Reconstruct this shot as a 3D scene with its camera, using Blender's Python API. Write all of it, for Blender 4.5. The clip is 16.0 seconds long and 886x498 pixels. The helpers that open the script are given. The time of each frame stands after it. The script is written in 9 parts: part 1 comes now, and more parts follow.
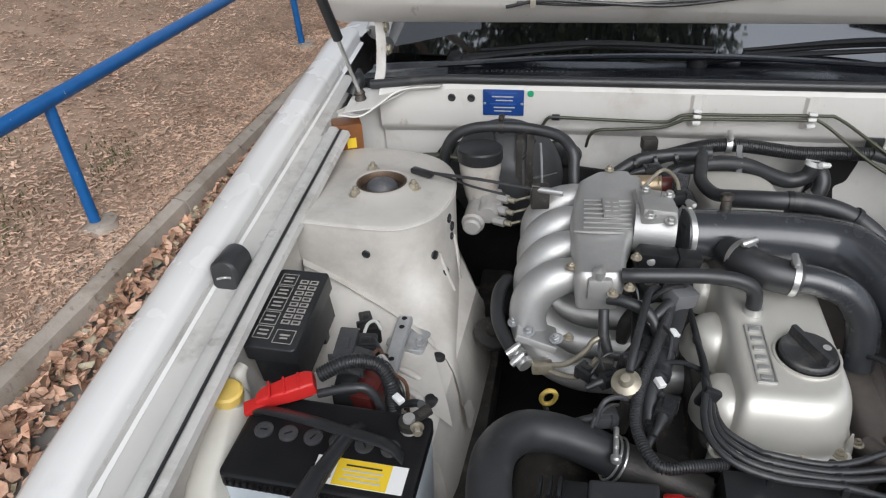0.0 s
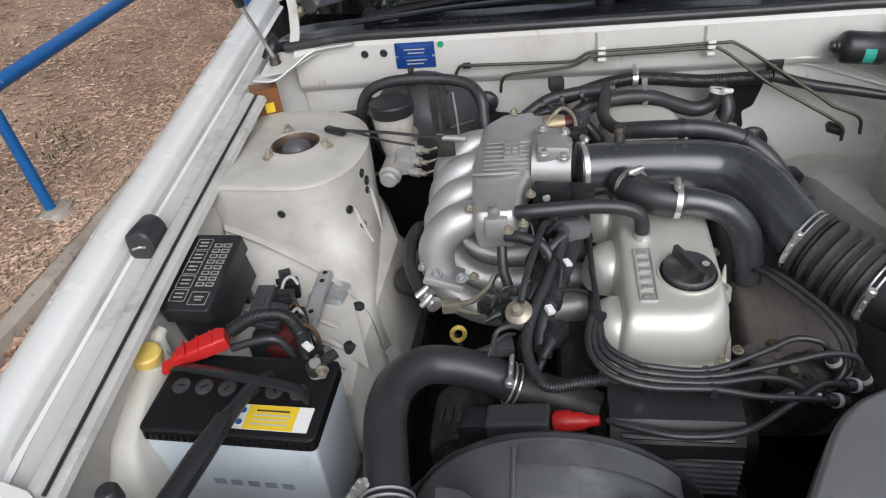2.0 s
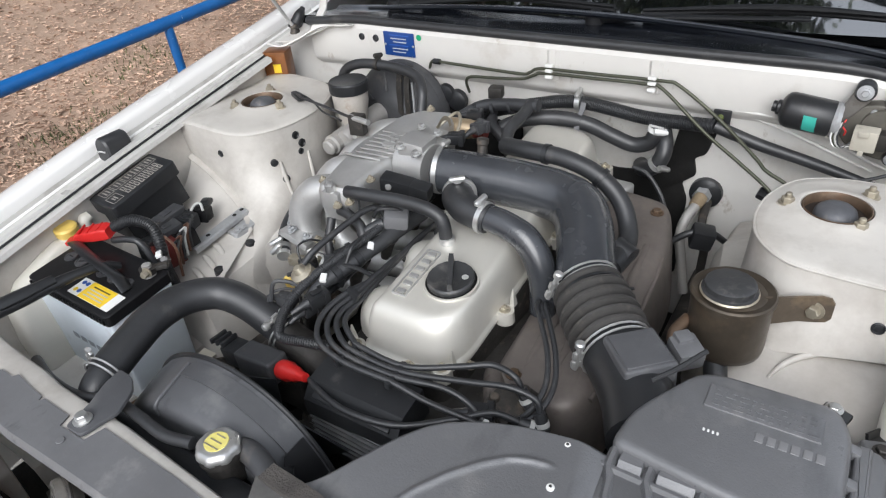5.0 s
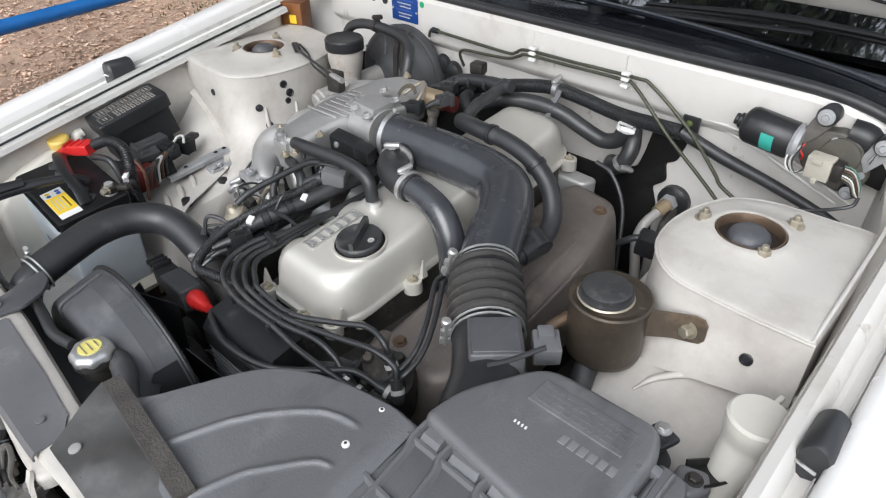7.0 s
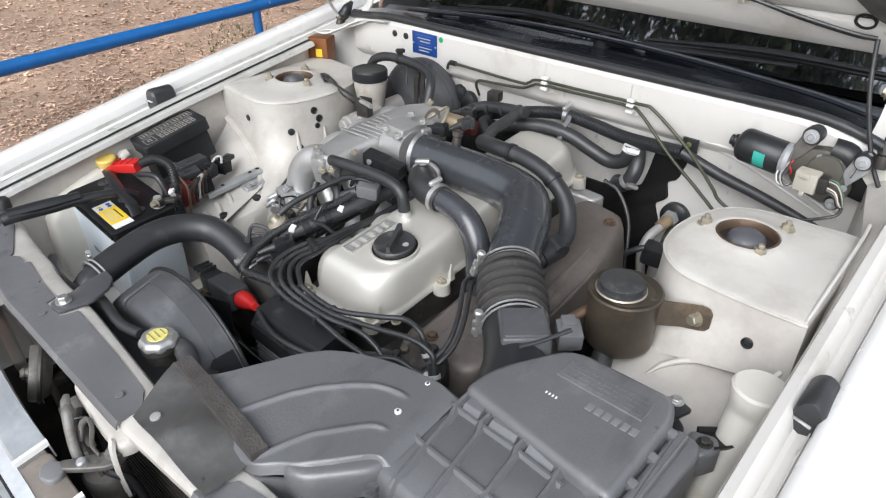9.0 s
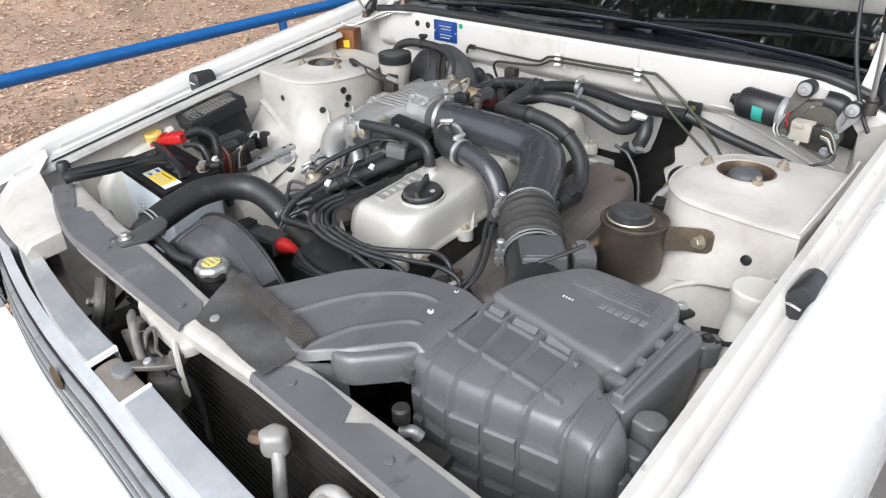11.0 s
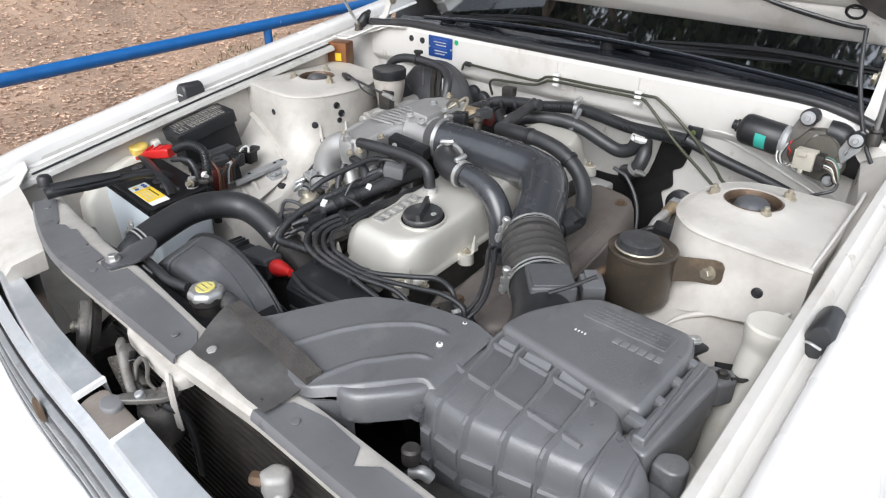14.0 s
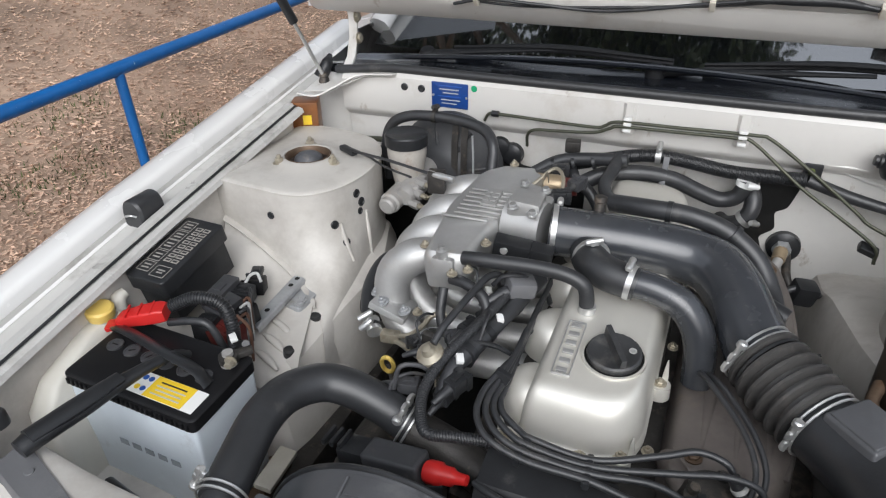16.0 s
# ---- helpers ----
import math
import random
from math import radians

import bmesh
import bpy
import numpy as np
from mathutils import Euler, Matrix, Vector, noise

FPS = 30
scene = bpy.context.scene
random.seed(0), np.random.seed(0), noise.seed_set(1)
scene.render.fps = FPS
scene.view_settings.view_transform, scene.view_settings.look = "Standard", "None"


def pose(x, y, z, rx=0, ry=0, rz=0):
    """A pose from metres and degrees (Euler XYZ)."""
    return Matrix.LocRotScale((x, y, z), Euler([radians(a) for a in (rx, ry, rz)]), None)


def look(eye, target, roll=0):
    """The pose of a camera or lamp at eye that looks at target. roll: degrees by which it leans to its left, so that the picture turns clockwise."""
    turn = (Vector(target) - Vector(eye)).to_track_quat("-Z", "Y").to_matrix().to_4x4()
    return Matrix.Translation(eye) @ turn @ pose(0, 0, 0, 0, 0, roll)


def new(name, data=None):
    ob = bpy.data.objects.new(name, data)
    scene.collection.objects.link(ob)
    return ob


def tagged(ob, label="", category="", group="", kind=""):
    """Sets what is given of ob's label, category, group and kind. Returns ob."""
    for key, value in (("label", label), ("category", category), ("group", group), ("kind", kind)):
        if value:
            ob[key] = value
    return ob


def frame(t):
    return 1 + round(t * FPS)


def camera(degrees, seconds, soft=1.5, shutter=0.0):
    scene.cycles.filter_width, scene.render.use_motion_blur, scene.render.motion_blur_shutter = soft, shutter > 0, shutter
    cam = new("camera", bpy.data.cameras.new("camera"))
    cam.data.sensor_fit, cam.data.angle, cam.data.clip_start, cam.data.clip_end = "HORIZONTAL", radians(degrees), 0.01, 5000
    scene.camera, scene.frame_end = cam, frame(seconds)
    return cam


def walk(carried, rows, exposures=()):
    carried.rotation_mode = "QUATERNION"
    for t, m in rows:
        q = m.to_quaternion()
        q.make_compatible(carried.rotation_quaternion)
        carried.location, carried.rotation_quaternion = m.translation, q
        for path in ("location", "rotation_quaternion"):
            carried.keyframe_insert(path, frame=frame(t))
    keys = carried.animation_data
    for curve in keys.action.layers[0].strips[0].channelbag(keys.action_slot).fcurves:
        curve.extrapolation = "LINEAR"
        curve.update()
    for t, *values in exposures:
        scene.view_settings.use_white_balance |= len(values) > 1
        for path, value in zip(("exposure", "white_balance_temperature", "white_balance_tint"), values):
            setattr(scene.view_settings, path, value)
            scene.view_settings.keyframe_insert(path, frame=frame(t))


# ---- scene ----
cam = camera(67.5, 16.0, soft=1.2)
PATH = [
    (0, (-0.23, -0.753, 1.391), (-0.567, 0.917, 0.342), -2.4),
    (0.5, (-0.236, -0.762, 1.391), (-0.564, 0.865, 0.275), -7.0),
    (1, (-0.205, -0.766, 1.39), (-0.497, 0.851, 0.251), -7.9),
    (1.5, (-0.154, -0.773, 1.389), (-0.455, 0.837, 0.241), -8.2),
    (2, (-0.093, -0.777, 1.39), (-0.407, 0.829, 0.24), -7.1),
    (2.5, (-0.015, -0.781, 1.388), (-0.358, 0.831, 0.254), -7.7),
    (3, (0.06, -0.78, 1.382), (-0.289, 0.831, 0.248), -8.1),
    (3.5, (0.155, -0.787, 1.387), (-0.299, 0.804, 0.264), -9.4),
    (3.7, (0.188, -0.786, 1.382), (-0.279, 0.804, 0.263), -7.5),
    (5.8, (0.683, -0.565, 1.383), (-0.462, 0.605, 0.235), -4.5),
    (6, (0.702, -0.548, 1.382), (-0.458, 0.597, 0.223), -3.9),
    (6.5, (0.727, -0.527, 1.371), (-0.388, 0.656, 0.206), -0.7),
    (7, (0.73, -0.527, 1.372), (-0.387, 0.651, 0.203), -0.9),
    (7.5, (0.729, -0.532, 1.368), (-0.38, 0.649, 0.195), -1.2),
    (8, (0.728, -0.544, 1.366), (-0.394, 0.64, 0.209), -1.4),
    (8.5, (0.74, -0.581, 1.373), (-0.395, 0.617, 0.243), -1.0),
    (9, (0.766, -0.649, 1.385), (-0.377, 0.594, 0.314), -0.2),
    (9.5, (0.799, -0.709, 1.385), (-0.337, 0.56, 0.337), -0.2),
    (10, (0.83, -0.753, 1.338), (-0.362, 0.519, 0.358), -1.5),
    (10.2, (0.844, -0.768, 1.317), (-0.354, 0.488, 0.322), -1.9),
    (12.3, (0.862, -0.780, 1.308), (-0.340, 0.485, 0.333), 0.1),
    (12.5, (0.861, -0.781, 1.306), (-0.336, 0.493, 0.335), -0.0),
    (13, (0.858, -0.784, 1.306), (-0.328, 0.498, 0.331), 0.0),
    (13.5, (0.853, -0.79, 1.315), (-0.326, 0.49, 0.328), -0.0),
    (14, (0.798, -0.777, 1.323), (-0.358, 0.532, 0.348), 0.8),
    (14.5, (0.685, -0.751, 1.343), (-0.331, 0.664, 0.36), -0.5),
    (15, (0.544, -0.742, 1.357), (-0.373, 0.753, 0.395), -0.9),
    (15.5, (0.354, -0.746, 1.352), (-0.47, 0.793, 0.375), 0.6),
    (16, (0.156, -0.726, 1.364), (-0.525, 0.86, 0.353), -1.0),
]
walk(cam, [(t, look(eye, target, roll)) for t, eye, target, roll in PATH], exposures=[(0.0, -0.02, 6170, 10), (2.0, 0.0, 6170, 10), (3.5, 0.23, 6170, 10), (6.0, 0.38, 6170, 10), (8.0, 0.43, 6170, 10), (9.5, 0.53, 6170, 10), (12.5, 0.62, 6170, 10), (14.5, 0.45, 6170, 10), (16.0, 0.14, 6170, 10)])

# ---- daylight ----
SUN_ELEVATION, SUN_TURN = 38.0, 158.0
world = bpy.data.worlds.new("sky")
scene.world = world
world.use_nodes = True
sky = world.node_tree.nodes.new("ShaderNodeTexSky")
sky.sky_type = "NISHITA"
sky.sun_disc = False
sky.sun_elevation, sky.sun_rotation = radians(SUN_ELEVATION), radians(SUN_TURN)
sky.air_density, sky.dust_density, sky.ozone_density = 1.0, 4.0, 1.0
background = world.node_tree.nodes["Background"]
overcast = world.node_tree.nodes.new("ShaderNodeHueSaturation")
overcast.inputs["Saturation"].default_value = 0.40
world.node_tree.links.new(sky.outputs["Color"], overcast.inputs["Color"])
clouds = world.node_tree.nodes.new("ShaderNodeMix")
clouds.data_type = "RGBA"
clouds.inputs["Factor"].default_value = 0.55
overhead = world.node_tree.nodes.new("ShaderNodeTexCoord")
height = world.node_tree.nodes.new("ShaderNodeSeparateXYZ")
world.node_tree.links.new(overhead.outputs["Generated"], height.inputs["Vector"])
dome = world.node_tree.nodes.new("ShaderNodeMapRange")
dome.inputs["From Min"].default_value, dome.inputs["From Max"].default_value = 0.0, 1.0
dome.inputs["To Min"].default_value, dome.inputs["To Max"].default_value = 0.45, 1.30
world.node_tree.links.new(height.outputs["Z"], dome.inputs["Value"])
cloud_tint = world.node_tree.nodes.new("ShaderNodeVectorMath")
cloud_tint.operation = "SCALE"
cloud_tint.inputs[0].default_value = (4.6, 4.75, 5.0)
world.node_tree.links.new(dome.outputs["Result"], cloud_tint.inputs["Scale"])
world.node_tree.links.new(cloud_tint.outputs["Vector"], clouds.inputs["B"])
world.node_tree.links.new(overcast.outputs["Color"], clouds.inputs["A"])
world.node_tree.links.new(clouds.outputs["Result"], background.inputs["Color"])
background.inputs["Strength"].default_value = 0.168
sun_lamp = bpy.data.lights.new("sun", "SUN")
sun_lamp.energy, sun_lamp.angle, sun_lamp.color = 1.75, radians(50), (1.0, 0.985, 0.96)
sun = new("sun", sun_lamp)
a, e = radians(SUN_TURN), radians(SUN_ELEVATION)
sun.matrix_basis = look((0, 0, 0), (-math.sin(a) * math.cos(e), -math.cos(a) * math.cos(e), -math.sin(e)))
sun.location = (0, 0, 8)

# ---- small building kit ----
PI = math.pi


def V(*a):
    return Vector(a)


def thing(name, at, label, category, group="", kind=""):
    """An Empty at the base of a thing, which its parts hang from."""
    ob = new(name)
    ob.empty_display_size = 0.05
    ob.matrix_basis = Matrix.Translation(at)
    ob["home"] = 1
    return tagged(ob, label, category, group, kind)


def world_of(ob):
    m = ob.matrix_basis.copy()
    while ob.parent:
        m = ob.parent.matrix_basis @ ob.matrix_parent_inverse @ m
        ob = ob.parent
    return m


def part(name, bm, material, parent=None, label="", sharp=38, kind=""):
    """Links a bmesh as one mesh object, under a thing or a part."""
    me = bpy.data.meshes.new(name)
    bmesh.ops.recalc_face_normals(bm, faces=bm.faces[:])
    bm.to_mesh(me)
    bm.free()
    for p in me.polygons:
        p.use_smooth = True
    me.set_sharp_from_angle(angle=radians(sharp))
    for m in (material if isinstance(material, (list, tuple)) else [material]):
        me.materials.append(m)
    ob = new(name, me)
    if parent is not None:
        ob.parent = parent
        ob.matrix_parent_inverse = world_of(parent).inverted()
    return tagged(ob, label, kind=kind)


def single(name, bm, material, label, category, group="", kind="", sharp=38):
    """A thing that is one mesh."""
    ob = part(name, bm, material, None, "", sharp)
    return tagged(ob, label, category, group, kind)


def frame_of(axis, up=(0, 0, 1)):
    """A turn whose z lies along axis and whose y leans to up."""
    z = Vector(axis).normalized()
    u = Vector(up)
    if abs(z.dot(u.normalized())) > 0.98:
        u = Vector((0, 1, 0))
    x = u.cross(z).normalized()
    y = z.cross(x)
    return Matrix((x, y, z)).transposed().to_4x4()


def add_box(bm, c, s, rot=(0, 0, 0), bevel=0.0, seg=2, m=None):
    """A box of size s round c, turned by degrees, with rounded edges."""
    base = m if m is not None else pose(*c, *rot)
    made = bmesh.ops.create_cube(bm, size=1.0, matrix=base @ Matrix.Diagonal((*s, 1)))
    if bevel:
        edges = list({e for v in made["verts"] for e in v.link_edges})
        bmesh.ops.bevel(bm, geom=edges, offset=bevel, segments=seg, profile=0.6, affect="EDGES", clamp_overlap=True)
    return bm


def box(c, s, rot=(0, 0, 0), bevel=0.0, seg=2):
    return add_box(bmesh.new(), c, s, rot, bevel, seg)


def add_lathe(bm, profile, origin, axis=(0, 0, 1), seg=28, lobes=0, depth=0.0):
    """Turns rows of (radius, height) round an axis through origin; lobes: grips round the rim."""
    m = Matrix.Translation(origin) @ frame_of(axis)
    rings = []
    for r, h in profile:
        ring = []
        for k in range(seg):
            a = 2 * PI * k / seg
            rr = r * (1 - depth * (0.5 + 0.5 * math.cos(lobes * a))) if lobes else r
            ring.append(bm.verts.new(m @ V(rr * math.cos(a), rr * math.sin(a), h)))
        rings.append(ring)
    for a, b in zip(rings, rings[1:]):
        for k in range(seg):
            bm.faces.new((a[k], a[(k + 1) % seg], b[(k + 1) % seg], b[k]))
    for ring in (rings[0], rings[-1]):
        if profile[0 if ring is rings[0] else -1][0] > 1e-5:
            bm.faces.new(ring)
    bmesh.ops.remove_doubles(bm, verts=rings[0] + rings[-1], dist=1e-6)
    return bm


def lathe(profile, origin, axis=(0, 0, 1), seg=28, lobes=0, depth=0.0):
    return add_lathe(bmesh.new(), profile, origin, axis, seg, lobes, depth)


def curve_points(pts, n=8):
    """A smooth line through points."""
    p = [Vector(q) for q in pts]
    p = [2 * p[0] - p[1]] + p + [2 * p[-1] - p[-2]]
    out = []
    for i in range(1, len(p) - 2):
        for k in range(n):
            t = k / n
            a, b, c, d = p[i - 1], p[i], p[i + 1], p[i + 2]
            out.append(0.5 * (2 * b + (c - a) * t + (2 * a - 5 * b + 4 * c - d) * t * t + (3 * b - a - 3 * c + d) * t ** 3))
    return out + [p[-2]]


def add_tube(bm, pts, r, seg=12, n=6, ribs=0.0, pitch=0.006, flat=1.0, up=(0, 0, 1), smooth=True):
    """A hose along points. r: one radius, or one for each point. ribs: depth of corrugation."""
    line = curve_points(pts, n) if smooth else [Vector(q) for q in pts]
    rad = list(r) if isinstance(r, (list, tuple)) else [r] * len(pts)
    if ribs:
        total = [0.0]
        for a, b in zip(line, line[1:]):
            total.append(total[-1] + (b - a).length)
        count = max(8, int(total[-1] / pitch * 4))
        fine, fr = [], []
        for k in range(count + 1):
            d = total[-1] * k / count
            i = max(j for j in range(len(total)) if total[j] <= d + 1e-9)
            i = min(i, len(line) - 2)
            w = (d - total[i]) / max(1e-9, total[i + 1] - total[i])
            fine.append(line[i].lerp(line[i + 1], w))
            s = (i + w) / (len(line) - 1) * (len(rad) - 1)
            j = min(int(s), len(rad) - 2)
            fr.append(rad[j] + (rad[j + 1] - rad[j]) * (s - j) + (ribs if k % 4 in (1, 2) else -ribs))
        line, rr = fine, fr
    else:
        rr = []
        for i in range(len(line)):
            s = i / (len(line) - 1) * (len(rad) - 1)
            j = min(int(s), len(rad) - 2)
            w = s - j
            w = w * w * (3 - 2 * w)
            rr.append(rad[j] + (rad[j + 1] - rad[j]) * w)
    t = (line[1] - line[0]).normalized()
    x = Vector(up).cross(t)
    x = x.normalized() if x.length > 1e-3 else t.orthogonal().normalized()
    rings = []
    for i, p in enumerate(line):
        t = (line[min(i + 1, len(line) - 1)] - line[max(i - 1, 0)]).normalized()
        x = (x - t * x.dot(t)).normalized()
        y = t.cross(x)
        rings.append([bm.verts.new(p + rr[i] * (math.cos(2 * PI * k / seg) * x + flat * math.sin(2 * PI * k / seg) * y)) for k in range(seg)])
    for a, b in zip(rings, rings[1:]):
        for k in range(seg):
            bm.faces.new((a[k], a[(k + 1) % seg], b[(k + 1) % seg], b[k]))
    bm.faces.new(rings[0])
    bm.faces.new(rings[-1])
    return bm


def tube(pts, r, seg=12, n=6, ribs=0.0, pitch=0.006, flat=1.0, up=(0, 0, 1), smooth=True):
    return add_tube(bmesh.new(), pts, r, seg, n, ribs, pitch, flat, up, smooth)


def add_loft(bm, rings, close=True, caps=True):
    """Skins rows of points; close: each row is a ring."""
    rows = [[bm.verts.new(p) for p in ring] for ring in rings]
    n = len(rows[0])
    for a, b in zip(rows, rows[1:]):
        for k in range(n if close else n - 1):
            bm.faces.new((a[k], a[(k + 1) % n], b[(k + 1) % n], b[k]))
    if close and caps:
        bm.faces.new(rows[0])
        bm.faces.new(rows[-1])
    return bm


def loft(rings, close=True, caps=True):
    return add_loft(bmesh.new(), rings, close, caps)


def sheet(rings, thick=0.002):
    """A skin of rows of points, given thickness."""
    bm = add_loft(bmesh.new(), rings, False)
    bmesh.ops.recalc_face_normals(bm, faces=bm.faces[:])
    bmesh.ops.solidify(bm, geom=bm.faces[:], thickness=thick)
    return bm


def rounded(points, r, n=4):
    """An outline of (x, y) with its corners rounded."""
    out = []
    k = len(points)
    for i in range(k):
        a, b, c = Vector(points[i - 1]), Vector(points[i]), Vector(points[(i + 1) % k])
        rr = min(r[i] if isinstance(r, (list, tuple)) else r, 0.48 * (a - b).length, 0.48 * (c - b).length)
        p, q = b + (a - b).normalized() * rr, b + (c - b).normalized() * rr
        for j in range(n + 1):
            t = j / n
            out.append(tuple(p * (1 - t) ** 2 + b * 2 * t * (1 - t) + q * t * t))
    return out


def shrink(outline, d):
    """An outline moved inwards by d."""
    k = len(outline)
    area = sum(outline[i - 1][0] * outline[i][1] - outline[i][0] * outline[i - 1][1] for i in range(k))
    sign = 1 if area > 0 else -1
    out = []
    for i in range(k):
        a, b, c = Vector(outline[i - 1]), Vector(outline[i]), Vector(outline[(i + 1) % k])
        e, g = (b - a), (c - b)
        if e.length < 1e-9 or g.length < 1e-9:
            e = g = c - a
        nrm = Vector((-e.y, e.x)).normalized() + Vector((-g.y, g.x)).normalized()
        nrm = nrm.normalized() if nrm.length > 1e-6 else Vector((0, 0))
        out.append(tuple(b + sign * d * nrm))
    return out


def prism(outline, z0, z1, edge=0.0, tilt=(0.0, 0.0), m=None, steps=3, taper=0.0):
    """An upright block on an outline, its top edge rounded; tilt: slope of the top in x and y; taper: how far the foot stands out."""
    m = m or Matrix.Identity(4)
    rings = [[m @ V(x, y, z0) for x, y in shrink(outline, -taper)]]
    levels = [(0.0, z1 - edge)] + [(edge * (1 - math.cos(PI / 2 * k / steps)), z1 - edge + edge * math.sin(PI / 2 * k / steps)) for k in range(1, steps + 1)] if edge else [(0.0, z1)]
    for d, z in levels:
        rings.append([m @ V(x, y, z + tilt[0] * x + tilt[1] * y) for x, y in shrink(outline, d)])
    return loft(rings)


def add_bolt(bm, at, axis=(0, 0, 1), r=0.008, h=0.007, stud=0.0):
    """A hexagon head on a washer, with the end of its stud."""
    add_lathe(bm, [(r * 1.45, 0), (r * 1.45, 0.0018), (r * 1.1, 0.0022)], at, axis, 16)
    add_lathe(bm, [(r, 0.002), (r, h - 0.001), (r * 0.85, h)], at, axis, 6)
    if stud:
        add_lathe(bm, [(r * 0.5, h), (r * 0.5, h + stud - 0.001), (r * 0.38, h + stud)], at, axis, 10)
    return bm


def bolt(at, axis=(0, 0, 1), r=0.008, h=0.007, stud=0.0):
    return add_bolt(bmesh.new(), at, axis, r, h, stud)


def add_clamp(bm, at, axis, r, width=0.009, screw=(0, 0, 1)):
    """A hose clamp: a band with its screw housing."""
    add_lathe(bm, [(r, -width / 2), (r + 0.0016, -width / 2), (r + 0.0016, width / 2), (r, width / 2)], at, axis, 28)
    s = Vector(screw).normalized()
    q = Vector(at) + s * (r + 0.005)
    t = Vector(axis).normalized().cross(s)
    add_box(bm, q, (0.012, 0.009, 0.010), m=Matrix.Translation(q) @ frame_of(axis, s), bevel=0.002)
    add_lathe(bm, [(0.005, -0.012), (0.005, 0.010), (0.003, 0.013)], q + s * 0.002, t, 10)
    return bm


def clamp(at, axis, r, width=0.009, screw=(0, 0, 1)):
    return add_clamp(bmesh.new(), at, axis, r, width, screw)


def add_wire_clamp(bm, at, axis, r, screw=(0, 0, 1)):
    """A clamp of two round wires drawn together by a long screw."""
    ax, s = Vector(axis).normalized(), Vector(screw).normalized()
    for d in (-0.004, 0.004):
        m = frame_of(axis)
        ring = [Vector(at) + ax * d + m.to_3x3() @ V((r + 0.001) * math.cos(a), (r + 0.001) * math.sin(a), 0) for a in [2 * PI * k / 24 for k in range(25)]]
        add_tube(bm, ring, 0.0017, 6, 1, smooth=False)
    q = Vector(at) + s * (r + 0.007)
    t = ax.cross(s).normalized()
    add_lathe(bm, [(0.0036, -0.020), (0.0036, 0.022), (0.0066, 0.0225), (0.0066, 0.029), (0.0045, 0.031)], q, t, 10)
    for d in (-0.010, 0.006):
        add_box(bm, q, (0.006, 0.014, 0.012), m=Matrix.Translation(q + t * d) @ frame_of(t, s), bevel=0.002)
    return bm


def wire_clamp(at, axis, r, screw=(0, 0, 1)):
    return add_wire_clamp(bmesh.new(), at, axis, r, screw)


def plate(outline, m, thick=0.002, edge=0.0006):
    """A flat plate on an outline, laid by m (its z is the plate's normal)."""
    return prism(outline, 0, thick, edge, m=m, steps=2)


def rect(w, h, r=0.0):
    pts = [(-w / 2, -h / 2), (w / 2, -h / 2), (w / 2, h / 2), (-w / 2, h / 2)]
    return rounded(pts, r) if r else pts


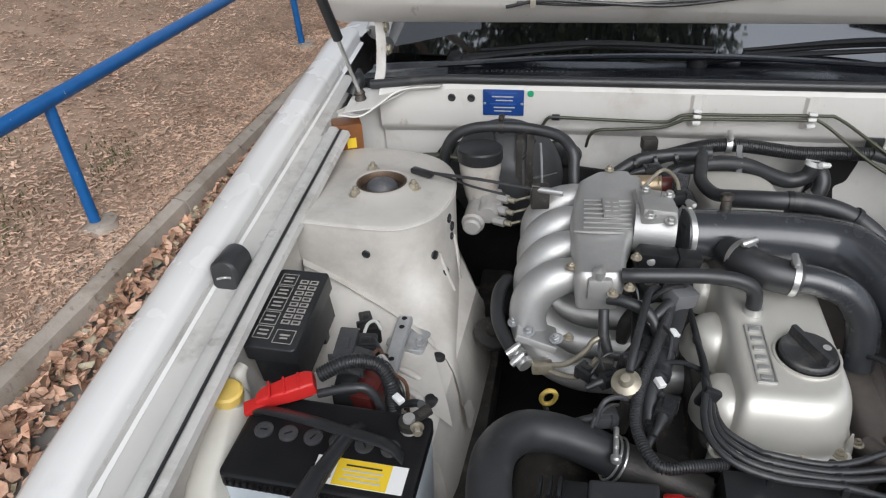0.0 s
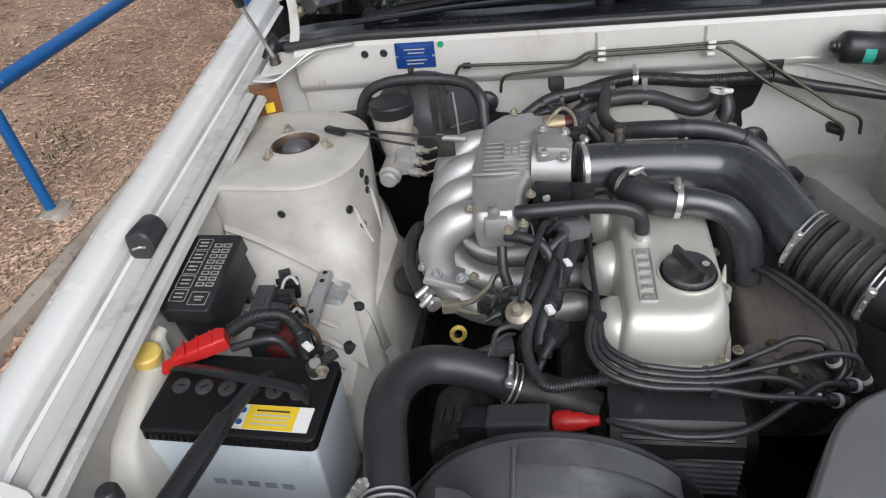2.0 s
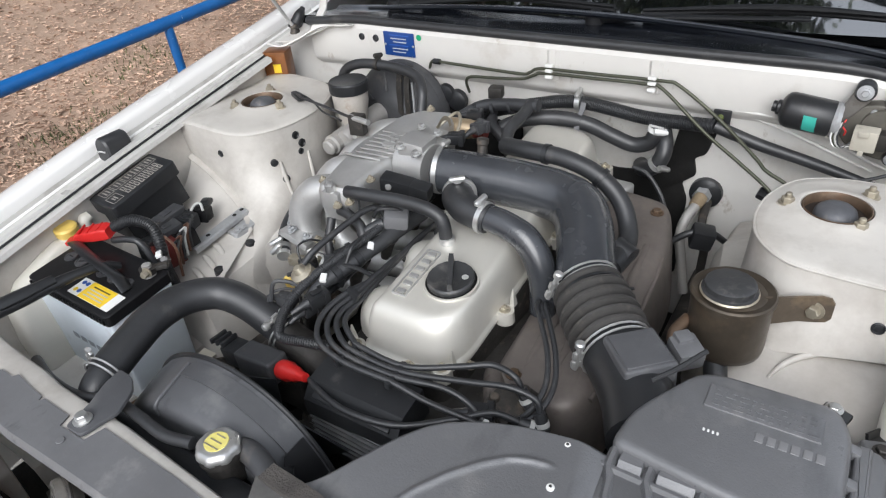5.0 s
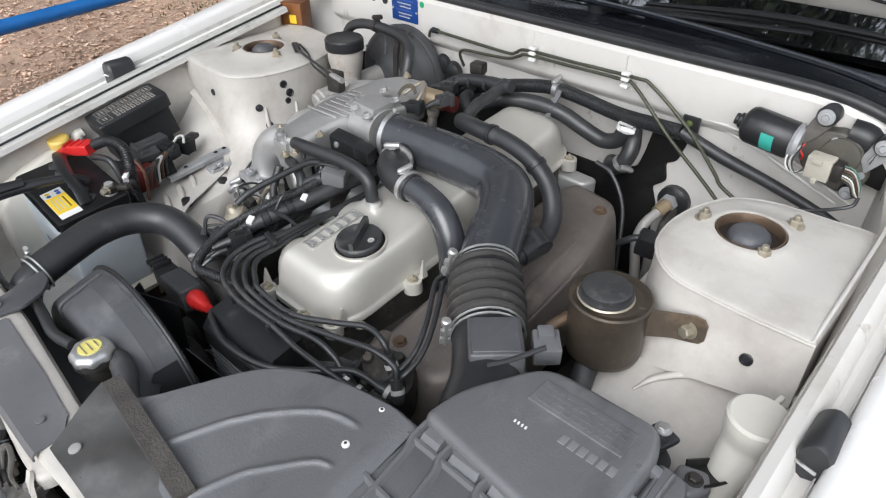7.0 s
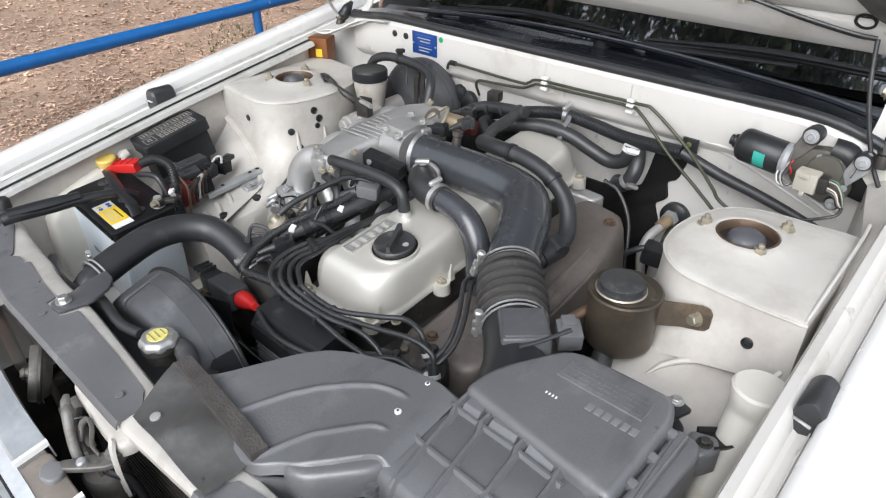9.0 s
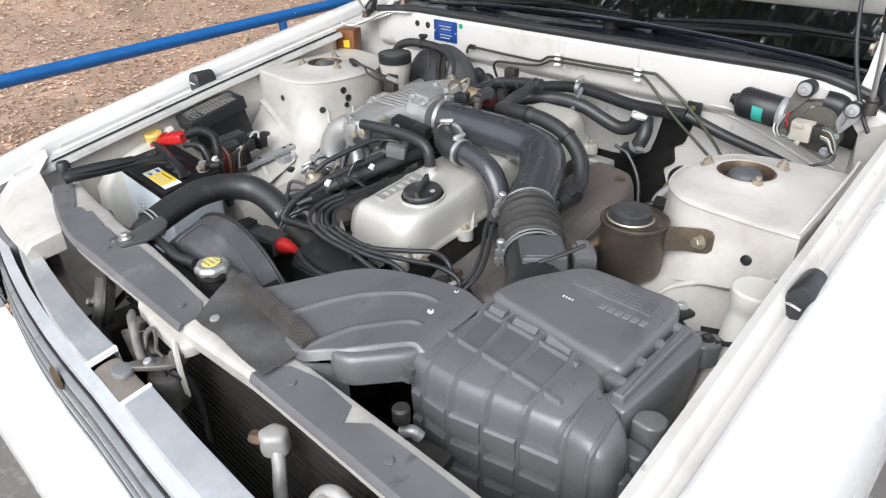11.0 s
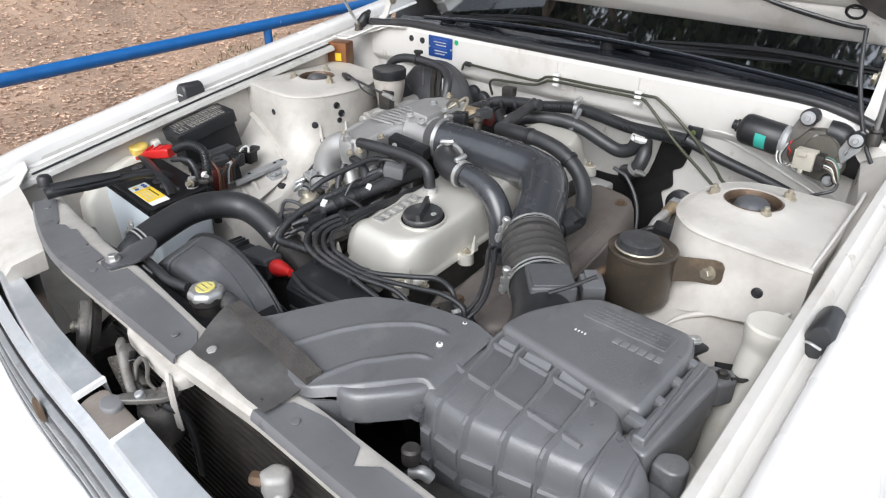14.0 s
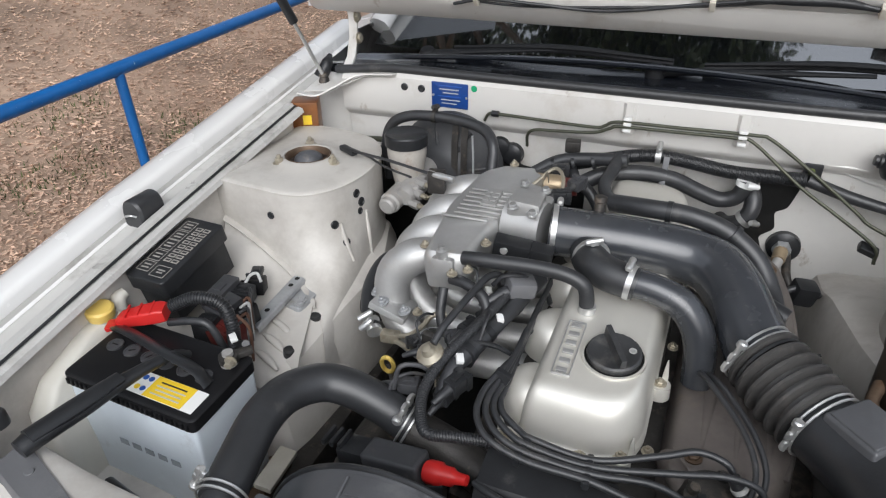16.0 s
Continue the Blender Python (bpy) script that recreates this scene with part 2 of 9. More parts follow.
# ---- materials ----
def mat(name, color, rough=0.5, metal=0.0, vary=0.15, scale=6.0, grain=0.0, grain_scale=180.0, stain=None, stain_at=0.6, stain_scale=9.0,
        coat=0.0, rough_vary=0.1, spec=0.5, random=0.0, trans=0.0, ior=1.5, second=None, stain_soft=0.18, wear=None):
    """A surface: base colour that drifts at a large and a small scale, stains with a shape of their own, gloss that varies, fine relief."""
    m = bpy.data.materials.new(name)
    m.use_nodes = True
    nt = m.node_tree
    b = nt.nodes["Principled BSDF"]
    link = nt.links.new
    co = nt.nodes.new("ShaderNodeTexCoord")

    def tex(sc, detail=4.0, rough_=0.55):
        t = nt.nodes.new("ShaderNodeTexNoise")
        t.inputs["Scale"].default_value = sc
        t.inputs["Detail"].default_value = detail
        t.inputs["Roughness"].default_value = rough_
        link(co.outputs["Object"], t.inputs["Vector"])
        return t.outputs["Fac"]

    def ramp(src, a, c):
        r = nt.nodes.new("ShaderNodeMapRange")
        r.inputs["From Min"].default_value, r.inputs["From Max"].default_value = a, c
        link(src, r.inputs["Value"])
        return r.outputs["Result"]

    def mix(fac, a, c):
        x = nt.nodes.new("ShaderNodeMix")
        x.data_type = "RGBA"
        for sock, val in ((x.inputs["Factor"], fac), (x.inputs["A"], a), (x.inputs["B"], c)):
            if isinstance(val, (tuple, list)):
                sock.default_value = (*val, 1)
            elif isinstance(val, (int, float)):
                sock.default_value = val
            else:
                link(val, sock)
        return x.outputs["Result"]

    big, small = tex(scale), tex(scale * 9)
    lo = tuple(c * (1 - vary) for c in color)
    hi = tuple(min(1, c * (1 + vary)) for c in (second or color))
    col = mix(ramp(big, 0.3, 0.7), lo, hi)
    col = mix(ramp(small, 0.35, 0.75), col, mix(0.5, col, tuple(c * (1 - vary * 0.8) for c in color)))
    if stain:
        st = ramp(tex(stain_scale, 6.0, 0.65), stain_at, stain_at + stain_soft)
        col = mix(st, col, stain)
    if wear:
        shade, at, sc, soft, stretch = wear
        way = nt.nodes.new("ShaderNodeMapping")
        way.inputs["Scale"].default_value = stretch
        way.inputs["Rotation"].default_value = (0.3, 0.2, 0.7)
        link(co.outputs["Object"], way.inputs["Vector"])
        t = nt.nodes.new("ShaderNodeTexNoise")
        t.inputs["Scale"].default_value, t.inputs["Detail"].default_value, t.inputs["Roughness"].default_value = sc, 5.0, 0.6
        link(way.outputs["Vector"], t.inputs["Vector"])
        col = mix(ramp(t.outputs["Fac"], at, at + soft), col, shade)
    if random:
        info = nt.nodes.new("ShaderNodeNewGeometry")
        hsv = nt.nodes.new("ShaderNodeHueSaturation")
        link(ramp(info.outputs["Random Per Island"], 0.0, 1.0), hsv.inputs["Value"])
        r = nt.nodes.new("ShaderNodeMapRange")
        r.inputs["To Min"].default_value, r.inputs["To Max"].default_value = 1 - random, 1 + random
        link(info.outputs["Random Per Island"], r.inputs["Value"])
        link(r.outputs["Result"], hsv.inputs["Value"])
        link(col, hsv.inputs["Color"])
        col = hsv.outputs["Color"]
    link(col, b.inputs["Base Color"])
    rr = nt.nodes.new("ShaderNodeMapRange")
    rr.inputs["To Min"].default_value, rr.inputs["To Max"].default_value = max(0.02, rough - rough_vary), min(1, rough + rough_vary)
    link(tex(scale * 3), rr.inputs["Value"])
    link(rr.outputs["Result"], b.inputs["Roughness"])
    b.inputs["Metallic"].default_value = metal
    b.inputs["Specular IOR Level"].default_value = spec
    b.inputs["Coat Weight"].default_value = coat
    b.inputs["Coat Roughness"].default_value = 0.12
    b.inputs["Transmission Weight"].default_value = trans
    b.inputs["IOR"].default_value = ior
    if grain:
        bp = nt.nodes.new("ShaderNodeBump")
        bp.inputs["Strength"].default_value = grain
        bp.inputs["Distance"].default_value = 0.002
        link(tex(grain_scale, 3.0), bp.inputs["Height"])
        link(bp.outputs["Normal"], b.inputs["Normal"])
    return m


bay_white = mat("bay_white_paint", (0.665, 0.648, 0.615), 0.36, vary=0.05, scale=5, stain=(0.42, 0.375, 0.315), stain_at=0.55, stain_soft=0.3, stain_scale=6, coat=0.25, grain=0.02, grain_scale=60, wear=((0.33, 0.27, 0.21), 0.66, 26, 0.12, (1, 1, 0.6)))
# Dusty bay paint; its base is also darkened to stand in for shade.
apron_paint = mat("dusty_shaded_apron_paint", (0.56, 0.535, 0.495), 0.5, vary=0.08, scale=6, stain=(0.37, 0.34, 0.305), stain_at=0.45, stain_soft=0.3, stain_scale=7, coat=0.08, grain=0.05, grain_scale=120, wear=((0.36, 0.33, 0.29), 0.58, 13, 0.28, (1, 1, 0.6)))
collar_paint = mat("rust_stained_paint", (0.55, 0.515, 0.465), 0.5, vary=0.1, scale=14, stain=(0.40, 0.29, 0.20), stain_at=0.50, stain_soft=0.22, stain_scale=22, grain=0.08, grain_scale=200)
recess_rust = mat("recess_rust", (0.034, 0.025, 0.020), 0.7, 0.1, vary=0.3, scale=30, stain=(0.10, 0.06, 0.038), stain_at=0.56, stain_scale=40, grain=0.3)
dome_grey = mat("dusty_grey_dome", (0.105, 0.108, 0.118), 0.48, 0.2, vary=0.25, scale=24, stain=(0.24, 0.22, 0.20), stain_at=0.55, stain_scale=36, grain=0.15)
pale_cast = mat("pale_casting", (0.37, 0.36, 0.345), 0.5, 0.15, vary=0.1, scale=20, stain=(0.40, 0.36, 0.31), stain_at=0.56, stain_scale=24, grain=0.12, grain_scale=420)
wiper_black = mat("wiper_black", (0.014, 0.0145, 0.016), 0.6, vary=0.2, scale=12, spec=0.3)
plug_cream = mat("dull_cream_plug", (0.50, 0.47, 0.40), 0.5, vary=0.1, scale=30, stain=(0.3, 0.27, 0.22), stain_at=0.6, stain_scale=60)
body_white = mat("body_white_paint", (0.78, 0.772, 0.755), 0.26, vary=0.03, scale=3, coat=0.35, stain=(0.62, 0.61, 0.59), stain_at=0.62, stain_soft=0.3, stain_scale=5)
airbox_grey = mat("dusty_black_plastic", (0.134, 0.136, 0.142), 0.33, vary=0.14, scale=7, stain=(0.205, 0.202, 0.198), stain_at=0.56, stain_soft=0.25, stain_scale=11, grain=0.20, grain_scale=380, rough_vary=0.14, spec=0.8, coat=0.12, wear=((0.080, 0.082, 0.087), 0.59, 15, 0.12, (1, 0.35, 1)))
black_plastic = mat("black_plastic", (0.021, 0.022, 0.024), 0.36, vary=0.25, scale=14, stain=(0.085, 0.082, 0.078), stain_at=0.62, stain_scale=16, grain=0.1, grain_scale=500)
rubber = mat("hose_rubber", (0.029, 0.030, 0.0325), 0.42, vary=0.3, scale=12, stain=(0.085, 0.082, 0.078), stain_at=0.58, stain_scale=18, grain=0.06, grain_scale=380, spec=0.65)
duct_rubber = mat("duct_rubber", (0.043, 0.046, 0.052), 0.25, vary=0.18, scale=9, stain=(0.070, 0.073, 0.078), stain_at=0.56, stain_soft=0.35, stain_scale=7, grain=0.03, grain_scale=300, coat=0.55)
bellows_rubber = mat("bellows_rubber", (0.050, 0.048, 0.046), 0.5, vary=0.25, scale=16, stain=(0.10, 0.09, 0.08), stain_at=0.55, stain_scale=30, grain=0.1)
aluminium = mat("cast_aluminium", (0.50, 0.498, 0.49), 0.44, 0.6, vary=0.10, scale=18, stain=(0.46, 0.43, 0.38), stain_at=0.60, stain_scale=22, grain=0.18, grain_scale=520, wear=((0.20, 0.18, 0.15), 0.68, 40, 0.1, (1, 1, 1)))
cover_silver = mat("champagne_silver_paint", (0.65, 0.63, 0.575), 0.40, 0.45, vary=0.05, scale=7, stain=(0.57, 0.54, 0.47), stain_at=0.56, stain_soft=0.35, stain_scale=8, coat=0.18, grain=0.03, grain_scale=700)
dark_metal = mat("grimy_metal", (0.06, 0.056, 0.052), 0.52, 0.5, vary=0.4, scale=24, stain=(0.20, 0.165, 0.13), stain_at=0.56, stain_scale=26, grain=0.25, grain_scale=250)
# Oily grime, made darker so its colour carries the shade of deep gaps.
shade_grime = mat("oily_shade_grime", (0.009, 0.0088, 0.0084), 0.65, 0.0, vary=0.4, scale=20, stain=(0.04, 0.034, 0.028), stain_at=0.62, stain_scale=18, grain=0.3, grain_scale=160, spec=0.3)
fin_brown = mat("dusty_dark_fins", (0.042, 0.037, 0.033), 0.6, 0.2, vary=0.35, scale=9, stain=(0.09, 0.075, 0.062), stain_at=0.58, stain_scale=12, grain=0.2)
shield_brown = mat("heat_shield_brown", (0.155, 0.136, 0.124), 0.5, 0.3, vary=0.25, scale=10, stain=(0.20, 0.165, 0.135), stain_at=0.56, stain_scale=16, grain=0.1, wear=((0.08, 0.062, 0.05), 0.62, 22, 0.12, (1, 1, 1)))
rusty = mat("rusted_steel", (0.135, 0.092, 0.062), 0.5, 0.45, vary=0.3, scale=26, stain=(0.13, 0.07, 0.038), stain_at=0.55, stain_scale=30, grain=0.2)
tarnished = mat("dull_zinc", (0.42, 0.38, 0.30), 0.42, 0.6, vary=0.2, scale=30, stain=(0.24, 0.18, 0.12), stain_at=0.60, stain_scale=40)
steel = mat("bright_steel", (0.60, 0.60, 0.59), 0.32, 0.75, vary=0.12, scale=30)
galvanised = mat("galvanised_steel", (0.42, 0.43, 0.44), 0.5, 0.5, vary=0.15, scale=20, stain=(0.30, 0.29, 0.27), stain_at=0.56, stain_scale=24, grain=0.05)
wire_green = mat("dull_green_wire", (0.10, 0.20, 0.15), 0.45, vary=0.1)
strip_dark = mat("dusty_black_rubber", (0.055, 0.056, 0.06), 0.5, vary=0.2, scale=14, stain=(0.12, 0.11, 0.10), stain_at=0.56, stain_scale=20, grain=0.1)
shroud_black = mat("shroud_black_plastic", (0.090, 0.092, 0.098), 0.36, vary=0.22, scale=9, stain=(0.19, 0.188, 0.185), stain_at=0.54, stain_soft=0.25, stain_scale=9, grain=0.08, grain_scale=420, wear=((0.03, 0.03, 0.032), 0.62, 14, 0.1, (1, 0.5, 1)))
cap_grey = mat("dusty_cap_plastic", (0.040, 0.041, 0.043), 0.42, vary=0.2, scale=20, stain=(0.12, 0.115, 0.108), stain_at=0.56, stain_scale=30, grain=0.1, grain_scale=400)
flap_grey = mat("dull_sheet_metal", (0.125, 0.123, 0.120), 0.31, 0.35, vary=0.16, scale=12, stain=(0.22, 0.215, 0.205), stain_at=0.56, stain_soft=0.3, stain_scale=14, grain=0.05)
latch_grey = mat("greasy_latch_steel", (0.17, 0.162, 0.150), 0.45, 0.4, vary=0.25, scale=30, stain=(0.09, 0.076, 0.062), stain_at=0.54, stain_scale=34, grain=0.15)
tongue_brown = mat("dusty_brown_tongue", (0.27, 0.235, 0.205), 0.5, 0.2, vary=0.15, scale=18, stain=(0.38, 0.35, 0.32), stain_at=0.56, stain_soft=0.3, stain_scale=20)
can_brown = mat("heat_browned_can", (0.085, 0.070, 0.054), 0.38, 0.5, vary=0.25, scale=16, stain=(0.17, 0.128, 0.085), stain_at=0.55, stain_soft=0.3, stain_scale=14, grain=0.08, wear=((0.045, 0.038, 0.032), 0.58, 12, 0.25, (1, 1, 0.5)))
bracket_rust = mat("rust_tinted_bracket", (0.13, 0.105, 0.080), 0.42, 0.45, vary=0.25, scale=18, stain=(0.30, 0.22, 0.145), stain_at=0.54, stain_soft=0.25, stain_scale=24, grain=0.12)
brushed = mat("brushed_silver_strip", (0.60, 0.62, 0.64), 0.36, 0.55, vary=0.14, scale=10, stain=(0.40, 0.44, 0.47), stain_at=0.52, stain_soft=0.25, stain_scale=9, wear=((0.74, 0.75, 0.76), 0.58, 8, 0.2, (1, 6, 1)))
pipe_grey = mat("dull_aluminium_pipe", (0.36, 0.35, 0.335), 0.5, 0.2, vary=0.15, scale=24, stain=(0.24, 0.215, 0.185), stain_at=0.54, stain_scale=30, grain=0.1)
gear_olive = mat("olive_gear_plate", (0.115, 0.108, 0.092), 0.5, 0.3, vary=0.2, scale=24, stain=(0.17, 0.155, 0.125), stain_at=0.58, stain_scale=30, grain=0.1)
faint_print = mat("faint_print", (0.30, 0.335, 0.375), 0.45, vary=0.15, scale=60)
fuse_print = mat("aged_print", (0.33, 0.315, 0.285), 0.5, vary=0.15, scale=60)
brassy = mat("tarnished_brass", (0.46, 0.36, 0.24), 0.4, 0.6, vary=0.15, scale=26, stain=(0.28, 0.20, 0.13), stain_at=0.6, stain_scale=30)
gritty = mat("gritty_pad", (0.17, 0.15, 0.125), 0.9, vary=0.3, scale=60, stain=(0.44, 0.40, 0.33), stain_at=0.54, stain_soft=0.05, stain_scale=240, grain=0.6, grain_scale=300)
olive_pipe = mat("olive_steel_pipe", (0.075, 0.078, 0.055), 0.4, 0.4, vary=0.15, scale=20)
cream_plastic = mat("aged_cream_plastic", (0.62, 0.585, 0.50), 0.42, vary=0.07, scale=9, stain=(0.5, 0.44, 0.33), stain_at=0.64, stain_scale=12)
bottle_white = mat("milky_plastic", (0.62, 0.60, 0.54), 0.38, vary=0.06, scale=8, stain=(0.52, 0.44, 0.32), stain_at=0.62, stain_scale=9, spec=0.4)
yellow_plastic = mat("yellow_plastic", (0.76, 0.55, 0.14), 0.4, vary=0.1, scale=14)
red_plastic = mat("red_plastic", (0.56, 0.022, 0.020), 0.38, vary=0.1, scale=14)
battery_grey = mat("battery_case", (0.72, 0.79, 0.85), 0.36, vary=0.06, scale=9, stain=(0.40, 0.42, 0.43), stain_at=0.64, stain_scale=8)
battery_black = mat("battery_lid", (0.010, 0.010, 0.011), 0.42, vary=0.3, scale=18, stain=(0.04, 0.038, 0.034), stain_at=0.68, stain_scale=22, spec=0.3)
label_white = mat("white_label", (0.80, 0.80, 0.78), 0.4, vary=0.02)
faded_yellow = mat("faded_yellow", (0.74, 0.66, 0.20), 0.45, vary=0.12, scale=40)
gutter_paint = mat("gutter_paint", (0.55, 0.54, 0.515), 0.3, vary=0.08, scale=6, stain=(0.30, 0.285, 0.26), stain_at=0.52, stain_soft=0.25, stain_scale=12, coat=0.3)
raised_grey = mat("raised_grey_plastic", (0.21, 0.21, 0.215), 0.45, vary=0.1)
label_yellow = mat("yellow_label", (0.82, 0.57, 0.03), 0.4, vary=0.04)
label_grey = mat("grey_print", (0.48, 0.48, 0.46), 0.5, vary=0.05)
label_blue = mat("blue_print", (0.03, 0.10, 0.38), 0.45, vary=0.06)
ink = mat("dark_print", (0.03, 0.03, 0.03), 0.5, vary=0.05)
plate_blue = mat("blue_data_plate", (0.012, 0.055, 0.24), 0.35, vary=0.1, scale=30)
green_dot = mat("green_sticker", (0.02, 0.36, 0.16), 0.45, vary=0.05)
teal_label = mat("teal_label", (0.05, 0.40, 0.33), 0.45, vary=0.06)
amber_plastic = mat("amber_plastic", (0.20, 0.072, 0.018), 0.35, vary=0.25, scale=20)
fence_blue = mat("blue_fence_paint", (0.012, 0.120, 0.37), 0.35, vary=0.12, scale=14, stain=(0.55, 0.6, 0.66), stain_at=0.68, stain_soft=0.06, stain_scale=42)
foam = mat("dirty_foam", (0.066, 0.060, 0.055), 0.95, vary=0.3, scale=40, grain=0.9, grain_scale=300)
glass_dark = mat("tinted_glass", (0.006, 0.007, 0.008), 0.03, vary=0.1, scale=4, rough_vary=0.01, coat=1.0, ior=3.6, stain=(0.12, 0.12, 0.12), stain_at=0.79, stain_soft=0.04, stain_scale=60)
cowl_black = mat("cowl_black", (0.010, 0.012, 0.017), 0.24, vary=0.2, scale=9, stain=(0.05, 0.052, 0.056), stain_at=0.68, stain_scale=30, coat=0.4)
chrome = mat("dull_chrome", (0.74, 0.755, 0.775), 0.32, 0.35, vary=0.14, scale=8, stain=(0.54, 0.57, 0.60), stain_at=0.52, stain_scale=16, stain_soft=0.25)
strip_grey = mat("grey_cover_strip", (0.150, 0.151, 0.157), 0.48, vary=0.14, scale=9, stain=(0.27, 0.268, 0.262), stain_at=0.58, stain_scale=10, grain=0.08, wear=((0.07, 0.072, 0.078), 0.64, 24, 0.1, (1, 0.5, 1)))
brown_plastic = mat("brown_plastic", (0.11, 0.055, 0.035), 0.45, vary=0.15, scale=20)
maroon = mat("maroon_plastic", (0.13, 0.022, 0.018), 0.4, vary=0.2, scale=30)
green_dark = mat("dark_green_plastic", (0.010, 0.045, 0.030), 0.35, vary=0.1)
fluid = mat("amber_fluid_tank", (0.46, 0.43, 0.39), 0.35, vary=0.12, scale=22, stain=(0.30, 0.20, 0.13), stain_at=0.55, stain_scale=26)
asphalt = mat("asphalt", (0.20, 0.188, 0.174), 0.9, vary=0.25, scale=3, stain=(0.30, 0.282, 0.255), stain_at=0.52, stain_scale=30, grain=0.6, grain_scale=160)
concrete = mat("kerb_concrete", (0.43, 0.38, 0.325), 0.9, vary=0.22, scale=4, stain=(0.26, 0.205, 0.155), stain_at=0.48, stain_soft=0.25, stain_scale=5, grain=0.6, grain_scale=110, wear=((0.13, 0.10, 0.075), 0.60, 24, 0.15, (1, 1, 1)))
soil = mat("leafy_soil", (0.40, 0.285, 0.21), 0.95, vary=0.35, scale=3, stain=(0.10, 0.085, 0.045), stain_at=0.62, stain_scale=1.6, grain=0.8, grain_scale=70)
litter = mat("leaf_litter", (0.62, 0.42, 0.305), 0.85, vary=0.3, scale=5, random=0.28, second=(0.63, 0.465, 0.35))
orange_leaf = mat("dry_leaf", (0.56, 0.30, 0.19), 0.7, vary=0.3, scale=20, random=0.4, second=(0.60, 0.42, 0.31))
olive_leaf = mat("olive_dry_leaf", (0.42, 0.37, 0.24), 0.7, vary=0.3, scale=20, random=0.4, second=(0.52, 0.46, 0.34))
brown_leaf = mat("brown_dry_leaf", (0.30, 0.17, 0.11), 0.75, vary=0.3, scale=20, random=0.45, second=(0.46, 0.30, 0.21))
bark = mat("tree_bark", (0.17, 0.14, 0.115), 0.9, vary=0.3, scale=8, grain=0.9, grain_scale=40)
foliage = mat("tree_leaves", (0.045, 0.065, 0.025), 0.6, vary=0.3, scale=3, random=0.5)
grass_green = mat("weed_green", (0.09, 0.11, 0.035), 0.8, vary=0.3, scale=5, random=0.4)
upholstery = mat("cabin_dark", (0.02, 0.02, 0.021), 0.8, vary=0.2)
tyre = mat("tyre_rubber", (0.02, 0.02, 0.02), 0.8, vary=0.2, grain=0.2)


# ---- the street: road, kerb, bank, fence ----
ROAD = 0.10
KERB_X, KERB_TOP = -1.575, 0.30


def lie(y):
    """The street climbs gently along the car."""
    return 0.04 * max(-6.0, min(6.0, y - 0.97))



def bank_height(x, y):
    """The bank behind the kerb climbs away from it."""
    d = max(0.0, KERB_X - 0.14 - x)
    return 0.305 + lie(y) + 0.30 * d - 0.035 * max(0.0, d - 1.5) ** 1.4 * (d < 8) - (d >= 8) * 0.48 + 0.012 * math.sin(3.1 * x + 1.7 * y) * min(1, d * 3)


gutter_z = lambda x: ROAD + 0.125 * max(0.0, 1 - (x - KERB_X) / 0.45) ** 1.3
xs = [KERB_X + 0.002] + [KERB_X + 0.05 * k for k in range(1, 10)] + [0.45 + KERB_X + 0.004 + 60.0 * (k / 40) ** 3 for k in range(1, 41)]
ys = sorted({round(s * 80.0 * (k / 30) ** 3, 3) for k in range(31) for s in (1, -1)})
single("road", loft([[V(x, y, gutter_z(x) + lie(y) + 0.004 * math.sin(2 * x + y)) for x in xs] for y in ys], False), asphalt, "grey worn asphalt road", "road", kind="structure")
xs = [KERB_X - 0.125] + [KERB_X - 0.125 - 80.0 * (k / 46) ** 3 for k in range(1, 47)]
ys = sorted({round(1.5 + s * 80.0 * (k / 36) ** 3, 3) for k in range(37) for s in (1, -1)})
single("ground", loft([[V(x, y, bank_height(x, y)) for x in xs] for y in ys], False), soil, "bare brown bank strewn with leaf litter", "ground", kind="structure")

kerb = thing("kerb", (KERB_X - 0.07, 2, ROAD), "worn concrete kerb beside the road", "kerb", kind="structure")
y = -6.0
while y < 12:
    n = 2.4
    prof = [(-0.16, ROAD - 0.1), (0.004, ROAD - 0.1), (0.004, KERB_TOP - 0.04), (-0.004, KERB_TOP - 0.012), (-0.03, KERB_TOP), (-0.13, KERB_TOP + 0.004), (-0.16, KERB_TOP - 0.004)]
    bm = loft([[V(KERB_X + px + 0.002 * math.sin(k * 2.3 + px * 50), y + 0.006 + (n - 0.012) * k / 8, pz + lie(y + 2.4 * k / 8) + 0.002 * math.sin(k * 1.9 + px * 40)) for px, pz in prof] for k in range(9)])
    part("kerb_stone", bm, concrete, kerb)
    y += n

# strewn chips and leaves
rng = random.Random(4)


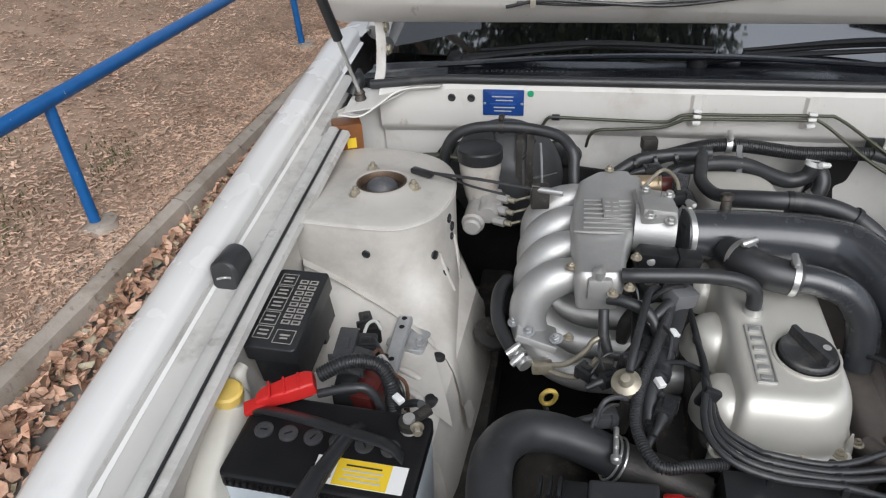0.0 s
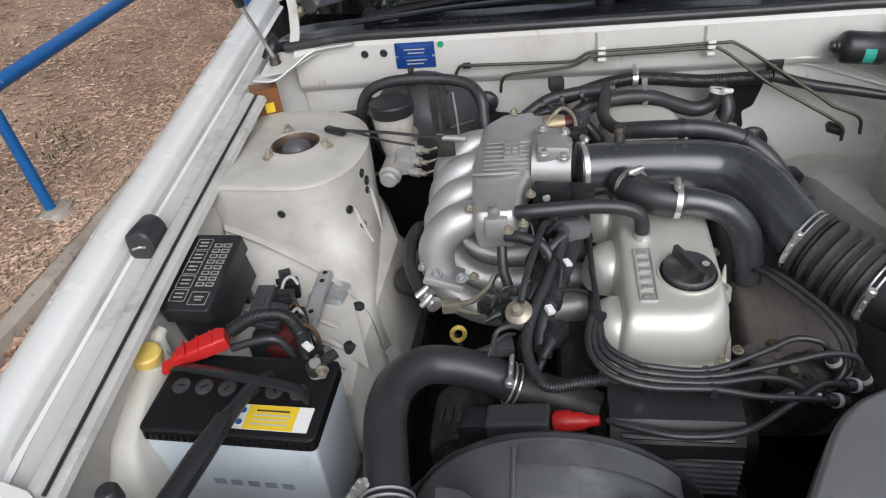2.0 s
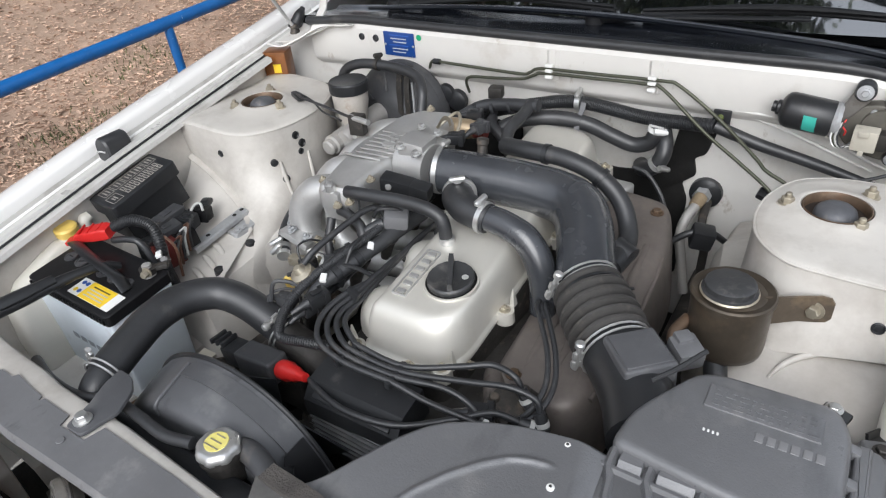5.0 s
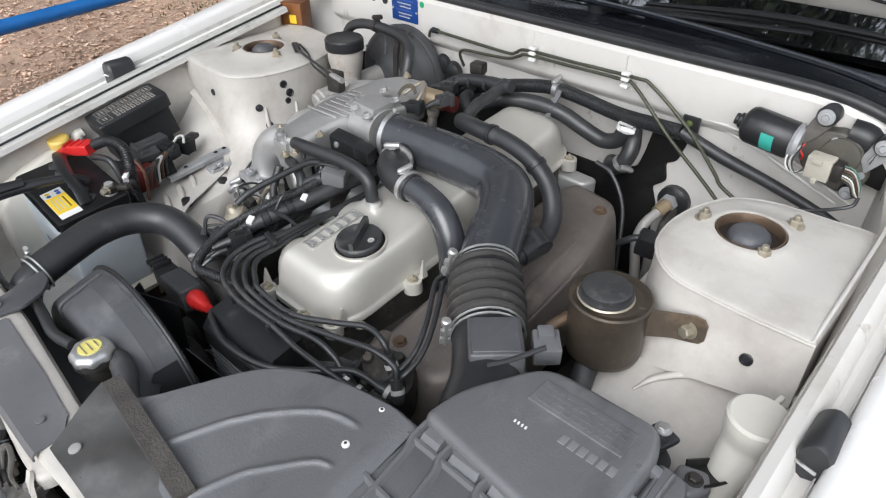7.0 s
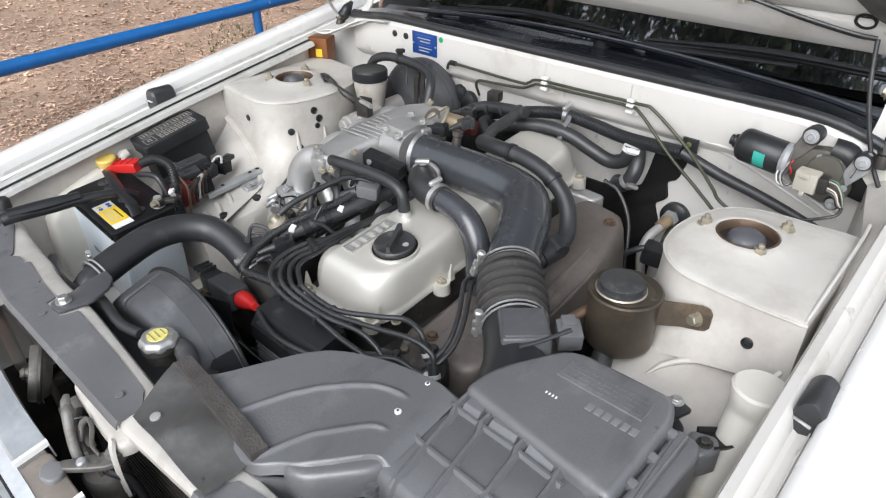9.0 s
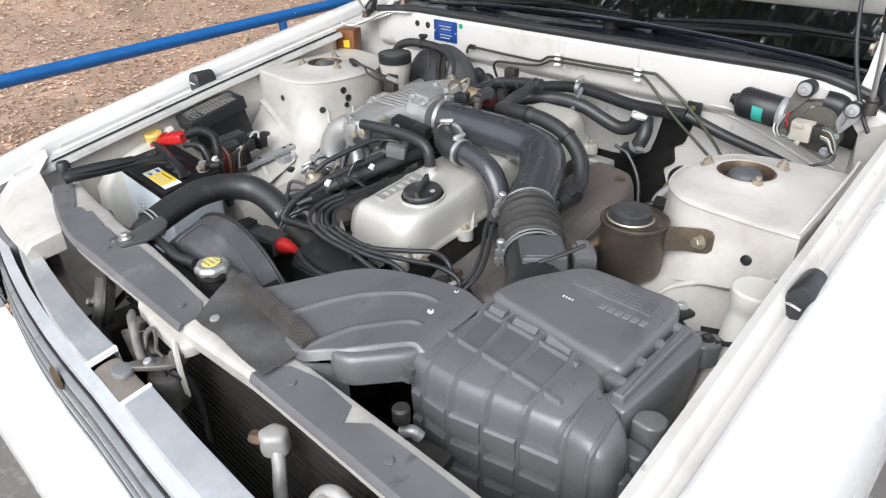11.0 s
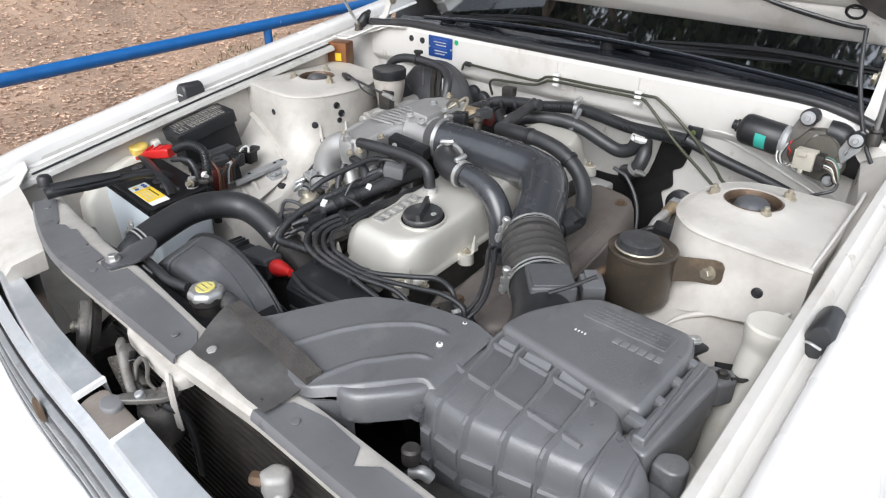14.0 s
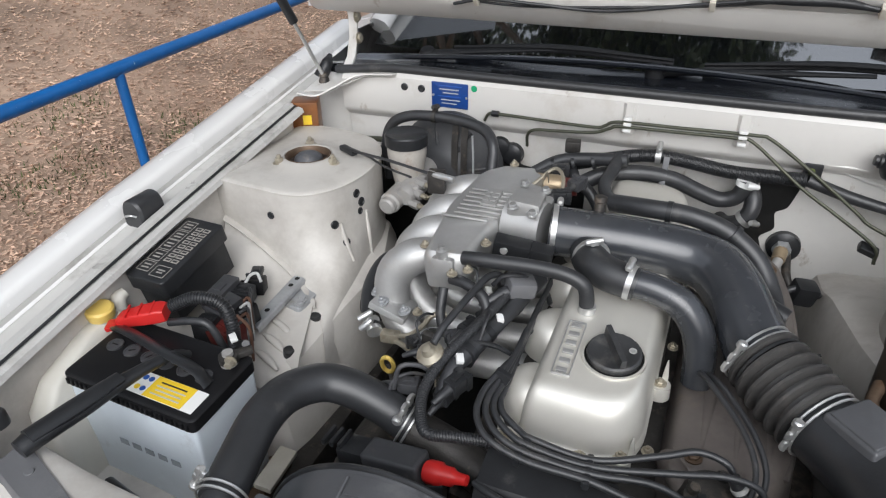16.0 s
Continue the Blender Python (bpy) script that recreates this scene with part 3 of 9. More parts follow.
def strewn(count, area, size, lift, flat=0.35, oval=False):
    bm_v, bm_f = [], []
    for _ in range(count):
        x, y = area(rng)
        z = (bank_height(x, y) if x < KERB_X - 0.1 else gutter_z(x) + lie(y) if x > KERB_X else KERB_TOP + lie(y)) + lift * rng.random() + 0.003
        s = size[0] + (size[1] - size[0]) * rng.random() ** 2
        lean = 24 if oval else 10
        m = pose(x, y, z, rng.gauss(0, lean), rng.gauss(0, lean), rng.uniform(0, 360))
        w = s * rng.uniform(flat * 0.5, flat)
        k = len(bm_v)
        bend = rng.uniform(-0.25, 0.25) * s * (1.5 if oval else 1)
        if oval:
            curl = rng.uniform(-0.12, 0.12) * s
            bm_v += [m @ V(*q) for q in ((-s / 2, 0, curl), (-s * 0.22, -w / 2, bend), (s * 0.2, -w * 0.42, bend), (s / 2, 0, curl * 1.5), (s * 0.2, w * 0.45, bend * 0.7), (-s * 0.25, w / 2, bend * 0.8))]
            bm_f += [(k, k + 1, k + 2, k + 3), (k, k + 3, k + 4, k + 5)]
            continue
        bm_v += [m @ V(*q) for q in ((-s / 2, 0, 0), (-s * 0.1, -w / 2, bend), (s / 2, 0, 0), (s * 0.1, w / 2, bend))]
        bm_f += [(k, k + 1, k + 2), (k, k + 2, k + 3)]
    me = bpy.data.meshes.new("leaves")
    me.from_pydata(bm_v, [], bm_f)
    return me


def on_bank(r):
    d = -0.08 + 6.5 * r.random() ** 1.9
    return KERB_X - 0.13 - d, r.uniform(-1.2, 1.6 + 1.9 * d + 3)


def far_bank(r):
    return KERB_X - 0.13 - 9.0 * r.random() ** 1.5, r.uniform(-7.0, 14.0)


me = strewn(70000, far_bank, (0.012, 0.042), 0.012, 0.6)
me.materials.append(litter)
tagged(new("far_litter", me), "brown dry leaf litter further along the bank", "leaf litter", kind="stuff")
me = strewn(170000, on_bank, (0.008, 0.034), 0.009, 0.5)
me.materials.append(litter)
tagged(new("leaf_litter", me), "brown dry leaf litter and bark chips on a bank", "leaf litter", kind="stuff")


def in_gutter(r):
    return KERB_X + 0.012 + 0.36 * r.random() ** 1.8, r.uniform(-3.0, 5.5)


me = strewn(12000, in_gutter, (0.020, 0.062), 0.03, 0.8, True)
for leaf in (orange_leaf, olive_leaf, brown_leaf):
    me.materials.append(leaf)
for k in range(0, len(me.polygons), 2):
    kind = rng.choice((0, 0, 0, 0, 1, 2, 2))
    me.polygons[k].material_index = me.polygons[k + 1].material_index = kind
tagged(new("gutter_leaves", me), "orange-brown dry leaves piled in the gutter", "leaves", kind="stuff")
weeds_v, weeds_f = [], []
for k in range(900):
    cx, cy = rng.choice([(-2.00, 0.85), (-1.93, 1.35), (-2.30, 1.1), (-2.05, 0.55)])
    x, y = cx + rng.gauss(0, 0.07), cy + rng.gauss(0, 0.12)
    z, h, t = bank_height(x, y), rng.uniform(0.008, 0.03), rng.uniform(0, 2 * PI)
    dx, dy = 0.003 * math.cos(t), 0.003 * math.sin(t)
    i = len(weeds_v)
    weeds_v += [V(x - dx, y - dy, z), V(x + dx, y + dy, z), V(x + 4 * dy, y - 4 * dx, z + h)]
    weeds_f.append((i, i + 1, i + 2))
me = bpy.data.meshes.new("weeds")
me.from_pydata(weeds_v, [], weeds_f)
me.materials.append(grass_green)
tagged(new("weeds", me), "short green weeds among leaf litter", "weeds", kind="stuff")

# blue pipe fence
fence = thing("pipe_fence", (-1.80, 2, 0.33), "blue painted steel pipe fence, chipped, along a kerb", "fence")
RAIL_X, RAIL_Z = -1.80, 0.752
part("rail", tube([(RAIL_X, y, RAIL_Z + lie(y)) for y in (-5.0, -2.0, 1.0, 4.0, 6.9)], 0.024, 14, 4), fence_blue, fence)
for y in (-3.1, -1.05, 0.97, 2.98, 5.0):
    base = bank_height(-1.775, y)
    p = part("post", tube([(-1.772, y - 0.005, base - 0.03), (RAIL_X, y, RAIL_Z + lie(y) - 0.012)], 0.0185, 14, 3, smooth=False), fence_blue, fence)
    part("footing", lathe([(0.085, -0.02), (0.075, 0.004), (0.03, 0.008), (0.0, 0.009)], (-1.785, y, base + 0.003), seg=11), concrete, p, "rough concrete footing")


# a tree on the bank whose crown stands over the car
def tree(x, y, height, crown_at, crown, leaves, seed):
    r = random.Random(seed)
    z = bank_height(x, y)
    top = thing("tree", (x, y, z), "tall leafy tree with a grey-brown trunk on the bank", "tree")
    bm = tube([(x, y, z - 0.1), (x + 0.02, y, z + 0.25), (x + 0.1, y + 0.05, z + height * 0.4), (crown_at[0] * 0.4 + x * 0.6, crown_at[1] * 0.4 + y * 0.6, z + height * 0.7)], [0.22, 0.15, 0.12, 0.08], 14, 6)
    for k in range(14):
        t = 2 * PI * k / 14
        e = (crown_at[0] + crown[0] * 0.7 * math.cos(t), crown_at[1] + crown[1] * 0.7 * math.sin(t), crown_at[2] + crown[2] * r.uniform(-0.5, 0.6))
        b = (crown_at[0] * 0.3 + x * 0.7, crown_at[1] * 0.3 + y * 0.7, z + height * r.uniform(0.45, 0.68))
        mid = [(b[i] + e[i]) / 2 + (0.2 if i == 2 else 0) for i in range(3)]
        add_tube(bm, [b, mid, e], [0.05, 0.03, 0.01], 8, 4)
    part("trunk", bm, bark, top)
    vs, fs = [], []
    clumps = [V(crown_at[0] + crown[0] * r.uniform(-1, 1), crown_at[1] + crown[1] * r.uniform(-1, 1), crown_at[2] + crown[2] * r.uniform(-1, 1)) for _ in range(90)]
    for _ in range(leaves):
        c = r.choice(clumps)
        q = c + V(r.gauss(0, 0.38), r.gauss(0, 0.38), r.gauss(0, 0.25))
        s = r.uniform(0.06, 0.13)
        m = pose(*q, r.uniform(0, 360), r.uniform(0, 360), r.uniform(0, 360))
        k = len(vs)
        vs += [m @ V(-s, 0, 0), m @ V(0, -s * 0.4, 0), m @ V(s, 0, 0), m @ V(0, s * 0.4, 0)]
        fs.append((k, k + 1, k + 2, k + 3))
    me_ = bpy.data.meshes.new("crown")
    me_.from_pydata(vs, [], fs)
    me_.materials.append(foliage)
    ob = new("crown", me_)
    ob.parent = top
    ob.matrix_parent_inverse = world_of(top).inverted()


tree(-3.55, 3.1, 5.5, (-2.8, 2.5, 5.9), (4.0, 2.8, 1.0), 44000, 3)

# Unseen second tree, added to darken the windscreen's reflection of the sky.
tree(-9.2, -2.6, 5.0, (-7.6, 1.5, 4.8), (2.0, 4.0, 2.0), 30000, 8)


# ---- the car's body ----
def zf(y):
    """Height of the wing's top along the car."""
    return 0.886 + (0.165 if y > 0 else 0.19) * y


car = thing("car", (0, 0.2, ROAD), "white saloon car with its bonnet open, parked by a kerb", "car")

for side in (-1, 1):
    rings = []
    for k in range(24):
        y = -0.50 + 1.30 * k / 23
        z, b = zf(y), max(0.0, (-0.30 - y) / 0.2) ** 2 * 0.03
        prof = [(0.80, 0.30), (0.845, 0.42), (0.848, 0.66), (0.835, z - 0.085), (0.812, z - 0.035), (0.787, z - 0.008), (0.765, z), (0.738, z + 0.001), (0.729, z - 0.002), (0.7255, z - 0.009), (0.7245, z - 0.030), (0.716, z - 0.034)]
        rings.append([V(side * (px - b), y, pz) for px, pz in prof])
    w = part("wing", sheet(rings, 0.0015), body_white, car, "glossy white front wing", 50)
    rings = []
    for k in range(24):
        y = -0.47 + (0.86 if side < 0 else 1.10) * k / 23
        z = zf(y)
        prof = [(0.7235, z - 0.024), (0.722, z - 0.034), (0.714, z - 0.0375), (0.690, z - 0.038), (0.681, z - 0.034), (0.676, z - 0.023), (0.669, z - 0.018), (0.659, z - 0.0185), (0.653, z - 0.026), (0.645, z - 0.024), (0.636, z - 0.026), (0.633, z - 0.034)] if side < 0 else [(0.7235, z - 0.024), (0.722, z - 0.031), (0.712, z - 0.034), (0.706, z - 0.030), (0.701, z - 0.012), (0.694, z - 0.006), (0.684, z - 0.010), (0.680, z - 0.03), (0.6795, z - 0.06), (0.679, z - 0.08), (0.679, z - 0.10), (0.679, z - 0.11)]
        rings.append([V(side * px, y, pz) for px, pz in prof])
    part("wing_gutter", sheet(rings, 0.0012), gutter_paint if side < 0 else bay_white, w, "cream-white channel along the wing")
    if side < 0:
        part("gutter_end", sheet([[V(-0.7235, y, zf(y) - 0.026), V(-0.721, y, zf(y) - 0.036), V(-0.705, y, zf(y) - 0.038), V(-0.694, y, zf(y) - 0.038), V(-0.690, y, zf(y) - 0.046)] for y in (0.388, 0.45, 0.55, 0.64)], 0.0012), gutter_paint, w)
        part("edge_seal", tube([(side * 0.649, y, zf(y) - 0.020) for y in (-0.40, -0.3, -0.1, 0.1, 0.3, 0.385)], 0.0024, 8, 3), black_plastic, w, "thin black rubber seal")


def inner_wing(side):
    """The inner wing: wall below the gutter, shelf, drop to the frame rail."""
    rings = []
    shape = [  # y, shelf height, inner edge of the shelf, foot of the wall
        (-0.47, 0.60, 0.40, 0.645), (-0.38, 0.58, 0.42, 0.648), (-0.20, 0.585, 0.40, 0.65), (-0.145, 0.60, 0.385, 0.65), (-0.125, 0.675, 0.375, 0.65), (-0.09, 0.700, 0.37, 0.65),
        (0.0, 0.712, 0.365, 0.65), (0.07, 0.722, 0.36, 0.65), (0.20, 0.73, 0.355, 0.65), (0.36, 0.73, 0.42, 0.65), (0.385, 0.725, 0.45, 0.66), (0.40, 0.72, 0.48, 0.712), (0.44, 0.70, 0.52, 0.714), (0.53, 0.68, 0.54, 0.714)]
    if side > 0:
        shape = [(-0.47, 0.585, 0.42, 0.672), (-0.30, 0.585, 0.42, 0.672), (-0.20, 0.60, 0.43, 0.672), (-0.12, 0.650, 0.45, 0.672), (-0.06, 0.700, 0.43, 0.672), (0.0, 0.737, 0.43, 0.672),
                 (0.06, 0.759, 0.43, 0.672), (0.115, 0.770, 0.43, 0.672), (0.20, 0.770, 0.40, 0.666), (0.36, 0.745, 0.38, 0.656), (0.44, 0.71, 0.38, 0.636), (0.53, 0.69, 0.38, 0.616)]
    for y, h, e, f in shape:
        z = zf(y)
        prof = [(max(f, 0.636) if side < 0 else 0.678, z - (0.028 if f < 0.68 or side > 0 else 0.045)), (f + 0.002, z - 0.06), (f, h + 0.03), (f - 0.012, h + 0.006), (f - 0.03, h), (0.5, h - 0.002), (e + 0.04, h - 0.008), (e + 0.012, h - 0.02), (e, h - 0.045), (e - 0.012, h - 0.13), (e - 0.02, 0.42)]
        rings.append([V(side * px, y, pz) for px, pz in prof])
    return sheet(rings, 0.0015)


TOWER_AXIS = (0.536, 0.250)


def tower_curves(side):
    """The crease round a strut tower's top and the line of its foot."""
    if side < 0:
        top = [(-0.655, 0.120), (-0.60, 0.114), (-0.55, 0.110), (-0.50, 0.108), (-0.465, 0.116), (-0.440, 0.136), (-0.420, 0.168), (-0.410, 0.21), (-0.408, 0.25), (-0.413, 0.29), (-0.425, 0.33), (-0.45, 0.37), (-0.49, 0.40), (-0.55, 0.415), (-0.655, 0.415), (-0.656, 0.34), (-0.656, 0.265), (-0.656, 0.19)]
        foot = [(-0.650, 0.126, 0.800), (-0.60, 0.118, 0.783), (-0.545, 0.108, 0.758), (-0.49, 0.090, 0.738), (-0.445, 0.066, 0.722), (-0.41, 0.040, 0.713), (-0.386, 0.016, 0.704), (-0.368, -0.008, 0.689), (-0.354, -0.030, 0.655), (-0.346, -0.02, 0.60), (-0.350, 0.10, 0.56), (-0.362, 0.28, 0.56), (-0.39, 0.40, 0.56), (-0.52, 0.44, 0.56), (-0.655, 0.44, 0.56), (-0.656, 0.34, 0.60), (-0.656, 0.265, 0.66), (-0.656, 0.19, 0.74)]
        bulge = 3.2
    else:
        top = [(0.668, 0.104), (0.63, 0.103), (0.59, 0.103), (0.54, 0.106), (0.503, 0.112), (0.474, 0.132), (0.452, 0.165), (0.443, 0.208), (0.445, 0.25), (0.455, 0.29), (0.48, 0.335), (0.53, 0.36), (0.60, 0.365), (0.668, 0.365), (0.669, 0.30), (0.669, 0.235), (0.669, 0.17)]
        foot = [(0.668, 0.094, 0.79), (0.63, 0.090, 0.782), (0.59, 0.086, 0.776), (0.54, 0.080, 0.768), (0.495, 0.082, 0.755), (0.462, 0.105, 0.73), (0.434, 0.150, 0.69), (0.424, 0.205, 0.65), (0.426, 0.25, 0.62), (0.440, 0.30, 0.60), (0.468, 0.35, 0.58), (0.52, 0.375, 0.56), (0.60, 0.375, 0.56), (0.668, 0.375, 0.56), (0.669, 0.30, 0.60), (0.669, 0.235, 0.66), (0.669, 0.17, 0.74)]
        bulge = 1.7
    return curve_points([(x, y, 0.0) for x, y in top], 4), curve_points(foot, 4), bulge


def tower(side):
    """A strut tower: a flat D-shaped top with a rolled rim, a collar pressed up round the hole of the mount, flanks that flare into the inner wing."""
    top, foot, bulge = tower_curves(side)
    rows = []
    for u in (1.0, 0.9, 0.8, 0.7, 0.6, 0.5, 0.4, 0.3, 0.2, 0.12, 0.05, 0.0):
        rows.append([V(a.x + (b.x - a.x) * u ** bulge, a.y + (b.y - a.y) * u ** bulge, 0.8755 + (b.z - 0.8755) * u) for a, b in zip(top, foot)])
    rim = [(a.x, a.y) for a in top]
    rows += [[V(x, y, z) for x, y in shrink(rim, d)] for d, z in ((0.0012, 0.8785), (0.004, 0.8800), (0.009, 0.8812))]
    c = V(side * TOWER_AXIS[0], TOWER_AXIS[1], 0)
    inner = [V(x, y, 0) for x, y in shrink(rim, 0.009)]
    for r, z, keep in ((0.10, 0.8828, 0.55), (0.082, 0.8836, 0.2), (0.066, 0.8862, 0.0), (0.053, 0.8902, 0.0), (0.0475, 0.8920, 0.0), (0.0445, 0.8915, 0.0), (0.0432, 0.887, 0.0), (0.0428, 0.866, 0.0)):
        rows.append([c + (q - c).normalized() * min(r, (q - c).length * 0.92) * (1 - keep) + (q - c) * keep + V(0, 0, z) for q in inner])
    return loft(rows)


from mathutils.bvhtree import BVHTree
tower_trees = {}


def on_tower(x, y, z):
    """The nearest place on a strut tower's skin, and its normal."""
    side = -1 if x < 0 else 1
    if side not in tower_trees:
        bm = tower(side)
        bmesh.ops.recalc_face_normals(bm, faces=bm.faces[:])
        tower_trees[side] = BVHTree.FromBMesh(bm)
        bm.free()
    q, n = tower_trees[side].find_nearest(V(x, y, z))[:2]
    return q, n


for side in (-1, 1):
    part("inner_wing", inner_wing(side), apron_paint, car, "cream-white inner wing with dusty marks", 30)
    # Towers take the darker copy of the bay paint as painted shade.
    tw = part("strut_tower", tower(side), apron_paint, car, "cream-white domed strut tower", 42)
    cx, cy, cz = side * TOWER_AXIS[0], TOWER_AXIS[1], 0.884
    part("mount_ring", lathe([(0.0430, -0.017), (0.0429, 0.0072), (0.0415, 0.0078), (0.0400, 0.006), (0.0392, -0.012), (0.034, -0.014)], (cx, cy, cz), seg=40), rusty, tw, "brown rusted mount ring")
    part("mount_recess", lathe([(0.0422, -0.0105), (0.0422, -0.0065), (0.0, -0.0060)], (cx, cy, cz), seg=32), recess_rust, tw, "rusted recess")
    part("mount_cap", lathe([(0.0275, -0.0085), (0.027, -0.002), (0.025, 0.003), (0.020, 0.0075), (0.012, 0.0110), (0.006, 0.0122), (0.0, 0.0124)], (cx, cy, cz), seg=32), dome_grey, tw, "dusty blue-grey dome")
    for bx, by in ((0.570, 0.205), (0.566, 0.304), (0.477, 0.240)) if side < 0 else ((0.567, 0.213), (0.572, 0.306), (0.476, 0.246)):
        q = (side * bx, by, cz + 0.0015)
        part("bolt_pad", lathe([(0.015, -0.003), (0.0130, 0.0006), (0.0, 0.0008)], q, (0, 0, 1), 18), collar_paint, tw)
        part("mount_bolt", bolt(q, (0, 0, 1), 0.0085, 0.011, 0.006), tarnished, tw, "tarnished nut")
    crease = tower_curves(side)[0]
    part("rim_bead", tube([(a.x, a.y, 0.8772) for a in crease[:57 if side < 0 else 53]][::2], 0.0022, 8, 2), apron_paint, tw, "rolled seam round the top")
    if side > 0:
        part("outer_seam", tube([(0.664, 0.106, 0.8795), (0.664, 0.20, 0.886), (0.664, 0.32, 0.897), (0.662, 0.37, 0.902)], 0.0026, 8, 4), bay_white, tw)

# skirt of the tower, seam and pressed ridges of the inner wing
foots = curve_points([(-0.646, 0.122, 0.800), (-0.59, 0.116, 0.778), (-0.54, 0.106, 0.756), (-0.49, 0.090, 0.738), (-0.445, 0.066, 0.722), (-0.41, 0.040, 0.716), (-0.386, 0.016, 0.706), (-0.366, -0.012, 0.690), (-0.352, -0.035, 0.655), (-0.343, -0.05, 0.60), (-0.338, -0.06, 0.52)], 4)
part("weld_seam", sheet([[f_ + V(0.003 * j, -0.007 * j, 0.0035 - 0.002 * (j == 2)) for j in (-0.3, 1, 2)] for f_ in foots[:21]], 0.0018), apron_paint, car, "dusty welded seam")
slope = []
for q in foots[:20]:
    fall = max(0.012, q.z - 0.700) * 0.98
    slope.append([V(q.x, q.y + 0.03, q.z - 0.004), V(q.x, q.y, q.z)] + [V(q.x + 0.012 * j, q.y - 0.03 * j, q.z - fall * (j / 5) ** 0.75 if j < 5 else q.z - fall - 0.012) for j in (0.5, 1, 2, 3, 4, 5)])
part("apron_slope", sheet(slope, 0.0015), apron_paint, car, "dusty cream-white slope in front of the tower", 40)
for k in range(3):
    x0, y0 = -0.420 - 0.008 * k, -0.092 + 0.034 * k
    part("pressed_ridge", tube([(x0 - 0.026, y0 + 0.008, 0.700 + 0.005 * k), (x0 - 0.010, y0 + 0.003, 0.7005 + 0.005 * k), (x0 + 0.010, y0 - 0.004, 0.697 + 0.005 * k), (x0 + 0.026, y0 - 0.009, 0.688 + 0.005 * k)], [0.003, 0.006, 0.006, 0.003], 12, 5, flat=0.8), apron_paint, car)
for pts in (((-0.402, 0.150, 0.815), (-0.396, 0.150, 0.785), (-0.392, 0.150, 0.745)), ((-0.384, 0.225, 0.81), (-0.380, 0.225, 0.77), (-0.376, 0.225, 0.72))):
    part("pressed_rib", tube([on_tower(*q)[0] for q in pts], [0.003, 0.005, 0.0035], 10, 6), apron_paint, car)
# holes with rubber plugs in the towers
for x, y, z, r in ((-0.529, 0.118, 0.831, 0.006), (-0.443, 0.158, 0.809, 0.0065), (-0.433, 0.161, 0.768, 0.0065), (-0.388, 0.20, 0.852, 0.0068), (-0.386, 0.212, 0.832, 0.0072), (-0.384, 0.205, 0.818, 0.0055), (0.610, 0.119, 0.821, 0.0066)):
    q, n = on_tower(x, y, z)
    part("hole_plug", lathe([(r * 1.2, -0.004), (r * 1.2, 0.0008), (r * 1.02, 0.0016), (r * 0.8, -0.0006), (0, 0.0004)], q + n * 0.0008, n, 18), black_plastic, car)

# firewall with its fold, ledge and pressed saddles
FW = 0.505
prof = [(FW + 0.03, 0.40), (FW + 0.026, 0.80), (FW + 0.022, 0.878), (FW + 0.010, 0.888), (FW + 0.004, 0.893), (FW, 0.902), (FW - 0.001, 0.955), (FW, 0.974), (FW + 0.006, 0.982), (FW + 0.022, 0.985)]
rings = []
for k in range(29):
    x = -0.60 + 1.28 * k / 28
    bow = 0.03 * max(0, abs(x) - 0.45) / 0.2 * 0.3
    drop = 0.05 * max(0.0, (x - 0.52) / 0.16) ** 1.6 + 0.012 * max(0.0, (-0.48 - x) / 0.12)
    rings.append([V(x, y - bow, z - drop * (z > 0.93)) for y, z in prof])
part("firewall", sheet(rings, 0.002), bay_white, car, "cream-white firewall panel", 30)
for x in (0.011, 0.209):
    part("pressed_saddle", loft([[V(x + a * w, FW - d, z) for a in (-1, -0.55, 0.55, 1) for d in ([0.0] if abs(a) == 1 else [0.007])] for w, z in ((0.013, 0.915), (0.013, 0.968), (0.012, 0.972))], False), bay_white, car)
part("side_panel", sheet([[V(-0.596 - 0.024 * k - 0.01 * j * k / 5, 0.536 - 0.012 * k, 0.50 + (0.47 - 0.012 * k) * j) for j in (0, 0.5, 1)] for k in range(6)], 0.002), bay_white, car)
part("hinge_flange", sheet([[V(x - 0.004 * j, y - 0.004 - 0.016 * j, z + 0.002 * j) for j in (0, 1)] for x, y, z in [tuple(q) for q in curve_points([(-0.47, 0.508, 0.984), (-0.545, 0.497, 0.978), (-0.585, 0.465, 0.958), (-0.615, 0.435, 0.945), (-0.655, 0.43, 0.948)], 5)]], 0.003), bay_white, car, "curved cream-white flange")
part("hinge_shelf", sheet([[V(-0.655, 0.43 + 0.03 * k, 0.948 + 0.005 * k), V(-0.60, 0.445 + 0.03 * k, 0.952 + 0.005 * k), V(-0.53, 0.50 + 0.014 * k, 0.978)] for k in range(5)], 0.002), bay_white, car)

# cowl, seal, windscreen, wipers
part("bonnet_seal", tube([(x, FW + 0.010, 0.990 - 0.05 * max(0.0, (x - 0.52) / 0.16) ** 1.6 - 0.012 * max(0.0, (-0.48 - x) / 0.12)) for x in (-0.62, -0.56, -0.48, -0.3, 0, 0.3, 0.5, 0.6, 0.68)], 0.0095, 10, 4), rubber, car, "black rubber bonnet seal")
rings = []
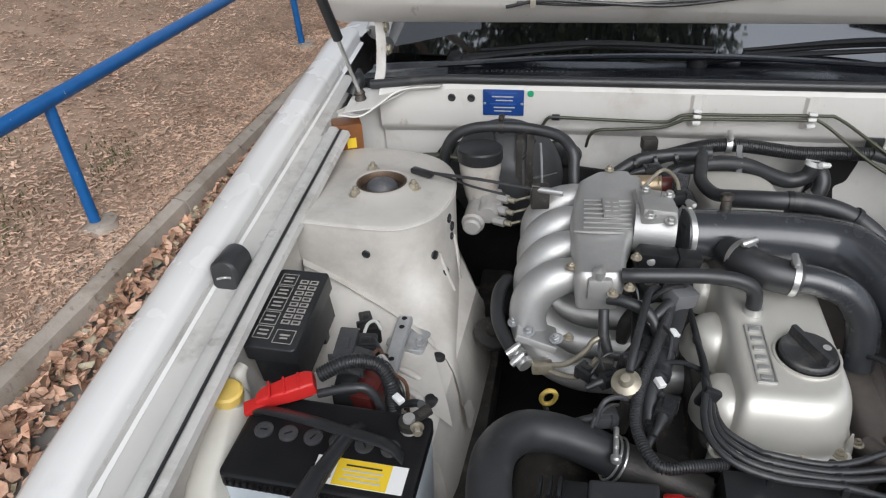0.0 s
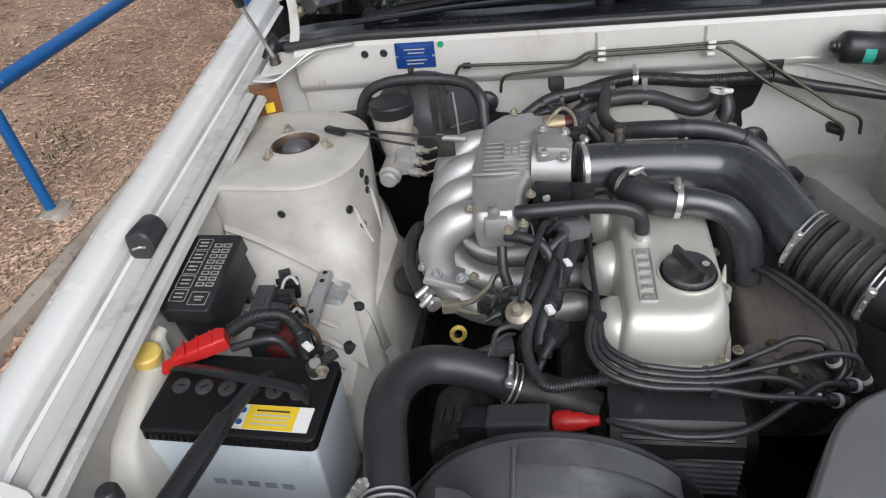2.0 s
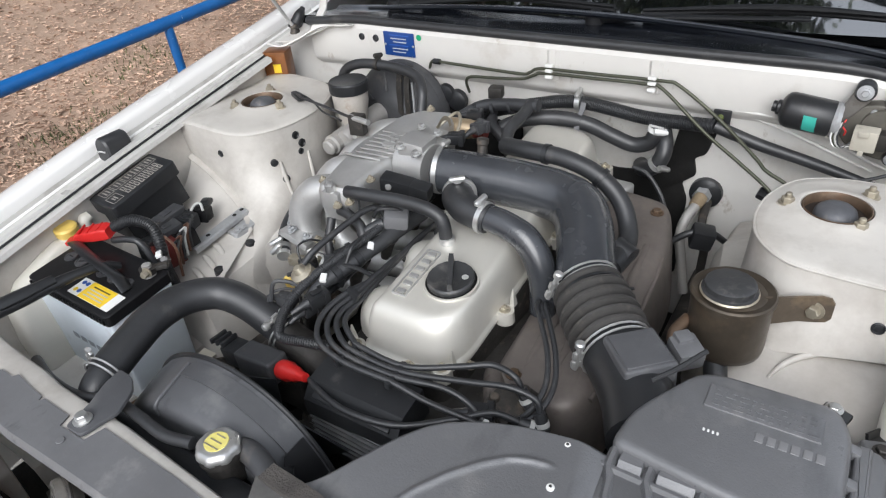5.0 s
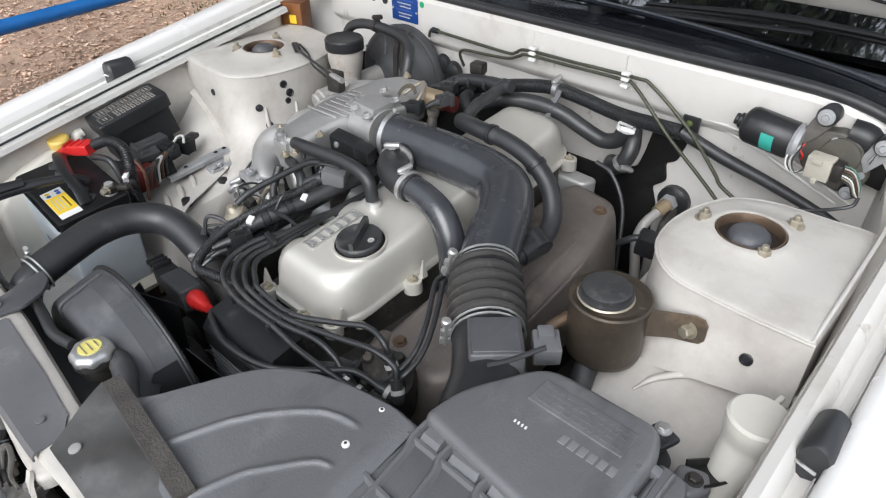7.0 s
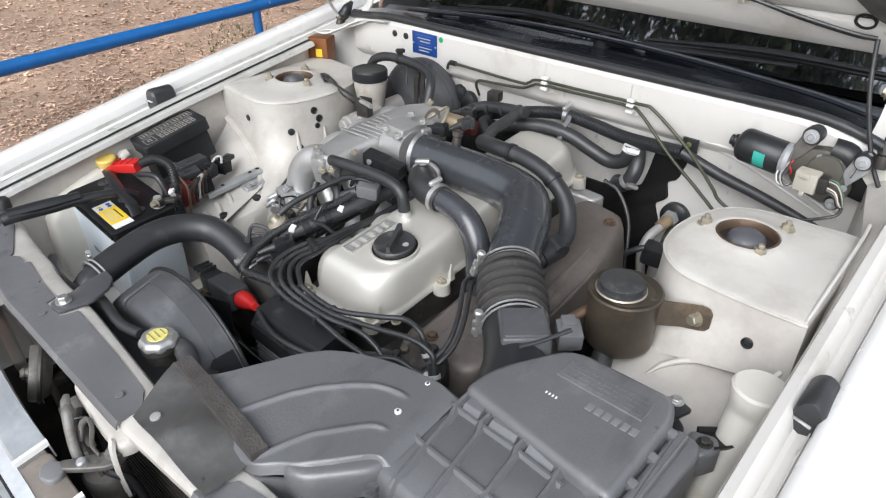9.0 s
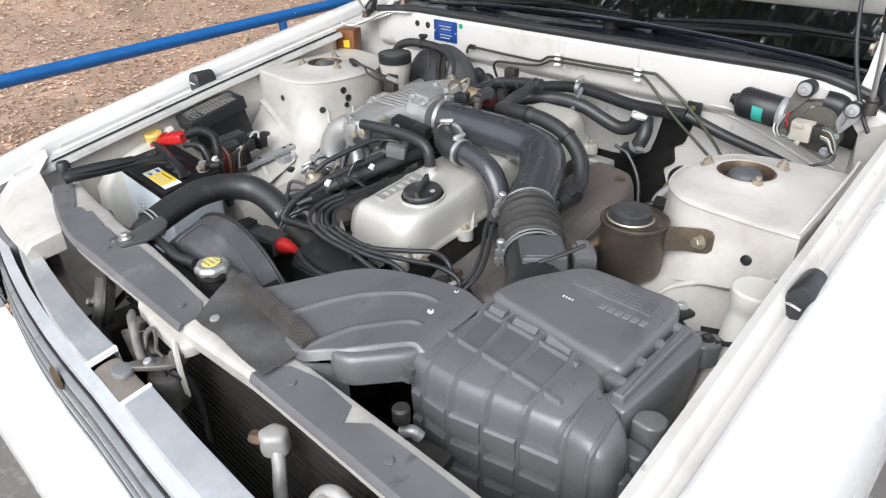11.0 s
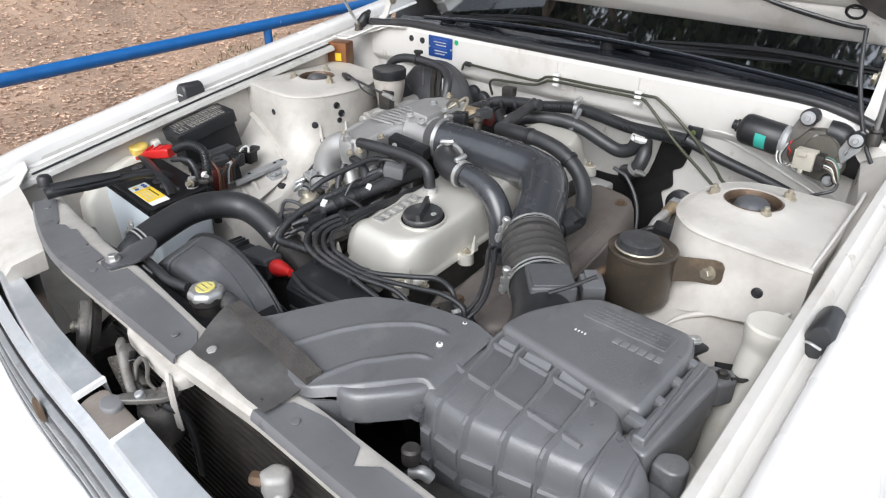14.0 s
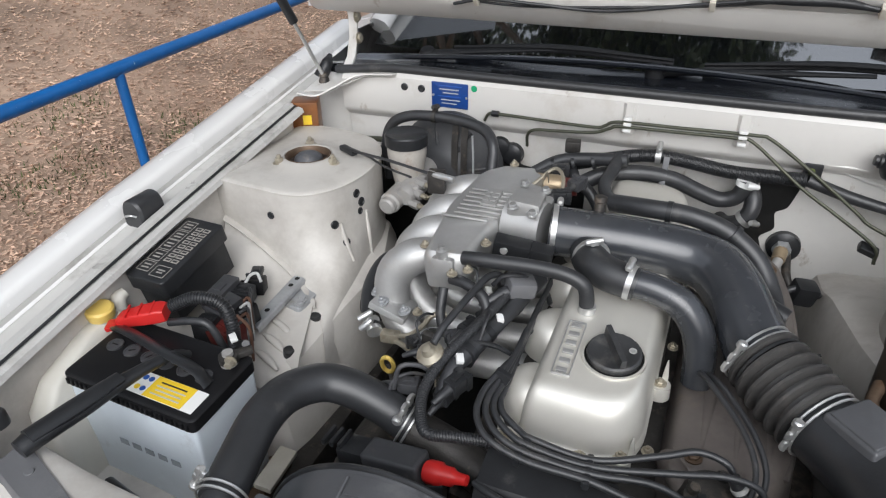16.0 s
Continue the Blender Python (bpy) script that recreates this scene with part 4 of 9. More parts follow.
for k in range(33):
    x = -0.66 + 1.36 * k / 32
    s = 0.035 * (x / 0.7) ** 2
    rings.append([V(x, y, z - s * 0.55 + 0.002 * math.sin(9 * x)) for y, z in ((FW + 0.016, 0.976), (FW + 0.045, 0.993), (FW + 0.10, 0.986), (FW + 0.16, 0.978), (FW + 0.175, 0.984), (FW + 0.19, 0.982), (FW + 0.20, 0.980))])
part("cowl_panel", sheet(rings, 0.002), cowl_black, car, "glossy black cowl panel below the windscreen", 30)
part("cowl_rib", tube([(-0.5, FW + 0.10, 0.992), (-0.2, FW + 0.135, 1.003), (0.1, FW + 0.14, 1.004), (0.45, FW + 0.11, 0.995), (0.6, FW + 0.07, 0.988)], 0.011, 8, 6, flat=0.5), cowl_black, car)
for k in range(22):
    part("vent_slot", box((-0.40 + 0.010 * k, FW + 0.062, 0.9945 - 0.002 * abs(k - 13) / 13), (0.003, 0.022, 0.003), (-8, 0, 0), 0.0008), cowl_black, car)
rings = []
for k in range(21):
    x = -0.70 + 1.42 * k / 20
    s = 0.16 * (x / 0.7) ** 2
    rings.append([V(x * (1 - 0.12 * j / 6), FW + 0.175 + s + 0.13 * j, 0.985 - s * 0.2 + 0.080 * j) for j in range(7)])
part("windscreen", sheet(rings, 0.004), glass_dark, car, "dark reflecting windscreen")
part("roof", sheet([[V(x * 0.86, 1.50 + 0.16 * j + 0.02 * x * x, 1.466 + 0.012 * j - 0.002 * j * j - 0.05 * (x / 0.7) ** 4) for x in [-0.72 + 0.09 * k for k in range(17)]] for j in range(10)], 0.002), body_white, car)
for side in (-1, 1):
    part("roof_pillar", tube([(side * 0.70, 0.87, 0.99), (side * 0.66, 1.2, 1.24), (side * 0.615, 1.52, 1.43)], [0.03, 0.025, 0.03], 10, 5), body_white, car)
    part("door_side", sheet([[V(side * x, 0.80 + 0.25 * k, z) for x, z in ((0.82, 0.3), (0.85, 0.5), (0.85, 0.8), (0.80, 0.99), (0.72, 1.0))] for k in range(9)], 0.002), body_white, car, "white door panel")
    part("cabin_side", sheet([[V(side * (0.72 - 0.1 * j), 0.86 + 0.3 * k + 0.1 * j * (k < 2), 0.99 + 0.45 * j) for j in (0, 1)] for k in range(7)], 0.003), glass_dark, car, "dark side glass")


def on_glass(p, lift):
    """Keeps a place of the wipers above the windscreen."""
    s = 0.16 * (p[0] / 0.7) ** 2
    return (p[0], p[1], max(p[2], 0.985 - s * 0.2 + 0.615 * (p[1] - FW - 0.175 - s) + lift))


def wiper(pivot, elbow, tip, blade_a, blade_b):
    pivot, elbow, tip, blade_a, blade_b = on_glass(pivot, 0.002), on_glass(elbow, 0.016), on_glass(tip, 0.02), on_glass(blade_a, 0.014), on_glass(blade_b, 0.014)
    w = part("wiper_arm", tube([pivot, elbow, tip], [0.015, 0.010, 0.007], 10, 6, flat=0.6), wiper_black, car, "matt black wiper arm")
    part("wiper_pivot", lathe([(0.020, -0.012), (0.020, 0.004), (0.014, 0.013), (0, 0.015)], pivot, (0, -0.3, 1), 18), wiper_black, w)
    mid = tuple((a + b) / 2 + (0.012 if i == 2 else 0) for i, (a, b) in enumerate(zip(blade_a, blade_b)))
    part("wiper_blade", tube([blade_a, mid, blade_b], [0.005, 0.010, 0.005], 8, 8, flat=0.7), wiper_black, w)
    part("wiper_rubber", tube([tuple(q - (0.008 if i == 2 else 0) for i, q in enumerate(p)) for p in (blade_a, mid, blade_b)], 0.0045, 6, 6), wiper_black, w)


wiper((0.03, FW + 0.165, 0.990), (0.18, FW + 0.180, 0.998), (0.42, FW + 0.205, 1.006), (0.12, FW + 0.192, 0.998), (0.62, FW + 0.255, 1.006))
wiper((-0.47, FW + 0.16, 0.986), (-0.35, FW + 0.180, 0.996), (-0.17, FW + 0.196, 1.004), (-0.42, FW + 0.200, 0.996), (0.06, FW + 0.192, 1.000))

# bonnet, held open
HY, HZ, HA = 0.575, 1.092, 52.0


def on_bonnet(x, d, h):
    """A place on the bonnet: across, up from its hinge edge, and off its lower face."""
    c, s = math.cos(radians(HA)), math.sin(radians(HA))
    return V(x, HY - d * c - h * s, HZ + d * s - h * c)


bonnet = part("bonnet", sheet([[on_bonnet(x, d, -0.012 - 0.02 * (1 - (x / 0.72) ** 2) + 0.012 * (d < 0.01)) for x in [-0.715 + 1.43 * k / 20 for k in range(21)]] for d in [0, 0.01, 0.2, 0.4, 0.6, 0.8, 1.0, 1.1]], 0.002), body_white, car, "open white bonnet")
for x0, x1, d0, d1, h in ((-0.70, 0.70, 0.0, 0.075, 0.012), (-0.70, -0.60, 0.075, 1.05, 0.010), (0.60, 0.70, 0.075, 1.05, 0.010), (-0.70, 0.70, 1.0, 1.09, 0.012), (-0.06, 0.06, 0.1, 1.0, 0.009), (0.10, 0.60, 0.076, 0.135, 0.0115)):
    out = rounded([(x0, d0), (x1, d0), (x1, d1), (x0, d1)], 0.02)
    lower = [on_bonnet(x, d, -0.012) for x, d in out]
    mid = [on_bonnet(x, d, h - 0.004) for x, d in out]
    face = [on_bonnet(x, d, h) for x, d in shrink(out, 0.006)]
    part("bonnet_frame", loft([lower, mid, face]), bay_white, bonnet, "pressed cream-white inner frame")
part("bonnet_lining", sheet([[on_bonnet(x, d, -0.006) for x in [-0.6 + 0.1 * k for k in range(13)]] for d in (0.07, 0.4, 0.7, 1.0)], 0.002), foam, bonnet, "dark insulation lining")
part("bonnet_cable", tube([on_bonnet(x, d, 0.018) for x, d in ((-0.35, 0.055), (-0.28, 0.072), (-0.18, 0.066), (-0.05, 0.06), (0.12, 0.092), (0.22, 0.108), (0.30, 0.110), (0.36, 0.098), (0.45, 0.070), (0.53, 0.050), (0.565, 0.046))], 0.0032, 8, 6), rubber, bonnet, "black cable clipped to the frame")
part("bonnet_cable", tube([on_bonnet(x, d, 0.016) for x, d in ((-0.33, 0.065), (-0.18, 0.058), (0.1, 0.082), (0.25, 0.104), (0.36, 0.093), (0.45, 0.063), (0.53, 0.043), (0.565, 0.041))], 0.0024, 8, 6), rubber, bonnet)
for x, d in ((-0.30, 0.07), (0.12, 0.09), (0.365, 0.095)):
    part("cable_clip", box(on_bonnet(x, d, 0.018), (0.010, 0.022, 0.014), (180 - HA, 0, 0), 0.002), cream_plastic, bonnet)
part("frame_hole", lathe([(0.016, -0.004), (0.016, 0.002), (0.012, 0.0022), (0.011, -0.003), (0, -0.003)], on_bonnet(0.545, 0.072, 0.0115), on_bonnet(0, 0, 1) - on_bonnet(0, 0, 0), 20), black_plastic, bonnet)
part("cable_tape", tube([on_bonnet(x, d, 0.017) for x, d in ((0.17, 0.102), (0.25, 0.107), (0.31, 0.107), (0.355, 0.097))], [0.004, 0.0075, 0.0075, 0.004], 10, 5), black_plastic, bonnet, "black tape round the cables")
pad = rounded([(0.50, 0.20), (0.525, 0.125), (0.555, 0.090), (0.590, 0.066), (0.640, 0.070), (0.655, 0.20)], 0.012)
part("corner_pad", loft([[on_bonnet(x, d, h) for x, d in shrink(pad, e)] for h, e in ((0.006, 0.0), (0.018, 0.001), (0.022, 0.006))]), foam, bonnet, "dark pad in the rear corner")
for side in (-1, 1):
    h = part("bonnet_hinge", sheet([[V(side * (0.600 + 0.004 * j), y, z) for j in (0, 5)] for y, z in ((0.535, 0.965), (0.565, 0.99), (0.582, 1.03), (0.585, 1.07), (0.58, 1.10))], 0.005), bay_white, car, "cream-white bonnet hinge")
    part("hinge_bolt", bolt((side * 0.597, 0.578, 1.03), (-side, 0, 0.1), 0.009, 0.008), tarnished, h)
    part("hinge_bolt", bolt((side * 0.60, 0.58, 1.075), (-side, 0, 0.1), 0.009, 0.008), tarnished, h)
    gs = part("gas_strut", tube([(side * 0.6395, 0.403, 1.096), (side * 0.648, 0.32, 1.235), (side * 0.652, 0.22, 1.40)], 0.0095, 14, 2, smooth=False), black_plastic, car, "black gas strut")
    part("strut_rod", tube([(side * 0.634, 0.480, 0.968), (side * 0.640, 0.40, 1.10)], 0.004, 10, 2, smooth=False), steel, gs, "bright rod")
    part("ball_joint", lathe([(0.012, -0.012), (0.012, 0.0), (0.009, 0.008), (0.011, 0.012), (0.007, 0.018), (0, 0.019)], (side * 0.634, 0.481, 0.958), (0, 0, 1), 16), dark_metal, gs)
    part("strut_boot", tube([(side * 0.655, 0.50, 0.958), (side * 0.645, 0.515, 0.985), (side * 0.648, 0.535, 0.998)], [0.016, 0.013, 0.006], 10, 4), black_plastic, gs)

# radiator panel across the front
def bend(x):
    """Front edge of the radiator panel."""
    ease = max(0.0, min(1.0, (x - 0.10) / 0.16))
    return -0.503 + 0.010 * ease + 0.062 * max(0.0, (-0.25 - x) / 0.28) ** 1.5


def depth(x):
    """How deep the panel is from front to back."""
    return 0.062 + 0.020 * max(0.0, min(1.0, (0.10 - x) / 0.25)) - 0.030 * max(0.0, (-0.33 - x) / 0.19)


rings = []
for k in range(25):
    x = -0.52 + 1.16 * k / 24
    fy, d = bend(x), depth(x)
    z = 0.792 - 0.012 * (x / 0.6) ** 2
    rings.append([V(x, fy + dy, z + dz) for dy, dz in ((0.012, -0.040), (0.004, -0.034), (0.0, -0.012), (0.004, -0.004), (0.014, 0.0), (d - 0.012, 0.0), (d - 0.004, -0.004), (d, -0.012), (d, -0.05))])
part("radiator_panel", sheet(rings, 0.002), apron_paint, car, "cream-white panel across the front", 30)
level = lambda x: 0.7925 - 0.012 * (x / 0.6) ** 2


def along(table, x):
    """Reads a bent line of (x, y) at x."""
    for (xa, ya), (xb, yb) in zip(table, table[1:]):
        if xa <= x <= xb:
            return ya + (yb - ya) * (x - xa) / (xb - xa)
    return table[-1][1]


for back in ([(-0.52, 0.030), (-0.50, 0.040), (-0.436, 0.036), (-0.392, 0.032), (-0.386, 0.027), (-0.372, 0.040), (-0.345, 0.044), (-0.340, 0.052), (-0.27, 0.053), (-0.267, 0.047), (-0.262, 0.053), (-0.205, 0.051), (-0.200, 0.036), (-0.152, 0.036), (-0.145, 0.060), (-0.08, 0.057), (-0.007, 0.054), (0.082, 0.046), (0.108, 0.030)],
             [(0.262, 0.010), (0.285, 0.040), (0.335, 0.051), (0.391, 0.047), (0.405, 0.024), (0.428, 0.044), (0.50, 0.046), (0.64, 0.046)]):
    xs = sorted({round(back[0][0] + (back[-1][0] - back[0][0]) * k / 30, 4) for k in range(31)} | {q[0] for q in back})
    rows = [[V(x, bend(x) - 0.005, level(x) - 0.009), V(x, bend(x) - 0.004, level(x) - 0.003), V(x, bend(x) + 0.0, level(x) + 0.0022 + 0.0006 * math.sin(31 * x))] + [V(x, bend(x) + along(back, x) * t, level(x) + 0.0022 + 0.0012 * math.sin(31 * x + 4 * t) * (t < 0.9)) for t in (0.3, 0.6, 1.0)] for x in xs]
    part("cover_strip", sheet(rows, 0.002), strip_grey, car, "dusty grey plastic cover strip", 40)
    for x in (back[0][0] + 0.05, (back[0][0] + back[-1][0]) / 2 + 0.03, back[-1][0] - 0.04):
        part("strip_clip", lathe([(0.0055, 0.0), (0.005, 0.0010), (0.003, 0.0013), (0, 0.001)], (x, bend(x) + 0.022, level(x) + 0.003), (0, 0, 1), 18), strip_grey, car)
part("front_wall", sheet([[V(x, -0.487, 0.72 - 0.3 * j) for j in (0, 1)] for x in (-0.62, -0.54, -0.46)], 0.002), bay_white, car)
corner = ((-0.60, ((-0.535, 0.730), (-0.490, 0.775), (-0.440, 0.792))), (-0.54, ((-0.548, 0.737), (-0.507, 0.768), (-0.449, 0.784))), (-0.47, ((-0.556, 0.743), (-0.525, 0.768), (-0.462, 0.780))), (-0.40, ((-0.560, 0.749), (-0.538, 0.768), (-0.482, 0.777))), (-0.352, ((-0.561, 0.751), (-0.547, 0.766), (-0.494, 0.774))), (-0.345, ((-0.561, 0.747), (-0.547, 0.761), (-0.496, 0.769))), (-0.343, ((-0.560, 0.720), (-0.547, 0.730), (-0.497, 0.735))))
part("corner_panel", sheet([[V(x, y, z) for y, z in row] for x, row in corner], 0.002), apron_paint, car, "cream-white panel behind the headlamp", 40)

# nose: lamp panels, bright strips, grille, bumper
def nose(x):
    """Rear edge of the bright strips."""
    return -0.565 - 0.007 * max(0.0, min(1.0, (x - 0.05) / 0.2)) + 0.034 * (max(0.0, 0.02 - x) / 0.42) ** 1.8 + 0.05 * max(0.0, x - 0.36) ** 1.5


for x0, x1 in ((-0.62, 0.022), (0.132, 0.66)):
    n = 16
    xs = [x0 + (x1 - x0) * k / n for k in range(n + 1)]
    fall = lambda x: 0.030 * (x / 0.6) ** 2
    wide = lambda x: 0.040 - 0.018 * max(0.0, (-0.10 - x) / 0.45)
    st = part("nose_strip", sheet([[V(x, nose(x) + a + b * wide(x), 0.7475 - fall(x) + dz) for a, b, dz in ((0.004, 0, -0.03), (0.001, 0, -0.002), (0.0, 0, 0.0), (0.0, -0.5, -0.003), (0.0, -0.93, -0.006), (0.0, -1.0, -0.009), (0.0, -1.04, -0.020))] for x in xs], 0.002), brushed, car, "brushed dull silver nose strip", 25)
    x = x1 if x0 < 0 else x0
    part("folded_end", loft([[V(x + a, nose(x) + 0.001 - 0.042 * t, 0.7485 - 0.0065 * t - fall(x) + c) for a, c in ((-0.004, -0.004), (-0.003, 0.0008), (0.003, 0.0008), (0.004, -0.006))] for t in (0, 0.5, 1)]), label_white, st, "pale folded end")
for dz, y0, material, h in ((0.727, -0.622, chrome, 0.010), (0.715, -0.625, black_plastic, 0.004), (0.704, -0.632, galvanised, 0.008), (0.690, -0.634, strip_grey, 0.005), (0.678, -0.636, galvanised, 0.006), (0.665, -0.637, strip_grey, 0.005), (0.653, -0.638, galvanised, 0.006), (0.640, -0.639, strip_grey, 0.005), (0.622, -0.640, chrome, 0.012)):
    part("grille_bar", loft([[V(x, y0 + nose(x) + 0.567 + a, dz - 0.03 * (x / 0.6) ** 2 + c) for a, c in ((0.016, h), (0.0, h * 0.7), (0.0, -h * 0.7), (0.016, -h))] for x in [-0.66 + 1.34 * k / 24 for k in range(25)]]), material, car, sharp=30)
part("nose_badge", loft([[V(-0.040 + r * math.cos(t), -0.633 - e, 0.700 + r * 1.25 * math.sin(t)) for t in [2 * PI * k / 20 for k in range(20)]] for r, e in ((0.016, 0.0), (0.0155, 0.003), (0.012, 0.005), (0.006, 0.006))]), rusty, car, "small bronze badge")
rings = []
for k in range(25):
    x = -0.84 + 1.68 * k / 24
    yy = 0.22 * max(0, abs(x) - 0.45) ** 1.4 * 2.2
    rings.append([V(x, -0.665 + yy + a, z) for a, z in ((0.06, 0.615), (0.004, 0.606), (-0.03, 0.592), (-0.042, 0.56), (-0.04, 0.47), (-0.03, 0.38), (0.03, 0.34))])
part("front_bumper", sheet(rings, 0.003), body_white, car, "white front bumper")
for side in (-1, 1):
    part("wing_nose", sheet([[V(side * x, y, z - (0.014 if side > 0 else 0)) for x, y, z in ((0.50 if side > 0 else 0.598, -0.555 if side > 0 else -0.5355, 0.735 if side > 0 else 0.7302), (0.50 if side > 0 else 0.598, -0.50 if side > 0 else -0.4905, 0.775), (0.51 if side > 0 else 0.598, -0.455 if side > 0 else -0.4405, 0.79 if side > 0 else 0.7918))], [V(side * x, y, z - (0.014 if side > 0 else 0)) for x, y, z in ((0.60, -0.535, 0.73), (0.60, -0.49, 0.775), (0.60, -0.44, 0.792))], [V(side * x, y, z - (0.014 if side > 0 else 0)) for x, y, z in ((0.69, -0.515, 0.725), (0.68, -0.475, 0.77), (0.665, -0.40, 0.797))], [V(side * x, y, z - (0.014 if side > 0 else 0)) for x, y, z in ((0.78, -0.47, 0.70), (0.75, -0.44, 0.765), (0.71, -0.39, 0.80))]], 0.002), bay_white, car, "cream-white corner of the nose", 40)
    part("head_lamp", box((side * 0.60, -0.585, 0.665), (0.30, 0.05, 0.10), (0, 0, side * 14), 0.012), glass_dark, car, "rectangular headlamp")
    part("lamp_housing", prism(rounded([(side * 0.66, -0.55), (side * 0.46, -0.560), (side * 0.46, -0.520), (side * 0.52, -0.500), (side * 0.66, -0.47)], 0.01), 0.58, 0.728, 0.008), strip_grey, car, "grey plastic headlamp housing")
# the rest of the car, behind the open bonnet
part("rear_window", sheet([[V(x * (0.86 + 0.06 * j), 2.93 + 0.14 * j + 0.03 * x * x, 1.455 - 0.145 * j - 0.02 * x * x) for x in [-0.70 + 0.14 * k for k in range(11)]] for j in range(4)], 0.004), glass_dark, car, "dark rear window")
part("boot_lid", sheet([[V(x, 3.36 + 0.12 * j, 1.015 + 0.008 * j - 0.004 * j * j - 0.03 * (x / 0.78) ** 4) for x in [-0.78 + 0.13 * k for k in range(13)]] for j in range(5)], 0.003), body_white, car, "white boot lid")
part("rear_panel", sheet([[V(x, 3.85 - 0.10 * (x / 0.8) ** 4 + dy, z) for x in [-0.82 + 0.1025 * k for k in range(17)]] for dy, z in ((0.0, 0.985), (0.02, 0.93), (0.03, 0.70), (0.07, 0.62), (0.08, 0.40), (0.0, 0.34))], 0.003), body_white, car, "white tail panel and bumper")
for side in (-1, 1):
    part("rear_quarter", sheet([[V(side * x, 2.75 + 0.25 * k, z) for x, z in ((0.82, 0.3), (0.85, 0.5), (0.85, 0.8), (0.82, 0.97), (0.77, 1.0))] for k in range(5)], 0.002), body_white, car, "white rear quarter panel")
    part("rear_pillar", sheet([[V(side * 0.62, 2.60, 1.44), V(side * 0.70, 2.55, 1.0)], [V(side * 0.61, 2.95, 1.44), V(side * 0.74, 3.36, 1.0)]], 0.004), body_white, car)
    part("wheel", lathe([(0.18, -0.09), (0.30, -0.085), (0.315, -0.06), (0.315, 0.06), (0.30, 0.085), (0.18, 0.09)], (side * 0.76, 2.78, ROAD + 0.312), (1, 0, 0), 40), tyre, car, "black tyre in the wheel arch")
part("floor_pan", box((0, 2.2, 0.36), (1.60, 3.1, 0.03), bevel=0.01), shade_grime, car)
wheel_m = lathe([(0.18, -0.09), (0.30, -0.085), (0.315, -0.06), (0.315, 0.06), (0.30, 0.085), (0.18, 0.09)], (-0.72, 0.22, ROAD + lie(0.22) + 0.312), (1, 0, 0), 40)
part("wheel", wheel_m, tyre, car, "black tyre in the wheel arch")
wheel_m = lathe([(0.18, -0.09), (0.30, -0.085), (0.315, -0.06), (0.315, 0.06), (0.30, 0.085), (0.18, 0.09)], (0.72, 0.22, ROAD + lie(0.22) + 0.312), (1, 0, 0), 40)
part("wheel", wheel_m, tyre, car, "black tyre in the wheel arch")
# Unseen dark floor, added so the depths below the engine read as shade.
part("under_tray", box((0, 0.0, 0.40), (1.30, 1.06, 0.02), bevel=0.005), shade_grime, car, "added dark floor under the engine, standing for deep shade")
for side in (-1, 1):
    part("frame_rail", box((side * 0.36, 0.02, 0.50), (0.07, 1.0, 0.10), bevel=0.01), dark_metal, car, "grimy frame rail")
part("cabin_floor", box((0, 1.6, 0.55), (1.3, 1.5, 0.05)), upholstery, car)
part("dashboard", box((0, 1.15, 0.93), (1.25, 0.4, 0.12), (-6, 0, 0), 0.03), upholstery, car, "dark dashboard")

# the body follows the street's slope behind the engine bay
for ob in [o for o in car.children if o.type == "MESH"]:
    for v in ob.data.vertices:
        if v.co.y > 0.97:
            v.co.z += lie(v.co.y)

# rubber stops on the gutters
for side, x0, x1, y0, y1 in ((-1, 0.680, 0.722, -0.030, 0.024), (1, 0.700, 0.731, -0.040, 0.018)):
    st = thing("rubber_stop", (side * 0.70, 0, 0.862), "black rubber bonnet stop on the wing gutter", "rubber stop", "bonnet stops")
    mid, half = (x0 + x1) / 2, (x1 - x0) / 2
    prof = [(mid + half * 1.02, 0.845)] + [(mid + half * math.cos(PI * k / 10), 0.872 + 0.020 * math.sin(PI * k / 10)) for k in range(11)] + [(mid - half * 1.02, 0.845)]
    part("block", loft([[V(side * px + (mid * side - side * px) * c, y, pz - 0.004 * c * 4) for px, pz in prof] for y, c in ((y0, 0.16), (y0 + 0.004, 0.0), (y1 - 0.004, 0.0), (y1, 0.16))]), rubber, st)
    part("clip", tube([(side * (mid - 0.012), y0 - 0.002, 0.866), (side * (mid - 0.006), y0 - 0.008, 0.870), (side * (mid + 0.006), y0 - 0.007, 0.866)], 0.0018, 8, 4), steel, st, "bright metal clip")


# ---- engine ----
SL = 0.115  # the engine's top climbs towards the firewall


def ez(y, z):
    return z + SL * y


engine = thing("engine", (0.06, 0.1, 0.45), "four-cylinder engine with a champagne-silver rocker cover", "engine")
part("block", box((0.05, 0.10, 0.555), (0.26, 0.56, 0.26), (6, 0, 0), 0.02), dark_metal, engine, "grimy dark engine block")
out = rounded([(-0.035, -0.126), (0.125, -0.126), (0.154, 0.10), (0.156, 0.40), (-0.03, 0.40)], 0.02)
part("cylinder_head", prism(out, 0.62, 0.737, 0.004, (0, SL)), dark_metal, engine, "stained cylinder head")

